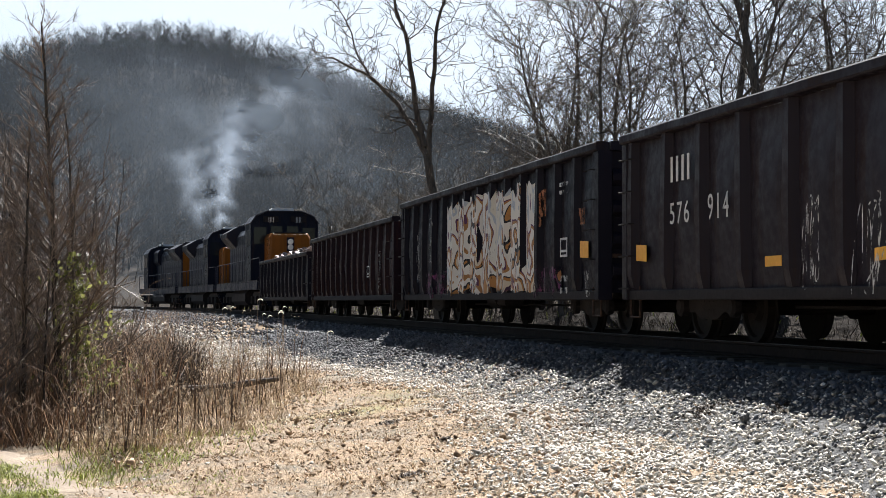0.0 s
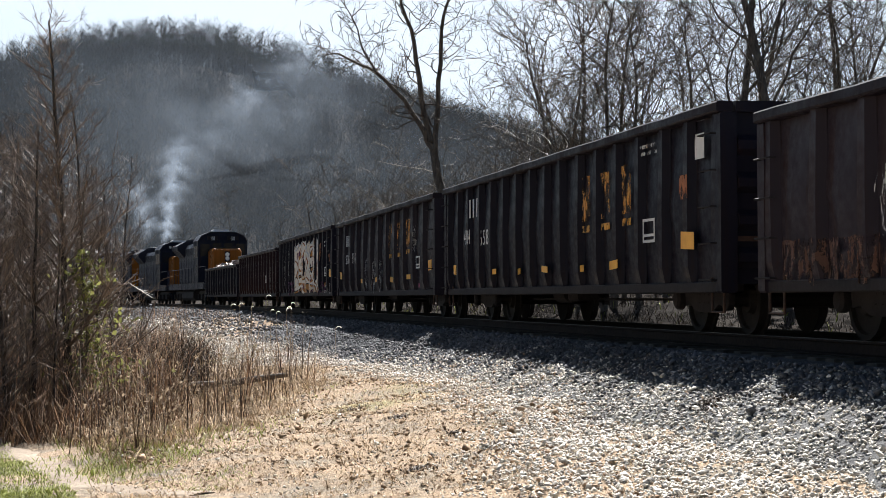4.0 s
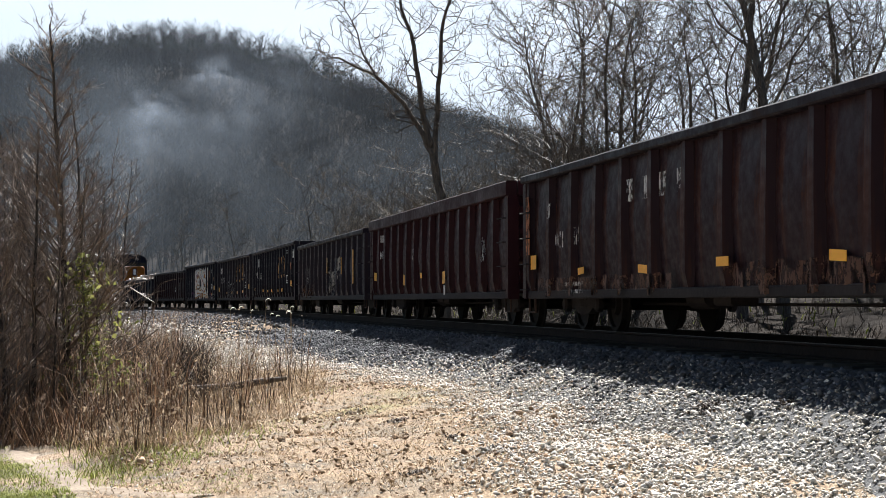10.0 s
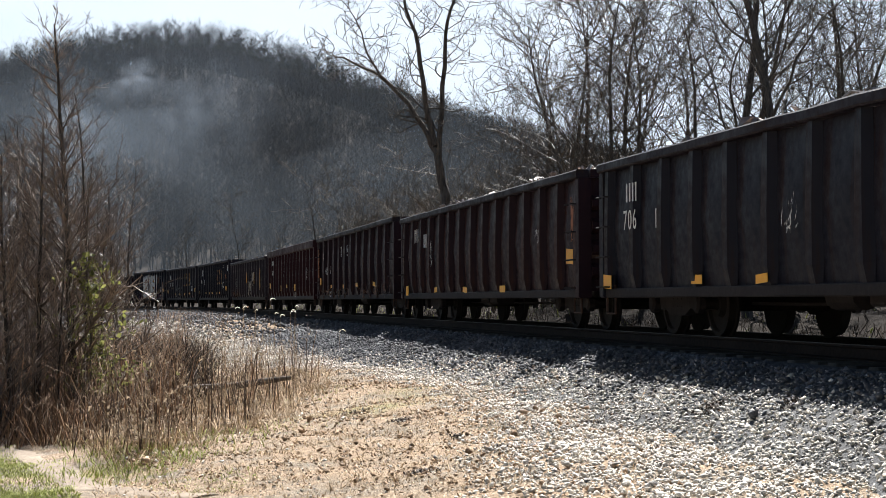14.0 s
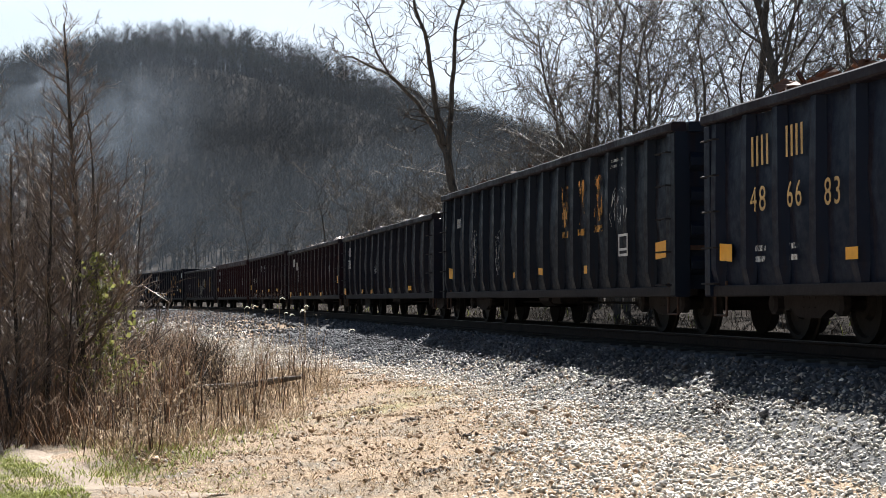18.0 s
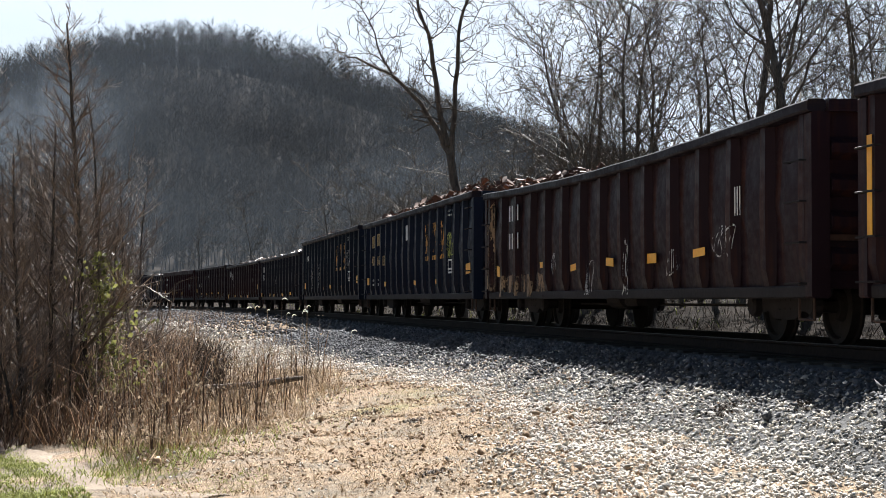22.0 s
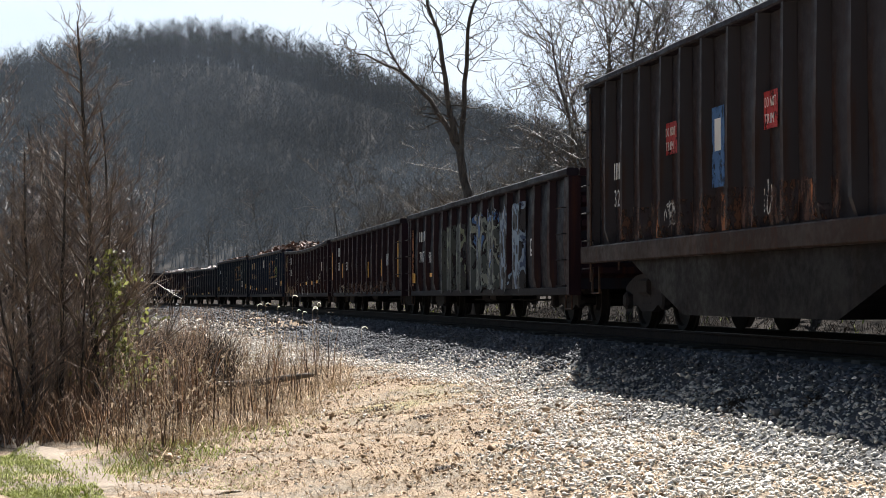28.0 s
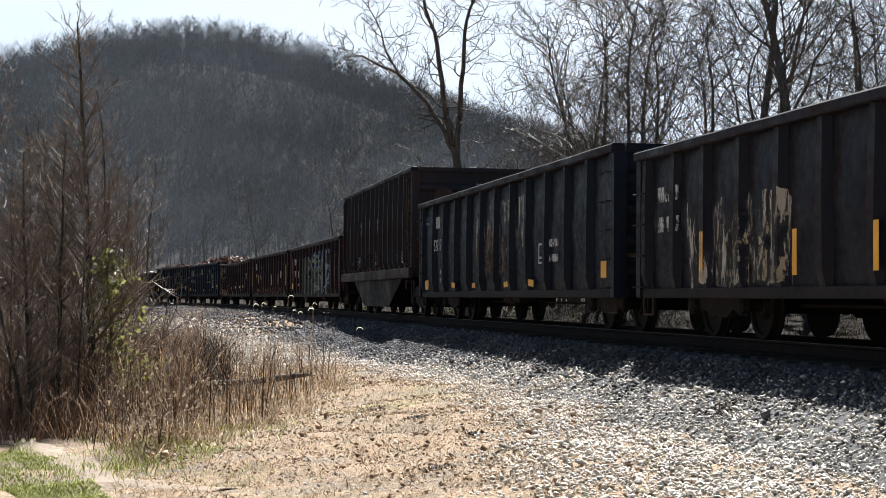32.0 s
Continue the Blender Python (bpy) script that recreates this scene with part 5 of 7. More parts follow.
# the group at the left
for i, (b, d, size) in enumerate(((-211, 24, 1.06), (-233.5, 23.4, 0.76), (-247, 23, 0.7), (-196, 24.5, 0.62), (-259, 23, 0.6), (-252, 22, 0.68), (-225, 26, 0.7), (-189, 27.4, 0.6), (-218, 30, 0.85), (-240, 30, 0.85),
                                  (-205, 33, 0.85), (-190, 36, 0.9), (-186, 32, 0.5), (-250, 33, 0.95), (-229, 38, 1.0), (-213, 42, 1.0), (-246, 45, 1.2), (-200, 48, 1.0), (-238, 26, 0.6), (-207, 25, 0.9), (-258, 25, 0.72), (-221, 23.4, 0.6), (-248, 27, 0.7), (-190, 29, 0.72), (-203, 28, 0.66), (-231, 29, 0.7), (-262, 30, 0.8), (-276, 24, 0.95))):
    x, y = spot(b, d)
    young_tree((3, 4, 3)[i] if i < 3 else i % 3, x, y, (0, 0, 40)[i] if i < 3 else rnd.uniform(0, 360), size)

# wooded hillside: many small bare trees in one mesh
def hill_wood(count, seed):
    r = np.random.RandomState(seed)
    y = 285.0 + 300.0 * r.rand(count) ** 0.8
    x = y * (-0.30 + 0.42 * r.rand(count))
    z = ground_z(x, y) - 0.5
    h = r.uniform(8, 14, count)
    base = np.stack([x, y, z], 1)
    V, F = [], []
    k = 0

    def blades(p, q, w):
        nonlocal k
        n = len(p)
        way = q - p
        s = np.stack([way[:, 2] * 0 + 1, np.zeros(n), -way[:, 0] / np.maximum(np.abs(way[:, 2]), 0.2)], 1)
        s /= np.linalg.norm(s, axis=1, keepdims=True)
        t = np.stack([np.zeros(n), np.ones(n), np.zeros(n)], 1)
        a, b, c, d = p + s * w[:, None], p - s * w[:, None] * 0.5 + t * w[:, None], p - s * w[:, None] * 0.5 - t * w[:, None], q
        V.append(np.stack([a, b, c, d], 1).reshape(-1, 3))
        i = k + 4 * np.arange(n)
        F.append(np.concatenate([np.stack([i, i + 1, i + 3], 1), np.stack([i + 1, i + 2, i + 3], 1), np.stack([i + 2, i, i + 3], 1)]))
        k += 4 * n

    def twigs(p, q, w):
        nonlocal k
        n = len(p)
        a = r.uniform(0, 6.28, n)
        o = np.stack([np.cos(a), 0.4 * np.sin(a), 0.3 * np.sin(a)], 1) * w
        V.append(np.stack([p - o, p + o, q], 1).reshape(-1, 3))
        F.append(k + np.arange(3 * n).reshape(-1, 3))
        k += 3 * n

    top = base + np.stack([r.normal(0, 0.8, count), r.normal(0, 0.8, count), h], 1)
    blades(base, top, h * 0.009)
    for j in range(9):
        f = r.uniform(0.22, 0.95, count)
        p = base + (top - base) * f[:, None]
        ln = h * r.uniform(0.2, 0.42, count) * (1.2 - f * 0.7)
        a = r.uniform(0, 6.28, count)
        q = p + np.stack([np.cos(a) * ln * 0.75, np.sin(a) * ln * 0.75, ln * r.uniform(0.3, 0.9, count)], 1)
        blades(p, q, np.full(count, 0.035) + 0.003 * h)
        for _ in range(7):
            f2 = r.uniform(0.2, 1.0, count)
            p2 = p + (q - p) * f2[:, None]
            q2 = p2 + np.stack([r.normal(0, 1.0, count), r.normal(0, 1.0, count), r.uniform(-0.2, 1.8, count)], 1)
            twigs(p2, q2, 0.035)
    return np.concatenate(V), np.concatenate(F)


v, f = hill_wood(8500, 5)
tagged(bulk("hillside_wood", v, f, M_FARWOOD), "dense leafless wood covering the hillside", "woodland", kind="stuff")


# ---------------------------------------------------------------- the train, coupled and running
def run(car, s_mid, half):
    """Rows for a car whose middle starts at s_mid: both trucks keep to the line."""
    rows = []
    for t in np.linspace(0, 32, 33):  # a row a second
        s = s_mid + SPEED * t
        (ax, ay), (bx_, by_) = line(s + half, -HALF_WIDTH), line(s - half, -HALF_WIDTH)
        rows.append((float(t), pose((ax + bx_) / 2, (ay + by_) / 2, 0, 0, 0, math.degrees(math.atan2(ay - by_, ax - bx_)))))
    walk(car, rows)


TRAIN = []
for spec in CARS:
    TRAIN.append(((tub_car if spec.get("tub") else gondola)(spec), spec["s"] - spec["span"] / 2, (spec["span"] - 5.1) / 2))


# ---------------------------------------------------------------- ground cover
gen = np.random.RandomState(21)


def stones(s, out, size, mat, name, keep=None):
    """Broken stones, six corners each, in one mesh."""
    n = len(s)
    x, y = line(s, out)
    z = np.maximum(ballast_z(s, out), ground_z(x, y)) + size * gen.uniform(-0.2, 0.8, n)
    rad = size[:, None, None] * gen.uniform(0.65, 1.25, (n, 6, 1)) * np.array([1.0, 0.8, 0.6])[None, None, :]
    dirs = np.array([(1, 0, 0), (0, 1, 0), (-1, 0, 0), (0, -1, 0), (0.1, 0.1, 1), (-0.1, 0, -1)], float)
    p = dirs[None] * rad + gen.normal(0, 0.18, (n, 6, 3)) * size[:, None, None]
    a, tilt = gen.uniform(0, 6.28, n), gen.normal(0, 0.4, n)
    c, si = np.cos(a)[:, None], np.sin(a)[:, None]
    p = np.stack([p[:, :, 0] * c - p[:, :, 1] * si, p[:, :, 0] * si + p[:, :, 1] * c, p[:, :, 2] + p[:, :, 0] * tilt[:, None]], 2)
    p += np.stack([x, y, z], 1)[:, None, :]
    tri = np.array([(0, 1, 4), (1, 2, 4), (2, 3, 4), (3, 0, 4), (1, 0, 5), (2, 1, 5), (3, 2, 5), (0, 3, 5)])
    f = (np.arange(n)[:, None, None] * 6 + tri[None]).reshape(-1, 3)
    return tagged(bulk(name, p.reshape(-1, 3), f, mat), "loose grey ballast stones", "gravel", kind="stuff")


def gravel_edge(s):
    return np.interp(s, [-14, -8, -3, 2, 8, 16, 30, 60, 95], [4.7, 3.5, 2.5, 2.1, 2.5, 4.0, 5.0, 5.0, 3.0])


# how far out the stones take the colour of grime and shadow
def grime_shade_edge(s):
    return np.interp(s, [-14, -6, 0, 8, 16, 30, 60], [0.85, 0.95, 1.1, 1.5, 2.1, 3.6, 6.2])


n_ = 160000
s_ = gen.uniform(-14, 26, n_)
o_ = 0.3 + gen.rand(n_) * 6.6
keep = gen.rand(n_) < np.clip(1.0 - (o_ - gravel_edge(s_) + 0.5) / 1.1, 0.014, 1.0)
keep &= gen.rand(n_) < np.clip(0.9 + 0.4 * wobble(s_, o_, 0.8), 0.6, 1)
s_, o_ = s_[keep], o_[keep]
grimy_shaded = o_ + gen.normal(0, 0.3, len(o_)) + 0.25 * wobble(s_, o_, 1.5) < grime_shade_edge(s_)
stones(s_[~grimy_shaded], o_[~grimy_shaded], gen.gamma(4.0, 0.0032, (~grimy_shaded).sum()) + 0.008, M_STONE, "ballast_stones")
stones(s_[grimy_shaded], o_[grimy_shaded], gen.gamma(4.0, 0.0046, grimy_shaded.sum()) + 0.009, M_GRIME_SHADE, "grimy_ballast_stones")
# small pebbles strewn over the bank
pb = 9000
s_p = gen.uniform(-13, 14, pb)
o_p = gravel_edge(s_p) - 0.4 + 2.6 * gen.rand(pb) ** 1.6
stones(s_p, o_p, gen.uniform(0.005, 0.014, pb), M_STONE, "bank_pebbles")
def path_x(y):
    """Where the footpath runs, by depth."""
    return np.interp(y, [14.4, 15.4, 16.2, 17.4, 19.2, 20.2, 23.2, 27.0], [-1.3, -2.5, -3.2, -3.72, -4.4, -4.95, -6.0, -7.5])


# clods of soil and matted dead grass that roughen the bank
M_CLOD = speckled("bank_clod", (0.13, 0.085, 0.056), (0.5, 0.36, 0.245), 9.0, 0.95, 0.5, 0.5, 0.01, island=True, sheen=0.05)
n_ = 26000
s_p = gen.uniform(-13, 22, n_)
o_p = gravel_edge(s_p) - 1.2 + 6.0 * gen.rand(n_)
k_ = gen.rand(n_) < np.clip(0.5 + 0.8 * wobble(s_p, o_p, 0.9) + 0.4 * wobble(s_p, o_p, 0.37), 0.05, 1.0)
cx_, cy_ = line(s_p, o_p)
k_ &= cx_ > path_x(cy_) + 0.55 + 0.15 * wobble(cx_, cy_, 0.4)
s_p, o_p = s_p[k_], o_p[k_]
clods = stones(s_p, o_p, gen.gamma(3.0, 0.0042, len(s_p)) + 0.006, M_CLOD, "bank_clods")
tagged(clods, "brown clods of soil and matted grass on the bank", "soil")
n_ = 19000
s_ = gen.uniform(26, 95, n_)
o_ = 0.3 + gen.rand(n_) * 7.5
keep = gen.rand(n_) < np.clip(1.1 - (o_ - gravel_edge(s_)) / 2.0, 0.0, 1.0)
s_, o_ = s_[keep], o_[keep]
grimy_shaded = o_ + gen.normal(0, 0.5, len(o_)) < grime_shade_edge(s_)
stones(s_[~grimy_shaded], o_[~grimy_shaded], gen.gamma(5.0, 0.007, (~grimy_shaded).sum()) + 0.014, M_STONE, "distant_ballast_stones")
stones(s_[grimy_shaded], o_[grimy_shaded], gen.gamma(5.0, 0.007, grimy_shaded.sum()) + 0.014, M_GRIME_SHADE, "distant_grimy_ballast")


def blades(x, y, tall, lean, wide, mat, name, label, category, splay=1.0, z=None):
    """Thin three-sided stalks or blades of grass, each bent once, in one mesh."""
    n = len(x)
    z = ground_z(x, y) - 0.02 if z is None else z
    a = gen.uniform(0, 6.28, n)
    dx, dy = np.cos(a) * lean * tall, np.sin(a) * lean * tall
    base = np.stack([x, y, z], 1)
    mid = base + np.stack([dx * 0.35, dy * 0.35, tall * 0.55], 1)
    tip = base + np.stack([dx, dy, tall * (1 - 0.35 * lean)], 1)
    b = gen.uniform(0, 6.28, n)
    side = np.stack([np.cos(b), np.sin(b), np.zeros(n)], 1) * wide[:, None]
    oth = np.stack([-np.sin(b), np.cos(b), np.zeros(n)], 1) * wide[:, None] * 0.6
    v = np.stack([base - side, base + side, base + oth, mid - side * 0.7, mid + side * 0.7, mid + oth * 0.7, tip], 1).reshape(-1, 3)
    k = np.arange(n)[:, None, None] * 7
    tri = np.array([(0, 1, 4), (0, 4, 3), (1, 2, 5), (1, 5, 4), (2, 0, 3), (2, 3, 5), (3, 4, 6), (4, 5, 6), (5, 3, 6)])
    return tagged(bulk(name, v, (k + tri[None]).reshape(-1, 3), mat), label, category, kind="stuff")


def field(n, d0, d1, b0, b1, edge=None):
    """Random places by depth and bearing (thousandths); edge(d): the greatest bearing."""
    d, b = gen.uniform(d0, d1, n), gen.uniform(b0, b1, n)
    if edge is not None:
        k = b < edge(d) + gen.normal(0, 6, n)
        d, b = d[k], b[k]
    return b / 1000.0 * d, d


def weed_edge(d):
    return np.interp(d, [17.0, 19.0, 22.0, 27.0, 34.0], [-190, -152, -112, -80, -78])


# tall dry weeds on the left: stalks, side shoots, straw at their feet
wx, wy = field(2800, 17.6, 31, -216, -70, weed_edge)
clump = 0.7 * wobble(wx, wy, 0.55) + 0.6 * wobble(wx, wy, 1.7)
k_ = gen.rand(len(wx)) < np.clip(0.12 + 0.95 * clump, 0.02, 1.0)
k_ &= wx > path_x(wy) + 0.5
wx, wy = wx[k_], wy[k_]
wh = (0.2 + 1.15 * gen.rand(len(wx)) ** 1.7) * np.clip(1 + 0.55 * wobble(wx, wy, 0.9), 0.35, 1.5)
M_STALK = leafy("weed_stalk", (0.05, 0.032, 0.023), (0.37, 0.24, 0.15), 0.42, 0.15)
blades(wx, wy, wh, np.abs(gen.normal(0.0, 0.4, len(wx))), gen.uniform(0.003, 0.01, len(wx)), M_STALK, "dry_weeds", "tall brown dead weed stalks", "weeds")
rep = np.repeat(np.arange(len(wx)), 4)
f_ = gen.uniform(0.35, 0.95, len(rep))
sx, sy = wx[rep] + gen.normal(0, 0.03, len(rep)), wy[rep] + gen.normal(0, 0.03, len(rep))
blades(sx, sy, gen.uniform(0.1, 0.34, len(rep)), gen.uniform(0.3, 1.1, len(rep)), gen.uniform(0.003, 0.006, len(rep)), M_WEED, "weed_shoots", "dry side shoots and seed heads of weeds", "weeds", z=ground_z(sx, sy) + f_ * wh[rep] * 0.85)
gx_, gy_ = field(14000, 17.0, 32, -225, -66, lambda d: weed_edge(d) + 16)
k_ = gen.rand(len(gx_)) < np.clip(0.5 + 0.7 * wobble(gx_, gy_, 0.8), 0.08, 1)
k_ &= gx_ > path_x(gy_) + 0.42
gx_, gy_ = gx_[k_], gy_[k_]
blades(gx_, gy_, gen.uniform(0.05, 0.4, len(gx_)), gen.uniform(0.5, 1.7, len(gx_)), gen.uniform(0.003, 0.008, len(gx_)), M_STRAW, "straw_tangle", "tangled straw-coloured dead grass", "grass")
dx_, dy_ = field(900, 18.0, 30, -214, -76, weed_edge)
k_ = gen.rand(len(dx_)) < np.clip(0.45 + 0.7 * wobble(dx_, dy_, 0.8), 0.05, 1)
dx_, dy_ = dx_[k_], dy_[k_]
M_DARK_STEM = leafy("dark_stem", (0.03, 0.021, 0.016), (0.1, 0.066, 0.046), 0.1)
blades(dx_, dy_, gen.uniform(0.4, 1.25, len(dx_)), np.abs(gen.normal(0, 0.22, len(dx_))), gen.uniform(0.004, 0.009, len(dx_)), M_DARK_STEM, "dark_weed_stems", "dark brown stems among the dead weeds", "weeds")
# broad dead leaves and seed clusters hanging on the stalks
rep = gen.randint(0, len(wx), 5200)
n_ = len(rep)
c3 = np.stack([wx[rep] + gen.normal(0, 0.06, n_), wy[rep] + gen.normal(0, 0.06, n_), ground_z(wx[rep], wy[rep]) + wh[rep] * gen.uniform(0.25, 1.0, n_)], 1)
u3, w3 = gen.normal(0, 0.012, (n_, 3)), gen.normal(0, 0.007, (n_, 3))
v_ = np.stack([c3 - u3, c3 + w3, c3 + u3, c3 - w3], 1).reshape(-1, 3)
i_ = np.arange(n_)[:, None] * 4
tagged(bulk("dead_leaves", v_, np.concatenate([i_ + np.array([[0, 1, 2]]), i_ + np.array([[0, 2, 3]])]), M_WEED), "shrivelled leaves on the dead weeds", "leaves", kind="stuff")
# brush under the saplings
bx_, by_ = field(7500, 22.0, 46, -275, -150)
blades(bx_, by_, (0.2 + 1.4 * gen.rand(len(bx_)) ** 1.6), gen.uniform(0.05, 0.5, len(bx_)), gen.uniform(0.003, 0.007, len(bx_)), M_STALK, "undergrowth", "brown leafless brush under the saplings", "brush")
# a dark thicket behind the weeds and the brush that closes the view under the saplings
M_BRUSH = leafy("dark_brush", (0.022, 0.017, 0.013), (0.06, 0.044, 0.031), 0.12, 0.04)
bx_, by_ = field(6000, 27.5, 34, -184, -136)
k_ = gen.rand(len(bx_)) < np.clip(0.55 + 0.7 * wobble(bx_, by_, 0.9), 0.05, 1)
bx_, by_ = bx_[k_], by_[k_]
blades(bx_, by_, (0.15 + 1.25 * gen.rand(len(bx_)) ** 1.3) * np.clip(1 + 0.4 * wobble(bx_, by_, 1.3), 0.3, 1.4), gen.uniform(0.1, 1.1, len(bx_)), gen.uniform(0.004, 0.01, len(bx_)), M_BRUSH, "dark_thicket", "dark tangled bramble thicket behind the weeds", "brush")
bx_, by_ = field(5200, 20.3, 34, -290, -200)
blades(bx_, by_, 0.15 + 0.8 * gen.rand(len(bx_)) ** 1.5, gen.uniform(0.3, 1.3, len(bx_)), gen.uniform(0.004, 0.01, len(bx_)), M_STALK, "bramble_floor", "dark brambles and dead stems under the saplings", "brush")
# short dry grass over the bank, thinner on the gravel
tx_, ty_ = field(48000, 13.0, 34, -200, 110)
o_, s_ = off_line(tx_, ty_)
k_ = (gen.rand(len(tx_)) < np.clip((o_ - gravel_edge(s_) + 1.0) / 2.0, 0.0, 1.0)) & (gen.rand(len(tx_)) < np.clip(0.6 + 0.7 * wobble(tx_, ty_, 0.6), 0.1, 1)) & (o_ > 1.6)
tx_, ty_ = tx_[k_], ty_[k_]
blades(tx_, ty_, gen.uniform(0.03, 0.11, len(tx_)), gen.uniform(0.5, 2.0, len(tx_)), gen.uniform(0.002, 0.007, len(tx_)), M_STRAW, "bank_grass", "short straw-yellow grass on the bank", "grass")
# greens: grass beside the path, patches at the foot of the weeds and on the bank
px_, py_ = field(36000, 14.0, 22, -275, -190)
k_ = (px_ > np.interp(py_, [13, 14.4, 16.0, 18.0], [-3.0, -3.62, -4.32, -5.2])) & (px_ < np.interp(py_, [14, 16.1, 17.4, 19.4, 22], [-2.8, -3.42, -3.98, -4.78, -5.4])) & (gen.rand(len(px_)) < np.clip(0.6 + 0.6 * wobble(px_, py_, 0.7), 0.1, 1))
px_, py_ = px_[k_], py_[k_]
blades(px_, py_, gen.uniform(0.02, 0.09, len(px_)), gen.uniform(0.4, 1.3, len(px_)), gen.uniform(0.004, 0.008, len(px_)), M_GREEN, "green_grass", "short green grass beside the path", "grass")
cx_, cy_, ch_ = [], [], []
for b, d, r_, n, h in ((-178, 17.2, 0.7, 420, 0.17), (-166, 17.8, 0.7, 260, 0.16), (-196, 17.9, 0.7, 300, 0.16), (-150, 18.5, 0.9, 130, 0.2), (-128, 20.5, 0.9, 130, 0.2), (-170, 20, 1.0, 200, 0.25), (-138, 15.2, 0.35, 420, 0.05), (-140, 15.6, 0.5, 350, 0.08), (-28, 24.5, 0.7, 160, 0.08), (-80, 26, 0.8, 140, 0.1), (38, 19, 0.8, 160, 0.06), (-95, 21, 0.9, 110, 0.09), (60, 16, 0.7, 120, 0.05)):
    a_, q_ = gen.uniform(0, 6.28, n), r_ * np.sqrt(gen.rand(n))
    cx_.append(b / 1000 * d + np.cos(a_) * q_)
    cy_.append(d + np.sin(a_) * q_ * 1.6)
    ch_.append(gen.uniform(0.4, 1.0, n) * h)
cx_, cy_, ch_ = np.concatenate(cx_), np.concatenate(cy_), np.concatenate(ch_)
blades(cx_, cy_, ch_, gen.uniform(0.5, 1.5, len(cx_)), gen.uniform(0.003, 0.007, len(cx_)), M_GREEN, "green_weeds", "low green weeds at the foot of the dead stalks", "weeds")
# brush on the far bank, seen under and between the cars
s_ = gen.uniform(-20, 130, 13000)
o_ = -gen.uniform(6.0, 26.0, 13000)
fx_, fy_ = line(s_, o_)
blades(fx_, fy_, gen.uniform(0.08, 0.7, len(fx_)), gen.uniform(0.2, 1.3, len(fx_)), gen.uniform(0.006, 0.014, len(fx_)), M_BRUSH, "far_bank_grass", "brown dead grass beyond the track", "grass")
# a dark row added near the track to block bright bank under the cars
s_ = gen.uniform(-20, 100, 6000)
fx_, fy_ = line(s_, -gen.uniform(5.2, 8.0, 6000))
blades(fx_, fy_, gen.uniform(0.06, 0.4, 6000), gen.uniform(0.3, 1.5, 6000), gen.uniform(0.005, 0.013, 6000), M_BRUSH, "trackside_brush", "dark brush added beyond the track to dim gaps under the cars", "brush")
# thin dead stems standing on the gravel bench
s_ = gen.uniform(9, 75, 4200)
fx_, fy_ = line(s_, 2.4 + 4.6 * gen.rand(4200) ** 0.8)
k_ = gen.rand(4200) < np.clip(0.35 + 0.8 * wobble(fx_, fy_, 1.8), 0.03, 1)
fx_, fy_ = fx_[k_], fy_[k_]
blades(fx_, fy_, gen.uniform(0.1, 0.55, len(fx_)), gen.uniform(0.1, 0.8, len(fx_)), gen.uniform(0.004, 0.009, len(fx_)), M_STALK, "bench_weeds", "thin dead stems on the gravel bench", "weeds")
s_ = gen.uniform(-20, 130, 900)
fx_, fy_ = line(s_, -gen.uniform(5.5, 14.0, 900))
blades(fx_, fy_, gen.uniform(0.1, 0.4, len(fx_)), gen.uniform(0.2, 0.9, len(fx_)), gen.uniform(0.01, 0.02, len(fx_)), M_GREEN, "far_bank_weeds", "green weeds beyond the track", "weeds")

# fallen leaves
lx_, ly_ = field(13000, 13.2, 34, -200, 160)
o_, s_ = off_line(lx_, ly_)
k_ = (o_ > 1.2) & (np.abs(lx_ - path_x(ly_)) > 0.3) & (gen.rand(len(lx_)) < np.clip(0.35 + 0.6 * wobble(lx_, ly_, 1.7), 0.04, 1))
lx_, ly_ = lx_[k_], ly_[k_]
n_ = len(lx_)
a_, q_ = gen.uniform(0, 6.28, n_), gen.uniform(0.007, 0.021, n_)
lz_ = np.maximum(ground_z(lx_, ly_), ballast_z(*off_line(lx_, ly_)[::-1])) + 0.02
ca, sa = np.cos(a_) * q_, np.sin(a_) * q_
u3 = np.stack([ca, sa, gen.normal(0, 0.4, n_) * q_], 1)
w3 = np.stack([-sa * 0.6, ca * 0.6, gen.normal(0, 0.4, n_) * q_], 1)
c3 = np.stack([lx_, ly_, lz_ + q_ * 0.2], 1)
up3 = np.stack([np.zeros(n_), np.zeros(n_), q_ * gen.uniform(0.1, 0.6, n_)], 1)
v_ = np.stack([c3 - u3, c3 - w3 + up3, c3 + u3, c3 + w3 + up3], 1).reshape(-1, 3)
i_ = np.arange(n_)[:, None] * 4
tagged(bulk("fallen_leaves", v_, np.concatenate([i_ + np.array([[0, 1, 2]]), i_ + np.array([[0, 2, 3]])]), M_LITTER), "curled brown leaves on the bank", "leaves", kind="stuff")

# the trodden path
M_PATH = speckled("trodden_dirt", (0.17, 0.132, 0.098), (0.36, 0.295, 0.228), 22.0, 0.95, 0.45, 0.5, 0.02, sheen=0.05)


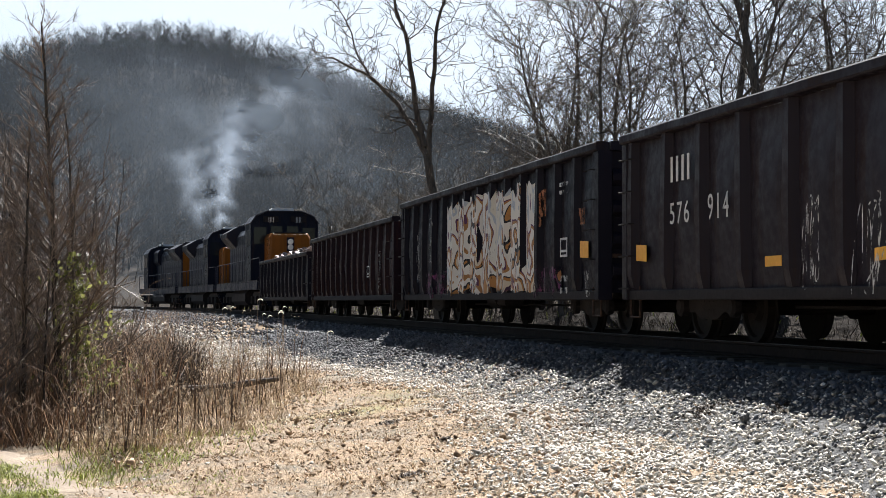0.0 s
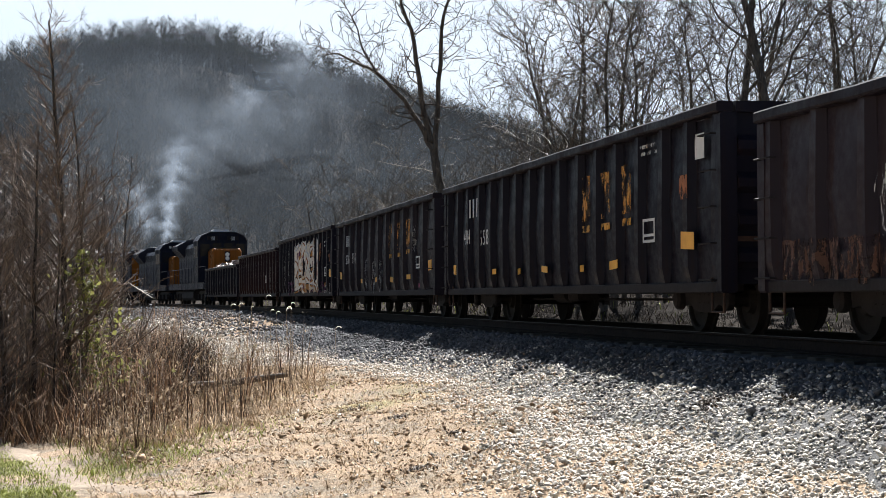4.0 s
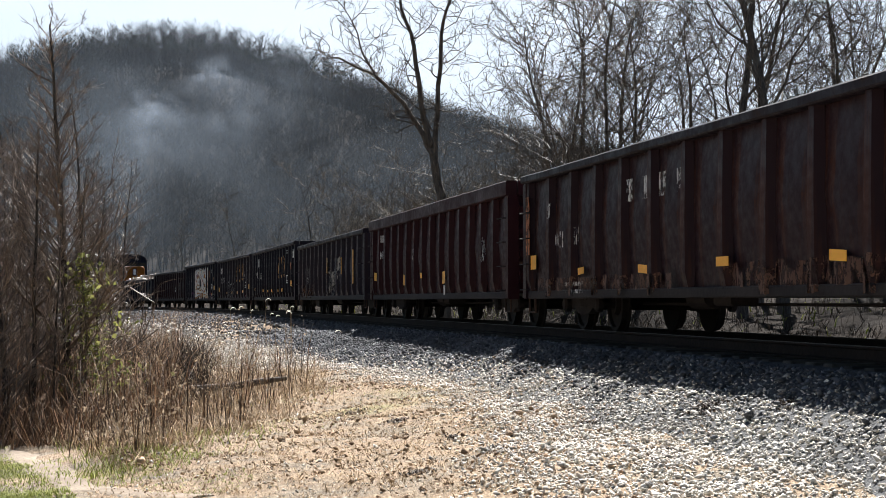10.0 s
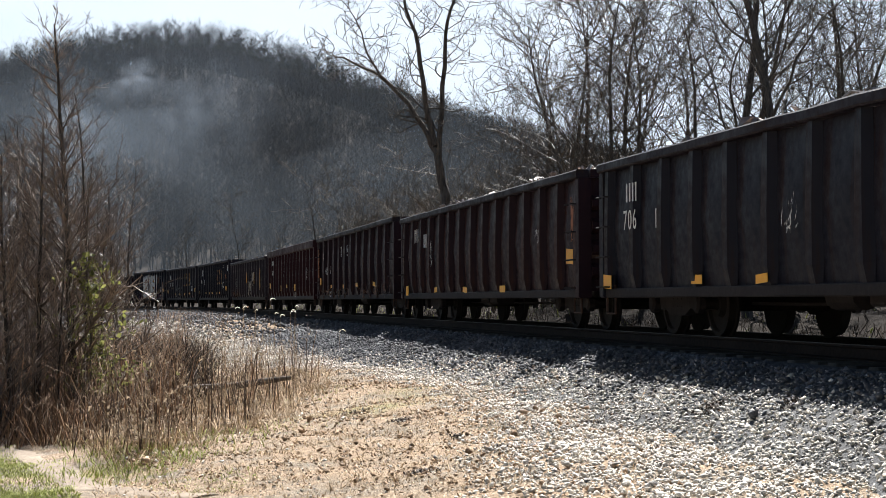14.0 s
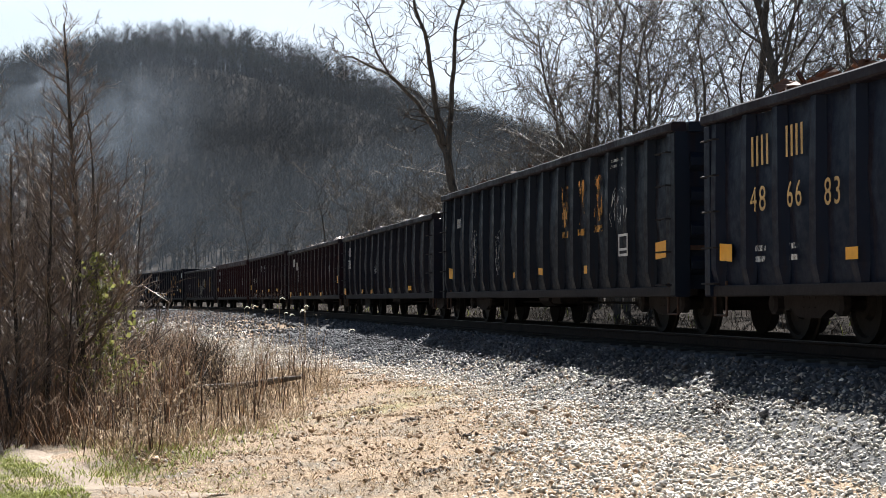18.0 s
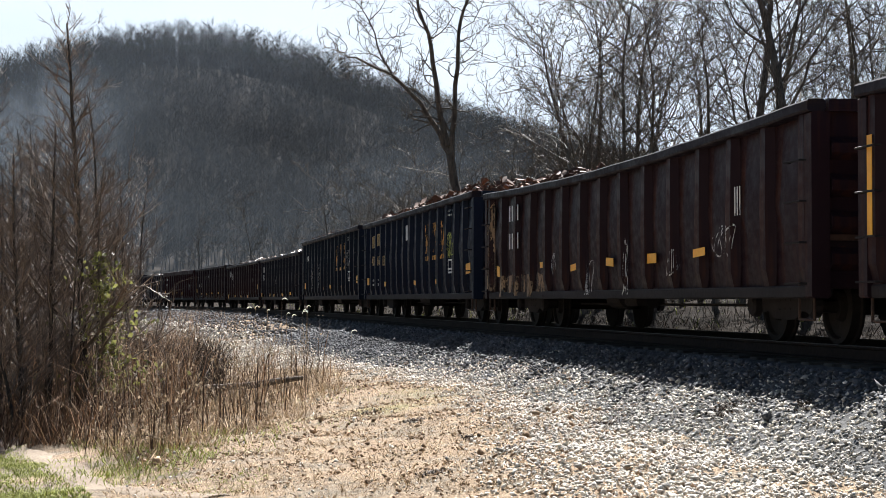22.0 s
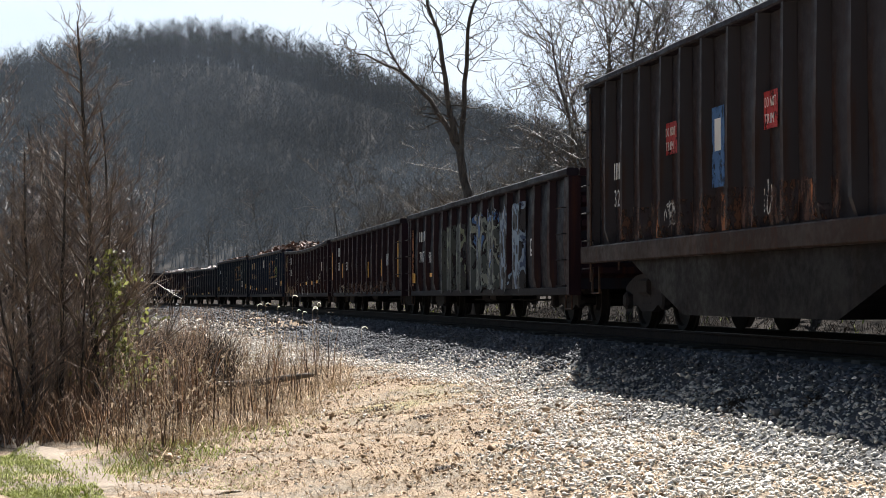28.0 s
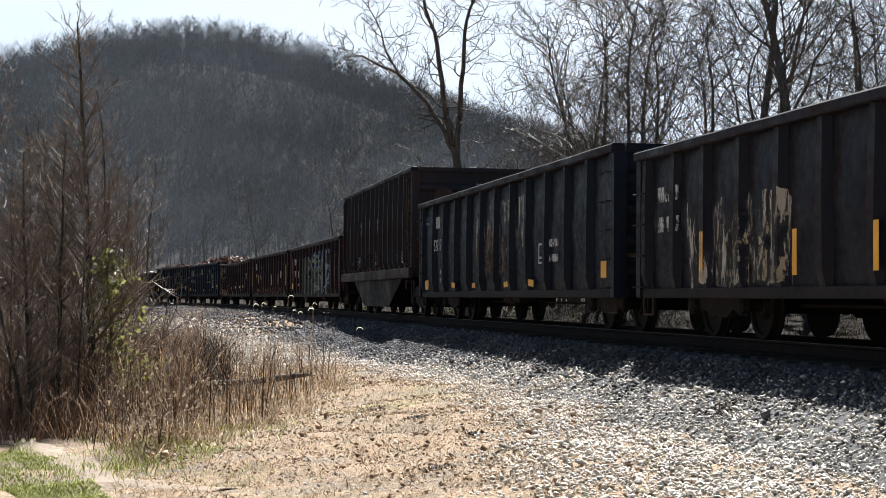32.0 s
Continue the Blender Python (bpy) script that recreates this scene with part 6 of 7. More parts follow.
def dirt_path(points, half, label):
    """A worn strip of bare dirt, slightly hollow at its edges, along points in x, y."""
    P_ = np.array(points)
    tt = np.linspace(0, len(P_) - 1, 90)
    cxp, cyp = np.interp(tt, np.arange(len(P_)), P_[:, 0]), np.interp(tt, np.arange(len(P_)), P_[:, 1])
    for _ in range(6):
        cxp[1:-1], cyp[1:-1] = (cxp[:-2] + 2 * cxp[1:-1] + cxp[2:]) / 4, (cyp[:-2] + 2 * cyp[1:-1] + cyp[2:]) / 4
    tx, ty = np.gradient(cxp), np.gradient(cyp)
    ln = np.hypot(tx, ty)
    wid = half + 0.06 * np.sin(tt * 5.0) + 0.04 * np.sin(tt * 11.0)
    cols = np.linspace(-1, 1, 9)
    ppx = cxp[:, None] - (ty / ln * wid)[:, None] * cols[None]
    ppy = cyp[:, None] + (tx / ln * wid)[:, None] * cols[None]
    ppz = ground_z(ppx.ravel(), ppy.ravel()).reshape(ppx.shape) + 0.015 * (1 - np.abs(cols[None])) + 0.006 - 0.03 * (np.abs(cols[None]) > 0.99)
    cell = (np.arange(89)[:, None] * 9 + np.arange(8)[None]).ravel()
    ob = bulk("dirt_path", np.stack([ppx.ravel(), ppy.ravel(), ppz.ravel()], 1), np.stack([cell, cell + 1, cell + 10, cell + 9], 1), M_PATH, smooth=True)
    return tagged(ob, label, "path", kind="structure")


dirt_path([(-5.7, 21.6), (-5.05, 20.2), (-4.6, 19.2), (-3.86, 17.4), (-3.34, 16.2), (-2.65, 15.2), (-2.0, 14.6)], 0.24, "trodden tan dirt footpath through the grass")
dirt_path([(-7.6, 20.5), (-6.4, 18.4), (-5.0, 16.2), (-4.1, 14.4), (-3.4, 12.6)], 0.4, "bare dirt track beside the green grass")

# a fallen log in the weeds
lgx, lgy = spot(-126.0, 26.5)
log = thing("fallen_log", "dark fallen log lying in the dry weeds", "log", pose(lgx, lgy, stand(lgx, lgy) + 0.26, 0, 0, 12))
sh = Shape()
sh.tube([(-0.85, 0, -0.05), (-0.4, 0.03, 0.0), (0.1, -0.02, 0.02), (0.6, 0.03, 0.09), (1.0, 0, 0.14)], [0.03, 0.05, 0.055, 0.05, 0.03], 9)
part("log_trunk", sh, M_BARK, log)
part("branch_stub", Shape().tube([(0.1, 0, 0.02), (0.15, -0.1, -0.35)], [0.05, 0.03], 6), M_BARK, log)
part("branch_stub", Shape().tube([(-0.6, 0, -0.02), (-0.7, 0.08, -0.36)], [0.05, 0.03], 6), M_BARK, log)

# foxtails whose bent heads catch the sun
M_SEED = leafy("foxtail_head", (0.8, 0.78, 0.7), (0.92, 0.9, 0.82), 0.6)
for b, d, top, turn, q in ((-117.6, 24, 0.40, 0, 1.0), (-113, 24.4, 0.42, 30, 0.8), (-97.5, 23.6, 0.52, 10, 1.0), (-92, 24, 0.30, -20, 0.9), (-88.5, 24.5, 0.36, 160, 1.0), (-86, 24.2, 0.34, 10, 1.1), (-84, 24.8, 0.42, 40, 0.9), (-58, 24, 0.08, 5, 1.2), (-107, 23.8, 0.38, 60, 0.7), (-95, 24.2, 0.33, -10, 0.7)):
    x, y = spot(b, d)
    z0 = stand(x, y)
    fox = thing("foxtail_grass", "dry foxtail stalk with a bent bright seed head", "grass", pose(x, y, z0, 0, 0, turn), "foxtails in the weeds")
    h = top - z0
    part("stalk", Shape().tube([(-0.1, 0, -0.05), (-0.08, 0, h * 0.5), (-0.07, 0, h - 0.05)], [0.003, 0.003, 0.002], 4), M_WEED, fox)
    arc = [(-0.07 + 0.036 * q * (1 - math.cos(a)), 0, h - 0.05 + 0.034 * q * math.sin(a)) for a in np.linspace(0, 2.9, 9)]
    part("seed_head", Shape().tube(arc, [0.002, 0.003, 0.0045, 0.005, 0.005, 0.0045, 0.004, 0.003, 0.002], 6), M_SEED, fox)

# ivy on the tall sapling: many small leaves
ivx, ivy_ = spot(-205.0, 23.9)
leaf = thing("ivy", "yellow-green ivy climbing the sapling trunk", "ivy", pose(ivx, ivy_, 0, 0, 0, 0))
n_ = 900
zz = stand(ivx, ivy_) + 0.45 + 1.9 * gen.rand(n_) ** 1.2
rr = 0.05 + 0.95 * gen.rand(n_) ** 1.3 * np.clip(1.3 - zz, 0.15, 1) * (0.6 + 0.5 * np.sin(zz * 9.0))
aa = gen.uniform(0, 6.28, n_)
c3 = np.stack([np.cos(aa) * rr + 0.16 * np.clip(0.8 - zz, 0, 1.2), np.sin(aa) * rr, zz], 1)
u3, w3 = gen.normal(0, 0.022, (n_, 3)), gen.normal(0, 0.018, (n_, 3))
v_ = np.stack([c3 - u3, c3 + w3, c3 + u3, c3 - w3], 1).reshape(-1, 3)
i_ = np.arange(n_)[:, None] * 4
ob = bulk("leaf_mass", v_, np.concatenate([i_ + np.array([[0, 1, 2]]), i_ + np.array([[0, 2, 3]])]), M_IVY, leaf)
ob["kind"] = "stuff"
part("vine", Shape().tube([(0.02, 0, stand(ivx, ivy_)), (0.05, 0.03, 0.0), (-0.02, 0.02, 1.0), (0.02, 0, 1.9)], 0.012, 5), M_BARK, leaf)

# the stones nearest the path's end of the bank, each a piece of its own
stone_rnd = random.Random(8)
stone_meshes = []
for k in range(6):
    sh = Shape()
    ico = [(0, 0, 1), (0.9, 0, 0.3), (0.28, 0.85, 0.35), (-0.72, 0.5, 0.25), (-0.72, -0.5, 0.4), (0.28, -0.85, 0.3), (0.5, 0.4, -0.6), (-0.4, 0.6, -0.6), (-0.5, -0.5, -0.6), (0.5, -0.5, -0.6)]
    pts = [tuple(c * stone_rnd.uniform(0.7, 1.2) * e for c, e in zip(p, (1.2, 0.85, 0.6))) for p in ico]
    sh.poly(pts, [(0, 1, 2), (0, 2, 3), (0, 3, 4), (0, 4, 5), (0, 5, 1), (1, 6, 2), (2, 6, 7), (2, 7, 3), (3, 7, 8), (3, 8, 4), (4, 8, 9), (4, 9, 5), (5, 9, 6), (5, 6, 1), (6, 9, 8), (6, 8, 7)])
    stone_meshes.append(sh.mesh("stone", M_STONE_ONE))
for i in range(290):
    s = stone_rnd.uniform(-11.5, -5.0)
    o = stone_rnd.uniform(1.5, float(gravel_edge(s)) + 0.1)
    x, y = line(s, o)
    z = max(float(ballast_z(np.array([s]), np.array([o]))[0]), stand(x, y))
    ob = part("stone", stone_meshes[i % 6], None, ballast, at=pose(float(x), float(y), z + 0.012, stone_rnd.uniform(-20, 20), stone_rnd.uniform(-20, 20), stone_rnd.uniform(0, 360)))
    q = stone_rnd.uniform(0.022, 0.042)
    ob.scale = (q, q, q)

# dark clumps of rotted leaves on the bank
M_ROT = leafy("rotted_leaf", (0.03, 0.022, 0.016), (0.1, 0.07, 0.05), 0.2)
rx_, ry_ = [], []
for x, y, r_, n in ((0.55, 16.1, 0.16, 160), (2.5, 16.6, 0.2, 200), (1.5, 18.2, 0.12, 80), (-0.5, 19.5, 0.15, 90), (0.1, 17.6, 0.1, 60), (1.9, 14.9, 0.14, 90), (-1.2, 22.5, 0.2, 90), (-0.2, 14.6, 0.12, 70), (3.0, 15.4, 0.12, 70), (0.9, 20.5, 0.14, 80)):
    a_, q_ = gen.uniform(0, 6.28, n), r_ * np.abs(gen.normal(0, 0.7, n))
    rx_.append(x + np.cos(a_) * q_)
    ry_.append(y + np.sin(a_) * q_ * 1.5)
rx_, ry_ = np.concatenate(rx_), np.concatenate(ry_)
o_, s_ = off_line(rx_, ry_)
blades(rx_, ry_, gen.uniform(0.02, 0.06, len(rx_)), gen.uniform(0.8, 1.6, len(rx_)), gen.uniform(0.006, 0.016, len(rx_)), M_ROT, "leaf_clumps", "dark clumps of rotted leaves and twigs", "leaves", z=np.maximum(ground_z(rx_, ry_), ballast_z(s_, o_)) + 0.005)


# ---------------------------------------------------------------- locomotives
L_BLUE = car_paint("locomotive_blue", (0.01, 0.017, 0.032), wear=0.1, rough=0.4, streak=0.3)
L_GREY = car_paint("locomotive_grey", (0.04, 0.05, 0.068), wear=0.15, rough=0.4, streak=0.4)
L_YELLOW = car_paint("locomotive_yellow", (0.3, 0.115, 0.014), wear=0.1, rough=0.4, streak=0.3)
L_ROOF = car_paint("locomotive_roof", (0.03, 0.035, 0.045), wear=0.2, rough=0.35, streak=0.3)
M_WHITEPAINT = speckled("white_paint", (0.6, 0.6, 0.58), (0.78, 0.78, 0.76), 6.0, 0.5, 0.5, 0.1, 0.002)


def glass_material():
    m, n, l, b = material("window_glass", 0.08)
    b.inputs["Base Color"].default_value = (0.012, 0.014, 0.016, 1)
    return m


def lamp_material():
    m, n, l, b = material("headlight_lens", 0.15)
    b.inputs["Base Color"].default_value = (0.85, 0.82, 0.75, 1)
    return m


M_GLASS, M_LENS = glass_material(), lamp_material()


def three_axle_truck(loco, x):
    t = part("truck", Shape().box(-1.9, 1.9, -0.9, 0.9, 0.62, 0.86, 0.05), M_GREASE, loco, "black three-axle truck", pose(x, 0, 0))
    for k in (-1, 1):
        half = [(-2.15, 0.5), (-1.85, 0.42), (-1.5, 0.36), (-1.1, 0.36), (-0.7, 0.44), (-0.35, 0.34), (0.35, 0.34), (0.7, 0.44), (1.1, 0.36), (1.5, 0.36), (1.85, 0.42), (2.15, 0.5), (2.15, 0.78), (1.5, 0.9), (-1.5, 0.9), (-2.15, 0.78)]
        part("side_frame", Shape().plate(half, k * 1.06 - 0.07, k * 1.06 + 0.07), M_GREASE, t)
        for dx in (-1.7, 0.0, 1.7):
            part("journal_box", Shape().box(dx - 0.17, dx + 0.17, k * 1.17 - 0.09, k * 1.17 + 0.09, 0.36, 0.7, 0.03), M_GREASE, t)
    for dx in (-1.7, 0.0, 1.7):
        WHEELS.append(part("wheelset", WHEELSET, None, t, at=pose(dx, 0, 0.42, 0, 0, 0)))
    return t


def locomotive(label, number, yellow_end):
    """A six-axle hood locomotive with its cab at +x. yellow_end: the long hood's end sheet is yellow."""
    loco = thing("locomotive", label, "locomotive", group="locomotives")
    part("frame", Shape().box(-10.2, 10.2, -1.45, 1.45, 1.02, 1.32, 0.03), L_GREY, loco, "grey frame and walkway")
    part("walkway", Shape().box(-9.6, 9.6, -1.52, 1.52, 1.33, 1.39), L_ROOF, loco)
    for k in (-1, 1):
        part("side_sill", Shape().box(-9.6, 9.6, k * 1.5 - 0.03, k * 1.5 + 0.03, 0.98, 1.32), L_GREY, loco)
    hood = [(-0.88, 1.4), (0.88, 1.4), (0.9, 3.75), (0.7, 4.05), (-0.7, 4.05), (-0.9, 3.75)]
    part("long_hood", Shape().sweep([[(x, y, z) for y, z in hood] for x in (-8.6, 4.6)]), L_BLUE, loco, "dark blue long hood")
    part("hood_end", Shape().sweep([[(x, y * 0.97, z) for y, z in hood] for x in (-8.64, -8.6)]), L_YELLOW if yellow_end else L_BLUE, loco)
    for i in range(12):
        for k in (-1, 1):
            part("hood_door", shared("hood_door", lambda: Shape().box(-0.44, 0.44, -0.015, 0.015, 0, 1.75, 0.008).mesh("hood_door", L_GREY)), None, loco, at=pose(-7.6 + i * 0.98, k * 0.9, 1.55))
    flare = [(-0.9, 3.2), (-1.4, 3.75), (-1.4, 4.0), (-0.8, 4.35), (0.8, 4.35), (1.4, 4.0), (1.4, 3.75), (0.9, 3.2)]
    part("radiator", Shape().sweep([[(x, y, z) for y, z in flare] for x in (-8.4, -5.2)]), L_ROOF, loco, "flared radiator housing")
    part("blower_housing", Shape().box(2.0, 4.4, -1.15, 1.15, 3.1, 4.2, 0.2), L_BLUE, loco)
    part("equipment_box", Shape().box(-0.6, 1.7, -0.8, 0.8, 4.05, 4.3, 0.1), L_ROOF, loco)
    for x in (-7.7, -6.8, -5.9, 0.0, 1.0):
        part("roof_fan", Shape().lathe([(0, 0.45), (0.14, 0.45), (0.16, 0.38)], "z", 16, (x, 0, 4.36 if x < -2 else 4.3)), L_ROOF, loco)
    part("exhaust_stack", Shape().box(-2.4, -1.7, -0.25, 0.25, 4.05, 4.55, 0.05), M_GREASE, loco)
    # cab
    cab = [(-1.52, 1.4), (1.52, 1.4), (1.52, 3.95), (1.3, 4.28), (0.75, 4.5), (-0.75, 4.5), (-1.3, 4.28), (-1.52, 3.95)]
    body_ = part("cab", Shape().sweep([[(x, y, z) for y, z in cab] for x in (4.6, 7.0)]), L_BLUE, loco, "dark blue cab")
    part("cab_roof", Shape().sweep([[(x, y, z) for y, z in [(-1.56, 3.98), (-1.32, 4.33), (-0.77, 4.55), (0.77, 4.55), (1.32, 4.33), (1.56, 3.98), (1.5, 3.96), (1.28, 4.29), (0.75, 4.51), (-0.75, 4.51), (-1.28, 4.29), (-1.5, 3.96)]] for x in (4.5, 7.12)]), L_ROOF, loco, "grey cab roof")
    for k in (-1, 1):
        for x in (5.1, 6.0):
            part("side_window", Shape().box(x, x + 0.75, k * 1.525 - 0.012, k * 1.525 + 0.012, 2.95, 3.7), M_GLASS, loco)
        part("windshield", Shape().box(7.0, 7.02, k * 1.1 - 0.28, k * 1.1 + 0.28, 3.05, 3.8), M_GLASS, loco)
        part("center_window", Shape().box(7.0, 7.02, k * 0.36 - 0.26, k * 0.36 + 0.26, 3.5, 3.85), M_GLASS, loco)
        board = part("number_board", Shape().box(7.0, 7.1, k * 0.62 - 0.34, k * 0.62 + 0.34, 4.05, 4.3), M_GREASE, loco)
        cu = bpy.data.curves.new("number", "FONT")
        cu.body, cu.size, cu.align_x, cu.extrude = number, 0.26, "CENTER", 0.002
        tmp = new("tmp", cu)
        me = bpy.data.meshes.new_from_object(tmp.evaluated_get(bpy.context.evaluated_depsgraph_get()))
        bpy.data.objects.remove(tmp)
        bpy.data.curves.remove(cu)
        me.materials.clear()
        me.materials.append(M_WHITEPAINT)
        me.transform(Matrix.Translation((7.105, k * 0.62, 4.08)) @ Matrix(((0, 0, 1, 0), (1, 0, 0, 0), (0, 1, 0, 0), (0, 0, 0, 1))))
        part("number", me, None, board)
    nose = [(-0.9, 1.4), (0.9, 1.4), (0.9, 3.3), (0.78, 3.48), (-0.78, 3.48), (-0.9, 3.3)]
    part("nose", Shape().sweep([[(7.0, y, z) for y, z in nose], [(8.9, y, z) for y, z in nose], [(9.05, y * 0.93, 1.4 + (z - 1.4) * 0.97) for y, z in nose]]), L_YELLOW, loco, "yellow short hood")
    part("nose_ledge", Shape().box(7.05, 8.95, -0.7, 0.7, 3.485, 3.51), L_ROOF, loco)
    for dz in (0.0, 0.24):
        part("headlight", Shape().lathe([(9.04, 0.12), (9.08, 0.13), (9.1, 0.1)], "x", 14, (0, 0, 2.85 + dz)), M_LENS, loco)
    part("light_housing", Shape().box(8.98, 9.06, -0.17, 0.17, 2.66, 3.28, 0.02), L_BLUE, loco)
    part("air_conditioner", Shape().box(5.3, 6.4, -0.5, 0.5, 4.55, 4.72, 0.05), M_WHITEPAINT, loco)
    part("horn", Shape().lathe([(0, 0.03), (0.3, 0.05), (0.36, 0.09)], "x", 8, (4.9, 0.4, 4.68)), L_ROOF, loco)
    # tank, trucks, ends
    part("fuel_tank", Shape().box(-3.2, 3.2, -1.35, 1.35, 0.28, 1.0, 0.18), M_GREASE, loco, "black fuel tank")
    part("air_reservoir", Shape().lathe([(-3.0, 0.0), (-2.95, 0.2), (2.6, 0.2), (2.65, 0.0)], "x", 12, (0, 1.2, 0.86)), L_GREY, loco)
    for x in (-6.6, 6.6):
        three_axle_truck(loco, x)
    for k in (-1, 1):
        part("coupler", COUPLER, None, loco, at=pose(k * 10.1, 0, 0, 0, 0, 0 if k > 0 else 180))
        part("pilot", Shape().sweep([[(k * 10.0, -1.4, 0.9), (k * 10.0, 1.4, 0.9), (k * 10.12, 1.1, 0.25), (k * 10.12, -1.1, 0.25)], [(k * 10.1, -1.4, 0.9), (k * 10.1, 1.4, 0.9), (k * 10.22, 1.1, 0.25), (k * 10.22, -1.1, 0.25)]]), L_BLUE, loco)
        for q in (-1, 1):
            for j in range(4):
                part("step", Shape().box(k * 9.95 - 0.25, k * 9.95 + 0.25, q * 1.35 - 0.13, q * 1.35 + 0.13, 0.3 + 0.27 * j, 0.33 + 0.27 * j), M_STEEL, loco)
            part("corner_post", Shape().tube([(k * 10.1, q * 1.48, 1.0), (k * 10.1, q * 1.48, 2.35)], 0.022, 6), L_GREY, loco)
    for q in (-1, 1):
        part("handrail", Shape().tube([(-9.6, q * 1.48, 2.35), (4.4, q * 1.48, 2.35)], 0.02, 6), L_GREY, loco)
        part("handrail", Shape().tube([(7.1, q * 1.48, 2.35), (9.8, q * 1.48, 2.35)], 0.02, 6), L_GREY, loco)
        for x in np.arange(-9.5, 4.5, 1.6):
            part("stanchion", shared("stanchion", lambda: Shape().tube([(0, 0, 1.35), (0, 0, 2.35)], 0.018, 5).mesh("stanchion", L_GREY)), None, loco, at=pose(float(x), q * 1.48, 0))
    return loco


LOCO_SPAN = 20.98
BACKWARDS = []
for j, (label, number, ahead, yellow_end) in enumerate([("blue-grey diesel locomotive with a yellow nose facing back", "4175", False, False), ("blue-grey diesel locomotive, its white roof box shining", "8116", False, False), ("leading blue-grey diesel locomotive with a yellow hood end", "8044", True, True)]):
    if j != 1:
        number = "||||"
    loco = locomotive(label, number, yellow_end)
    if not ahead:
        BACKWARDS.append(loco)
    TRAIN.append((loco, 52.73 + LOCO_SPAN * (j + 0.5), 6.6 * (1 if ahead else -1)))


# ---------------------------------------------------------------- exhaust smoke and hill haze: lumpy thin veils that drift apart
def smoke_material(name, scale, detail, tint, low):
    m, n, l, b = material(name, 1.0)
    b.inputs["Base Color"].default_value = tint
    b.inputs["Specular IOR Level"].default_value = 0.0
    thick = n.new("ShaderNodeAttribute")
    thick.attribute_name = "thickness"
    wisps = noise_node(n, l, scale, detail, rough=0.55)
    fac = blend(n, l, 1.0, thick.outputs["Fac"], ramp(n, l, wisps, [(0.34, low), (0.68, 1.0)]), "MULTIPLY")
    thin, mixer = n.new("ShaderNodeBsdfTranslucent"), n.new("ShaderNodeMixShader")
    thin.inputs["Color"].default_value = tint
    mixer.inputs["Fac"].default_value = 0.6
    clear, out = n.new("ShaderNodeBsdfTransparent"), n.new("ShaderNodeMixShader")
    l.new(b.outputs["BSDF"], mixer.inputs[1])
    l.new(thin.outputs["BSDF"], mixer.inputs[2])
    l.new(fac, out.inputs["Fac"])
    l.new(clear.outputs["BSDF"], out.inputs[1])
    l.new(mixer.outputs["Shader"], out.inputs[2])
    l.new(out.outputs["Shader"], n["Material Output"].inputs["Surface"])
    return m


M_SMOKE, M_HAZE = smoke_material("exhaust_smoke", 0.3, 5.0, (0.47, 0.55, 0.66, 1), 0.0), smoke_material("smoke_and_hill_haze", 0.03, 1.5, (0.43, 0.52, 0.63, 1), 0.55)


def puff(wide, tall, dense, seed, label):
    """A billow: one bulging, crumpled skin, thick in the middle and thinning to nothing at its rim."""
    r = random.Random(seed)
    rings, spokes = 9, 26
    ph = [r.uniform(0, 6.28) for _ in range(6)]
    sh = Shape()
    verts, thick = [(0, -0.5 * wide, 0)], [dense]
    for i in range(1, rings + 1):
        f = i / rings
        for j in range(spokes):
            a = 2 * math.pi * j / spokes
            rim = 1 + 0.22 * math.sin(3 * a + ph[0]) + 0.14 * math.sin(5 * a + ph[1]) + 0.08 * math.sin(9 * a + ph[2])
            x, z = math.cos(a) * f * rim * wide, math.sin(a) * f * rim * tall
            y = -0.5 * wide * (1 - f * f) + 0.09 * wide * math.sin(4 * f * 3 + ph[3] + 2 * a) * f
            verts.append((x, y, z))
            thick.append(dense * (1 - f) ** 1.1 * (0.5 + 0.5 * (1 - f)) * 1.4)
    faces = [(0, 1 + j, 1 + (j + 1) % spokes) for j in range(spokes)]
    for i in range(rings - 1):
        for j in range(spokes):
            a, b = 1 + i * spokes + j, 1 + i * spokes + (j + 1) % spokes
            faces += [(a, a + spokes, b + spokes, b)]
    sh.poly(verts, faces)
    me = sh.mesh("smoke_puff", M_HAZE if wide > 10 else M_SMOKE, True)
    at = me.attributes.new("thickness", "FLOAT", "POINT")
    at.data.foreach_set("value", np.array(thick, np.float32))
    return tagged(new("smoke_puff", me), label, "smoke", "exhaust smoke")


SMOKE = []
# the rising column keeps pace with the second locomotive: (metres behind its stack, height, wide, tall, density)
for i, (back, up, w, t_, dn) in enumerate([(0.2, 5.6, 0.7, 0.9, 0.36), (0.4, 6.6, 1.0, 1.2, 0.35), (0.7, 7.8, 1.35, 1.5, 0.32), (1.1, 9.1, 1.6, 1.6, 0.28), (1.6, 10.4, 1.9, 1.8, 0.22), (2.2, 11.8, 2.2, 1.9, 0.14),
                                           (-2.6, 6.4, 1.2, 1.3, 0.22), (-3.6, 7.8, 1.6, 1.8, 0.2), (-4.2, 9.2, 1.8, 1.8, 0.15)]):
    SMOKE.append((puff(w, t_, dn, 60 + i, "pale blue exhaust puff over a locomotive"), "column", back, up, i))
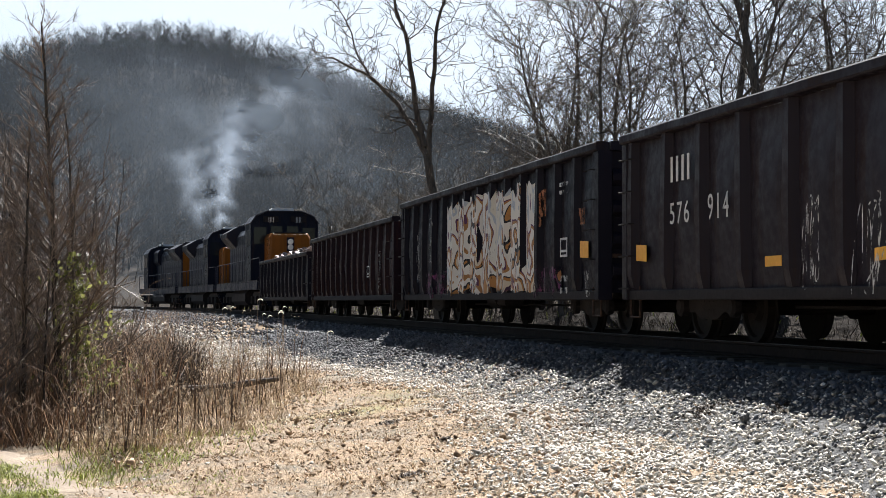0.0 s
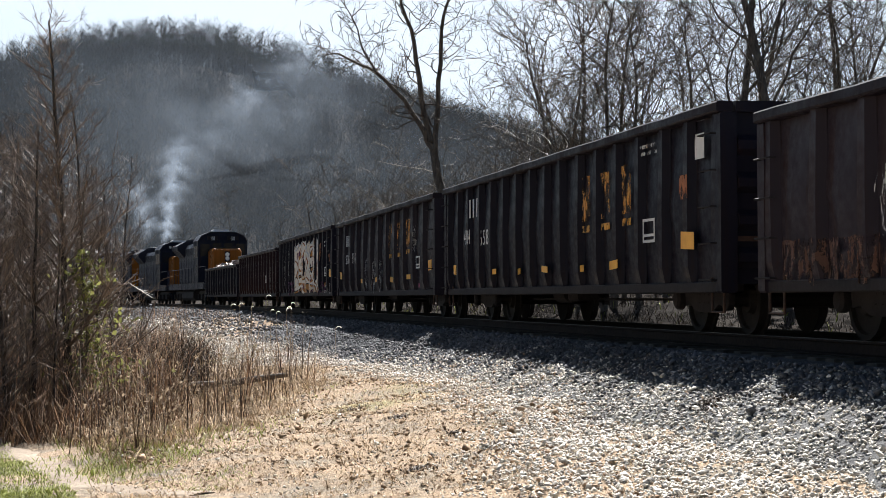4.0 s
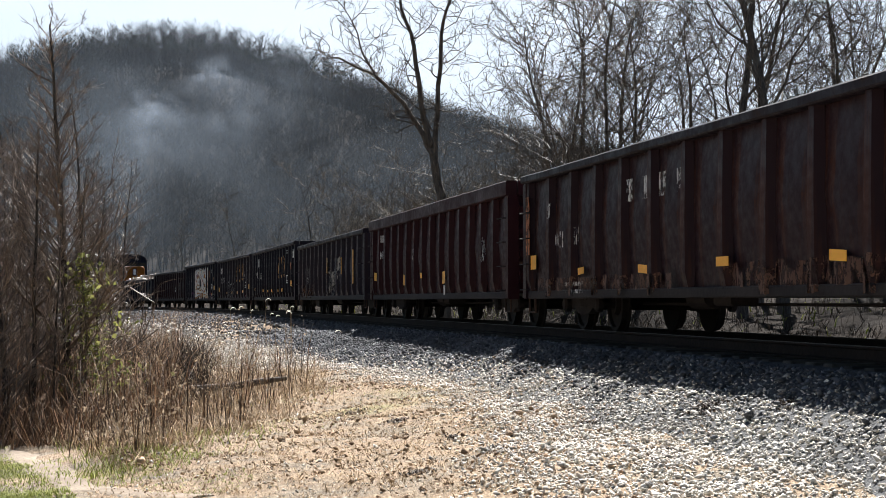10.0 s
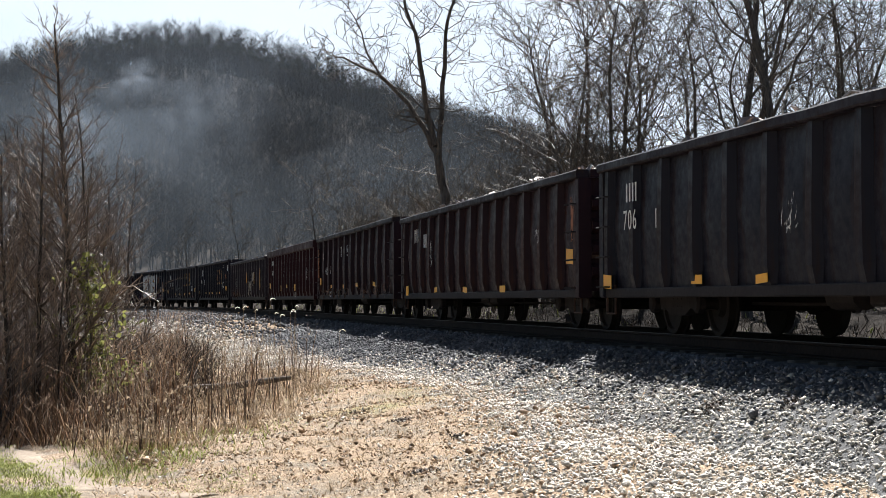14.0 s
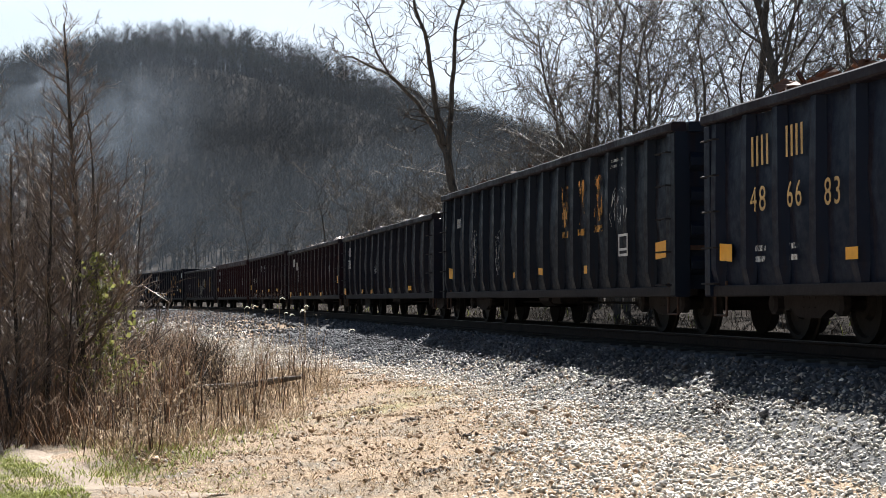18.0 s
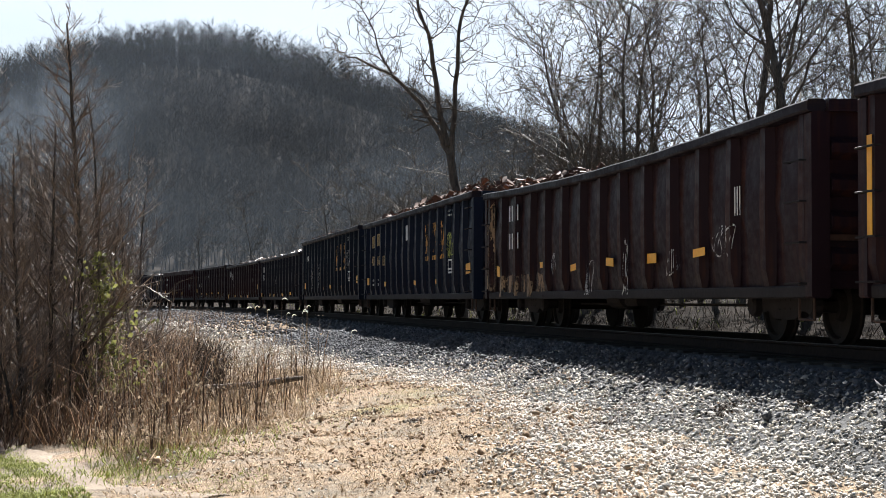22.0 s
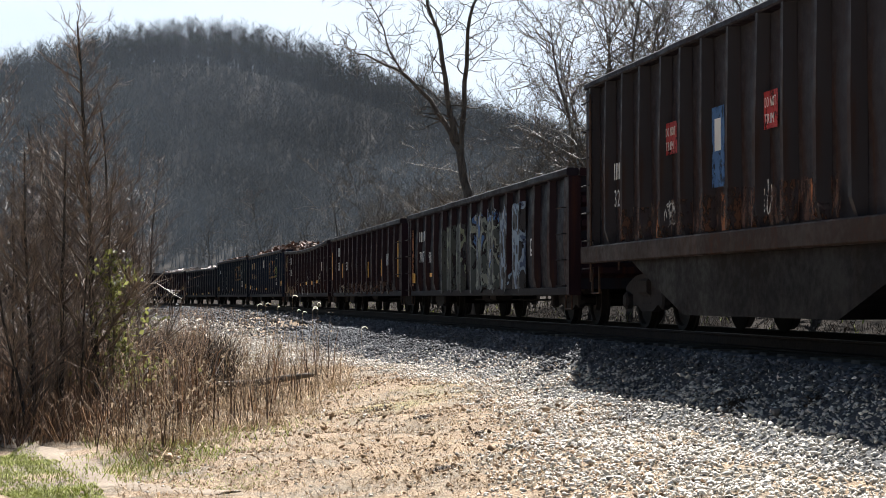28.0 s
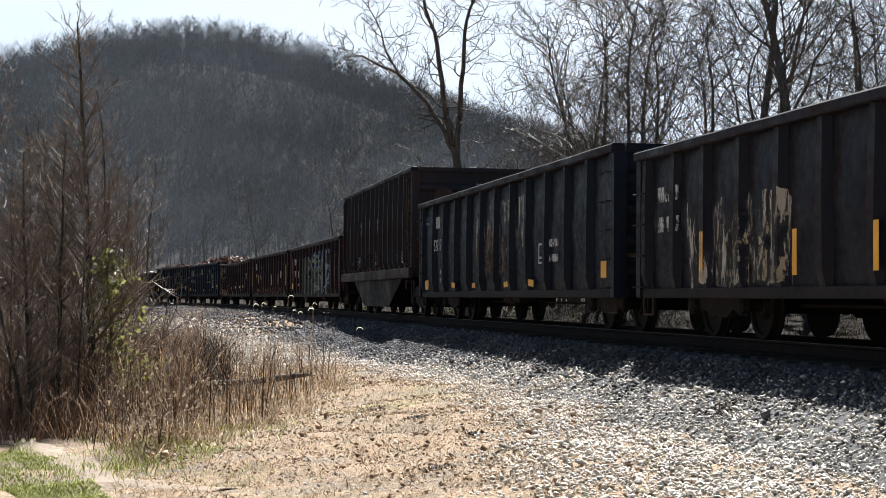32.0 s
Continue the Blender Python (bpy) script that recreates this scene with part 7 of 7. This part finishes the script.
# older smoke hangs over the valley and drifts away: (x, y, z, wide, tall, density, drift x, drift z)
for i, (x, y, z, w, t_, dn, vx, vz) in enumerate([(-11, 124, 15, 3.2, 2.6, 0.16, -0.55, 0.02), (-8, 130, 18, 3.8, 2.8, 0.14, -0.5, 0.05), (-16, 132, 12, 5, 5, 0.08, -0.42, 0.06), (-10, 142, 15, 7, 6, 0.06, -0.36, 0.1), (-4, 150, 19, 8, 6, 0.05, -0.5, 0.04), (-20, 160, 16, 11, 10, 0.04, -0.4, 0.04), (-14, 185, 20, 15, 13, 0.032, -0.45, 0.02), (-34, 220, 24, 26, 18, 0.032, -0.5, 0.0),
                                                   # the two widest veils are added as haze in the air before the hill
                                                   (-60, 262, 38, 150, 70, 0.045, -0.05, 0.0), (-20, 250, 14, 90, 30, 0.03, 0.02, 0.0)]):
    SMOKE.append((puff(w, t_, dn, 80 + i, "thin blue veil of exhaust smoke and added hillside haze"), "drift", (x, y, z), (vx, 0, vz), i))


def drift_rows(kind, a, b, i):
    rows = []
    for t in np.linspace(0, 32, 17):
        t = float(t)
        if kind == "column":
            s = 84.5 + SPEED * t - a
            x, y = line(s, -HALF_WIDTH)
            rows.append((t, pose(float(x) + 0.35 * a, float(y), b + 0.25 * math.sin(0.9 * t + i), 0, 6 * math.sin(0.5 * t + i), 4 * math.sin(0.4 * t + i))))
        else:
            rows.append((t, pose(a[0] + b[0] * t * (2.2 if i > 7 else 1.0 + 0.11 * t), a[1] + (1.2 if i < 8 else 0.0) * t, a[2] + b[2] * t * 1.6, 0, 5 * math.sin(0.2 * t + i), 3 * math.sin(0.15 * t + i))))
    return rows


def motions():
    for car, mid, half in TRAIN:
        run(car, mid, half)
    for puff_, kind, a, b, i in SMOKE:
        walk(puff_, drift_rows(kind, a, b, i))

    # wheels turn as fast as the train runs; wheelsets at the same place of a truck share one action
    made = {}
    for ob in WHEELS:
        spot_ = tuple(round(c, 3) for c in ob.matrix_basis.translation) + (ob.parent.parent in BACKWARDS,)
        if spot_ not in made:
            turn = SPEED / 0.42 * (-1 if spot_[3] else 1)
            rows = []
            for k in range(481):
                t = 32.0 * k / 480
                rows.append((t, Matrix.Translation(spot_[:3]) @ Matrix.Rotation(turn * t, 4, "Y")))
            walk(ob, rows)
            made[spot_] = ob
        else:
            src = made[spot_].animation_data
            ob.rotation_mode = "QUATERNION"
            ob.animation_data_create()
            ob.animation_data.action = src.action
            ob.animation_data.action_slot = src.action_slot


motions()
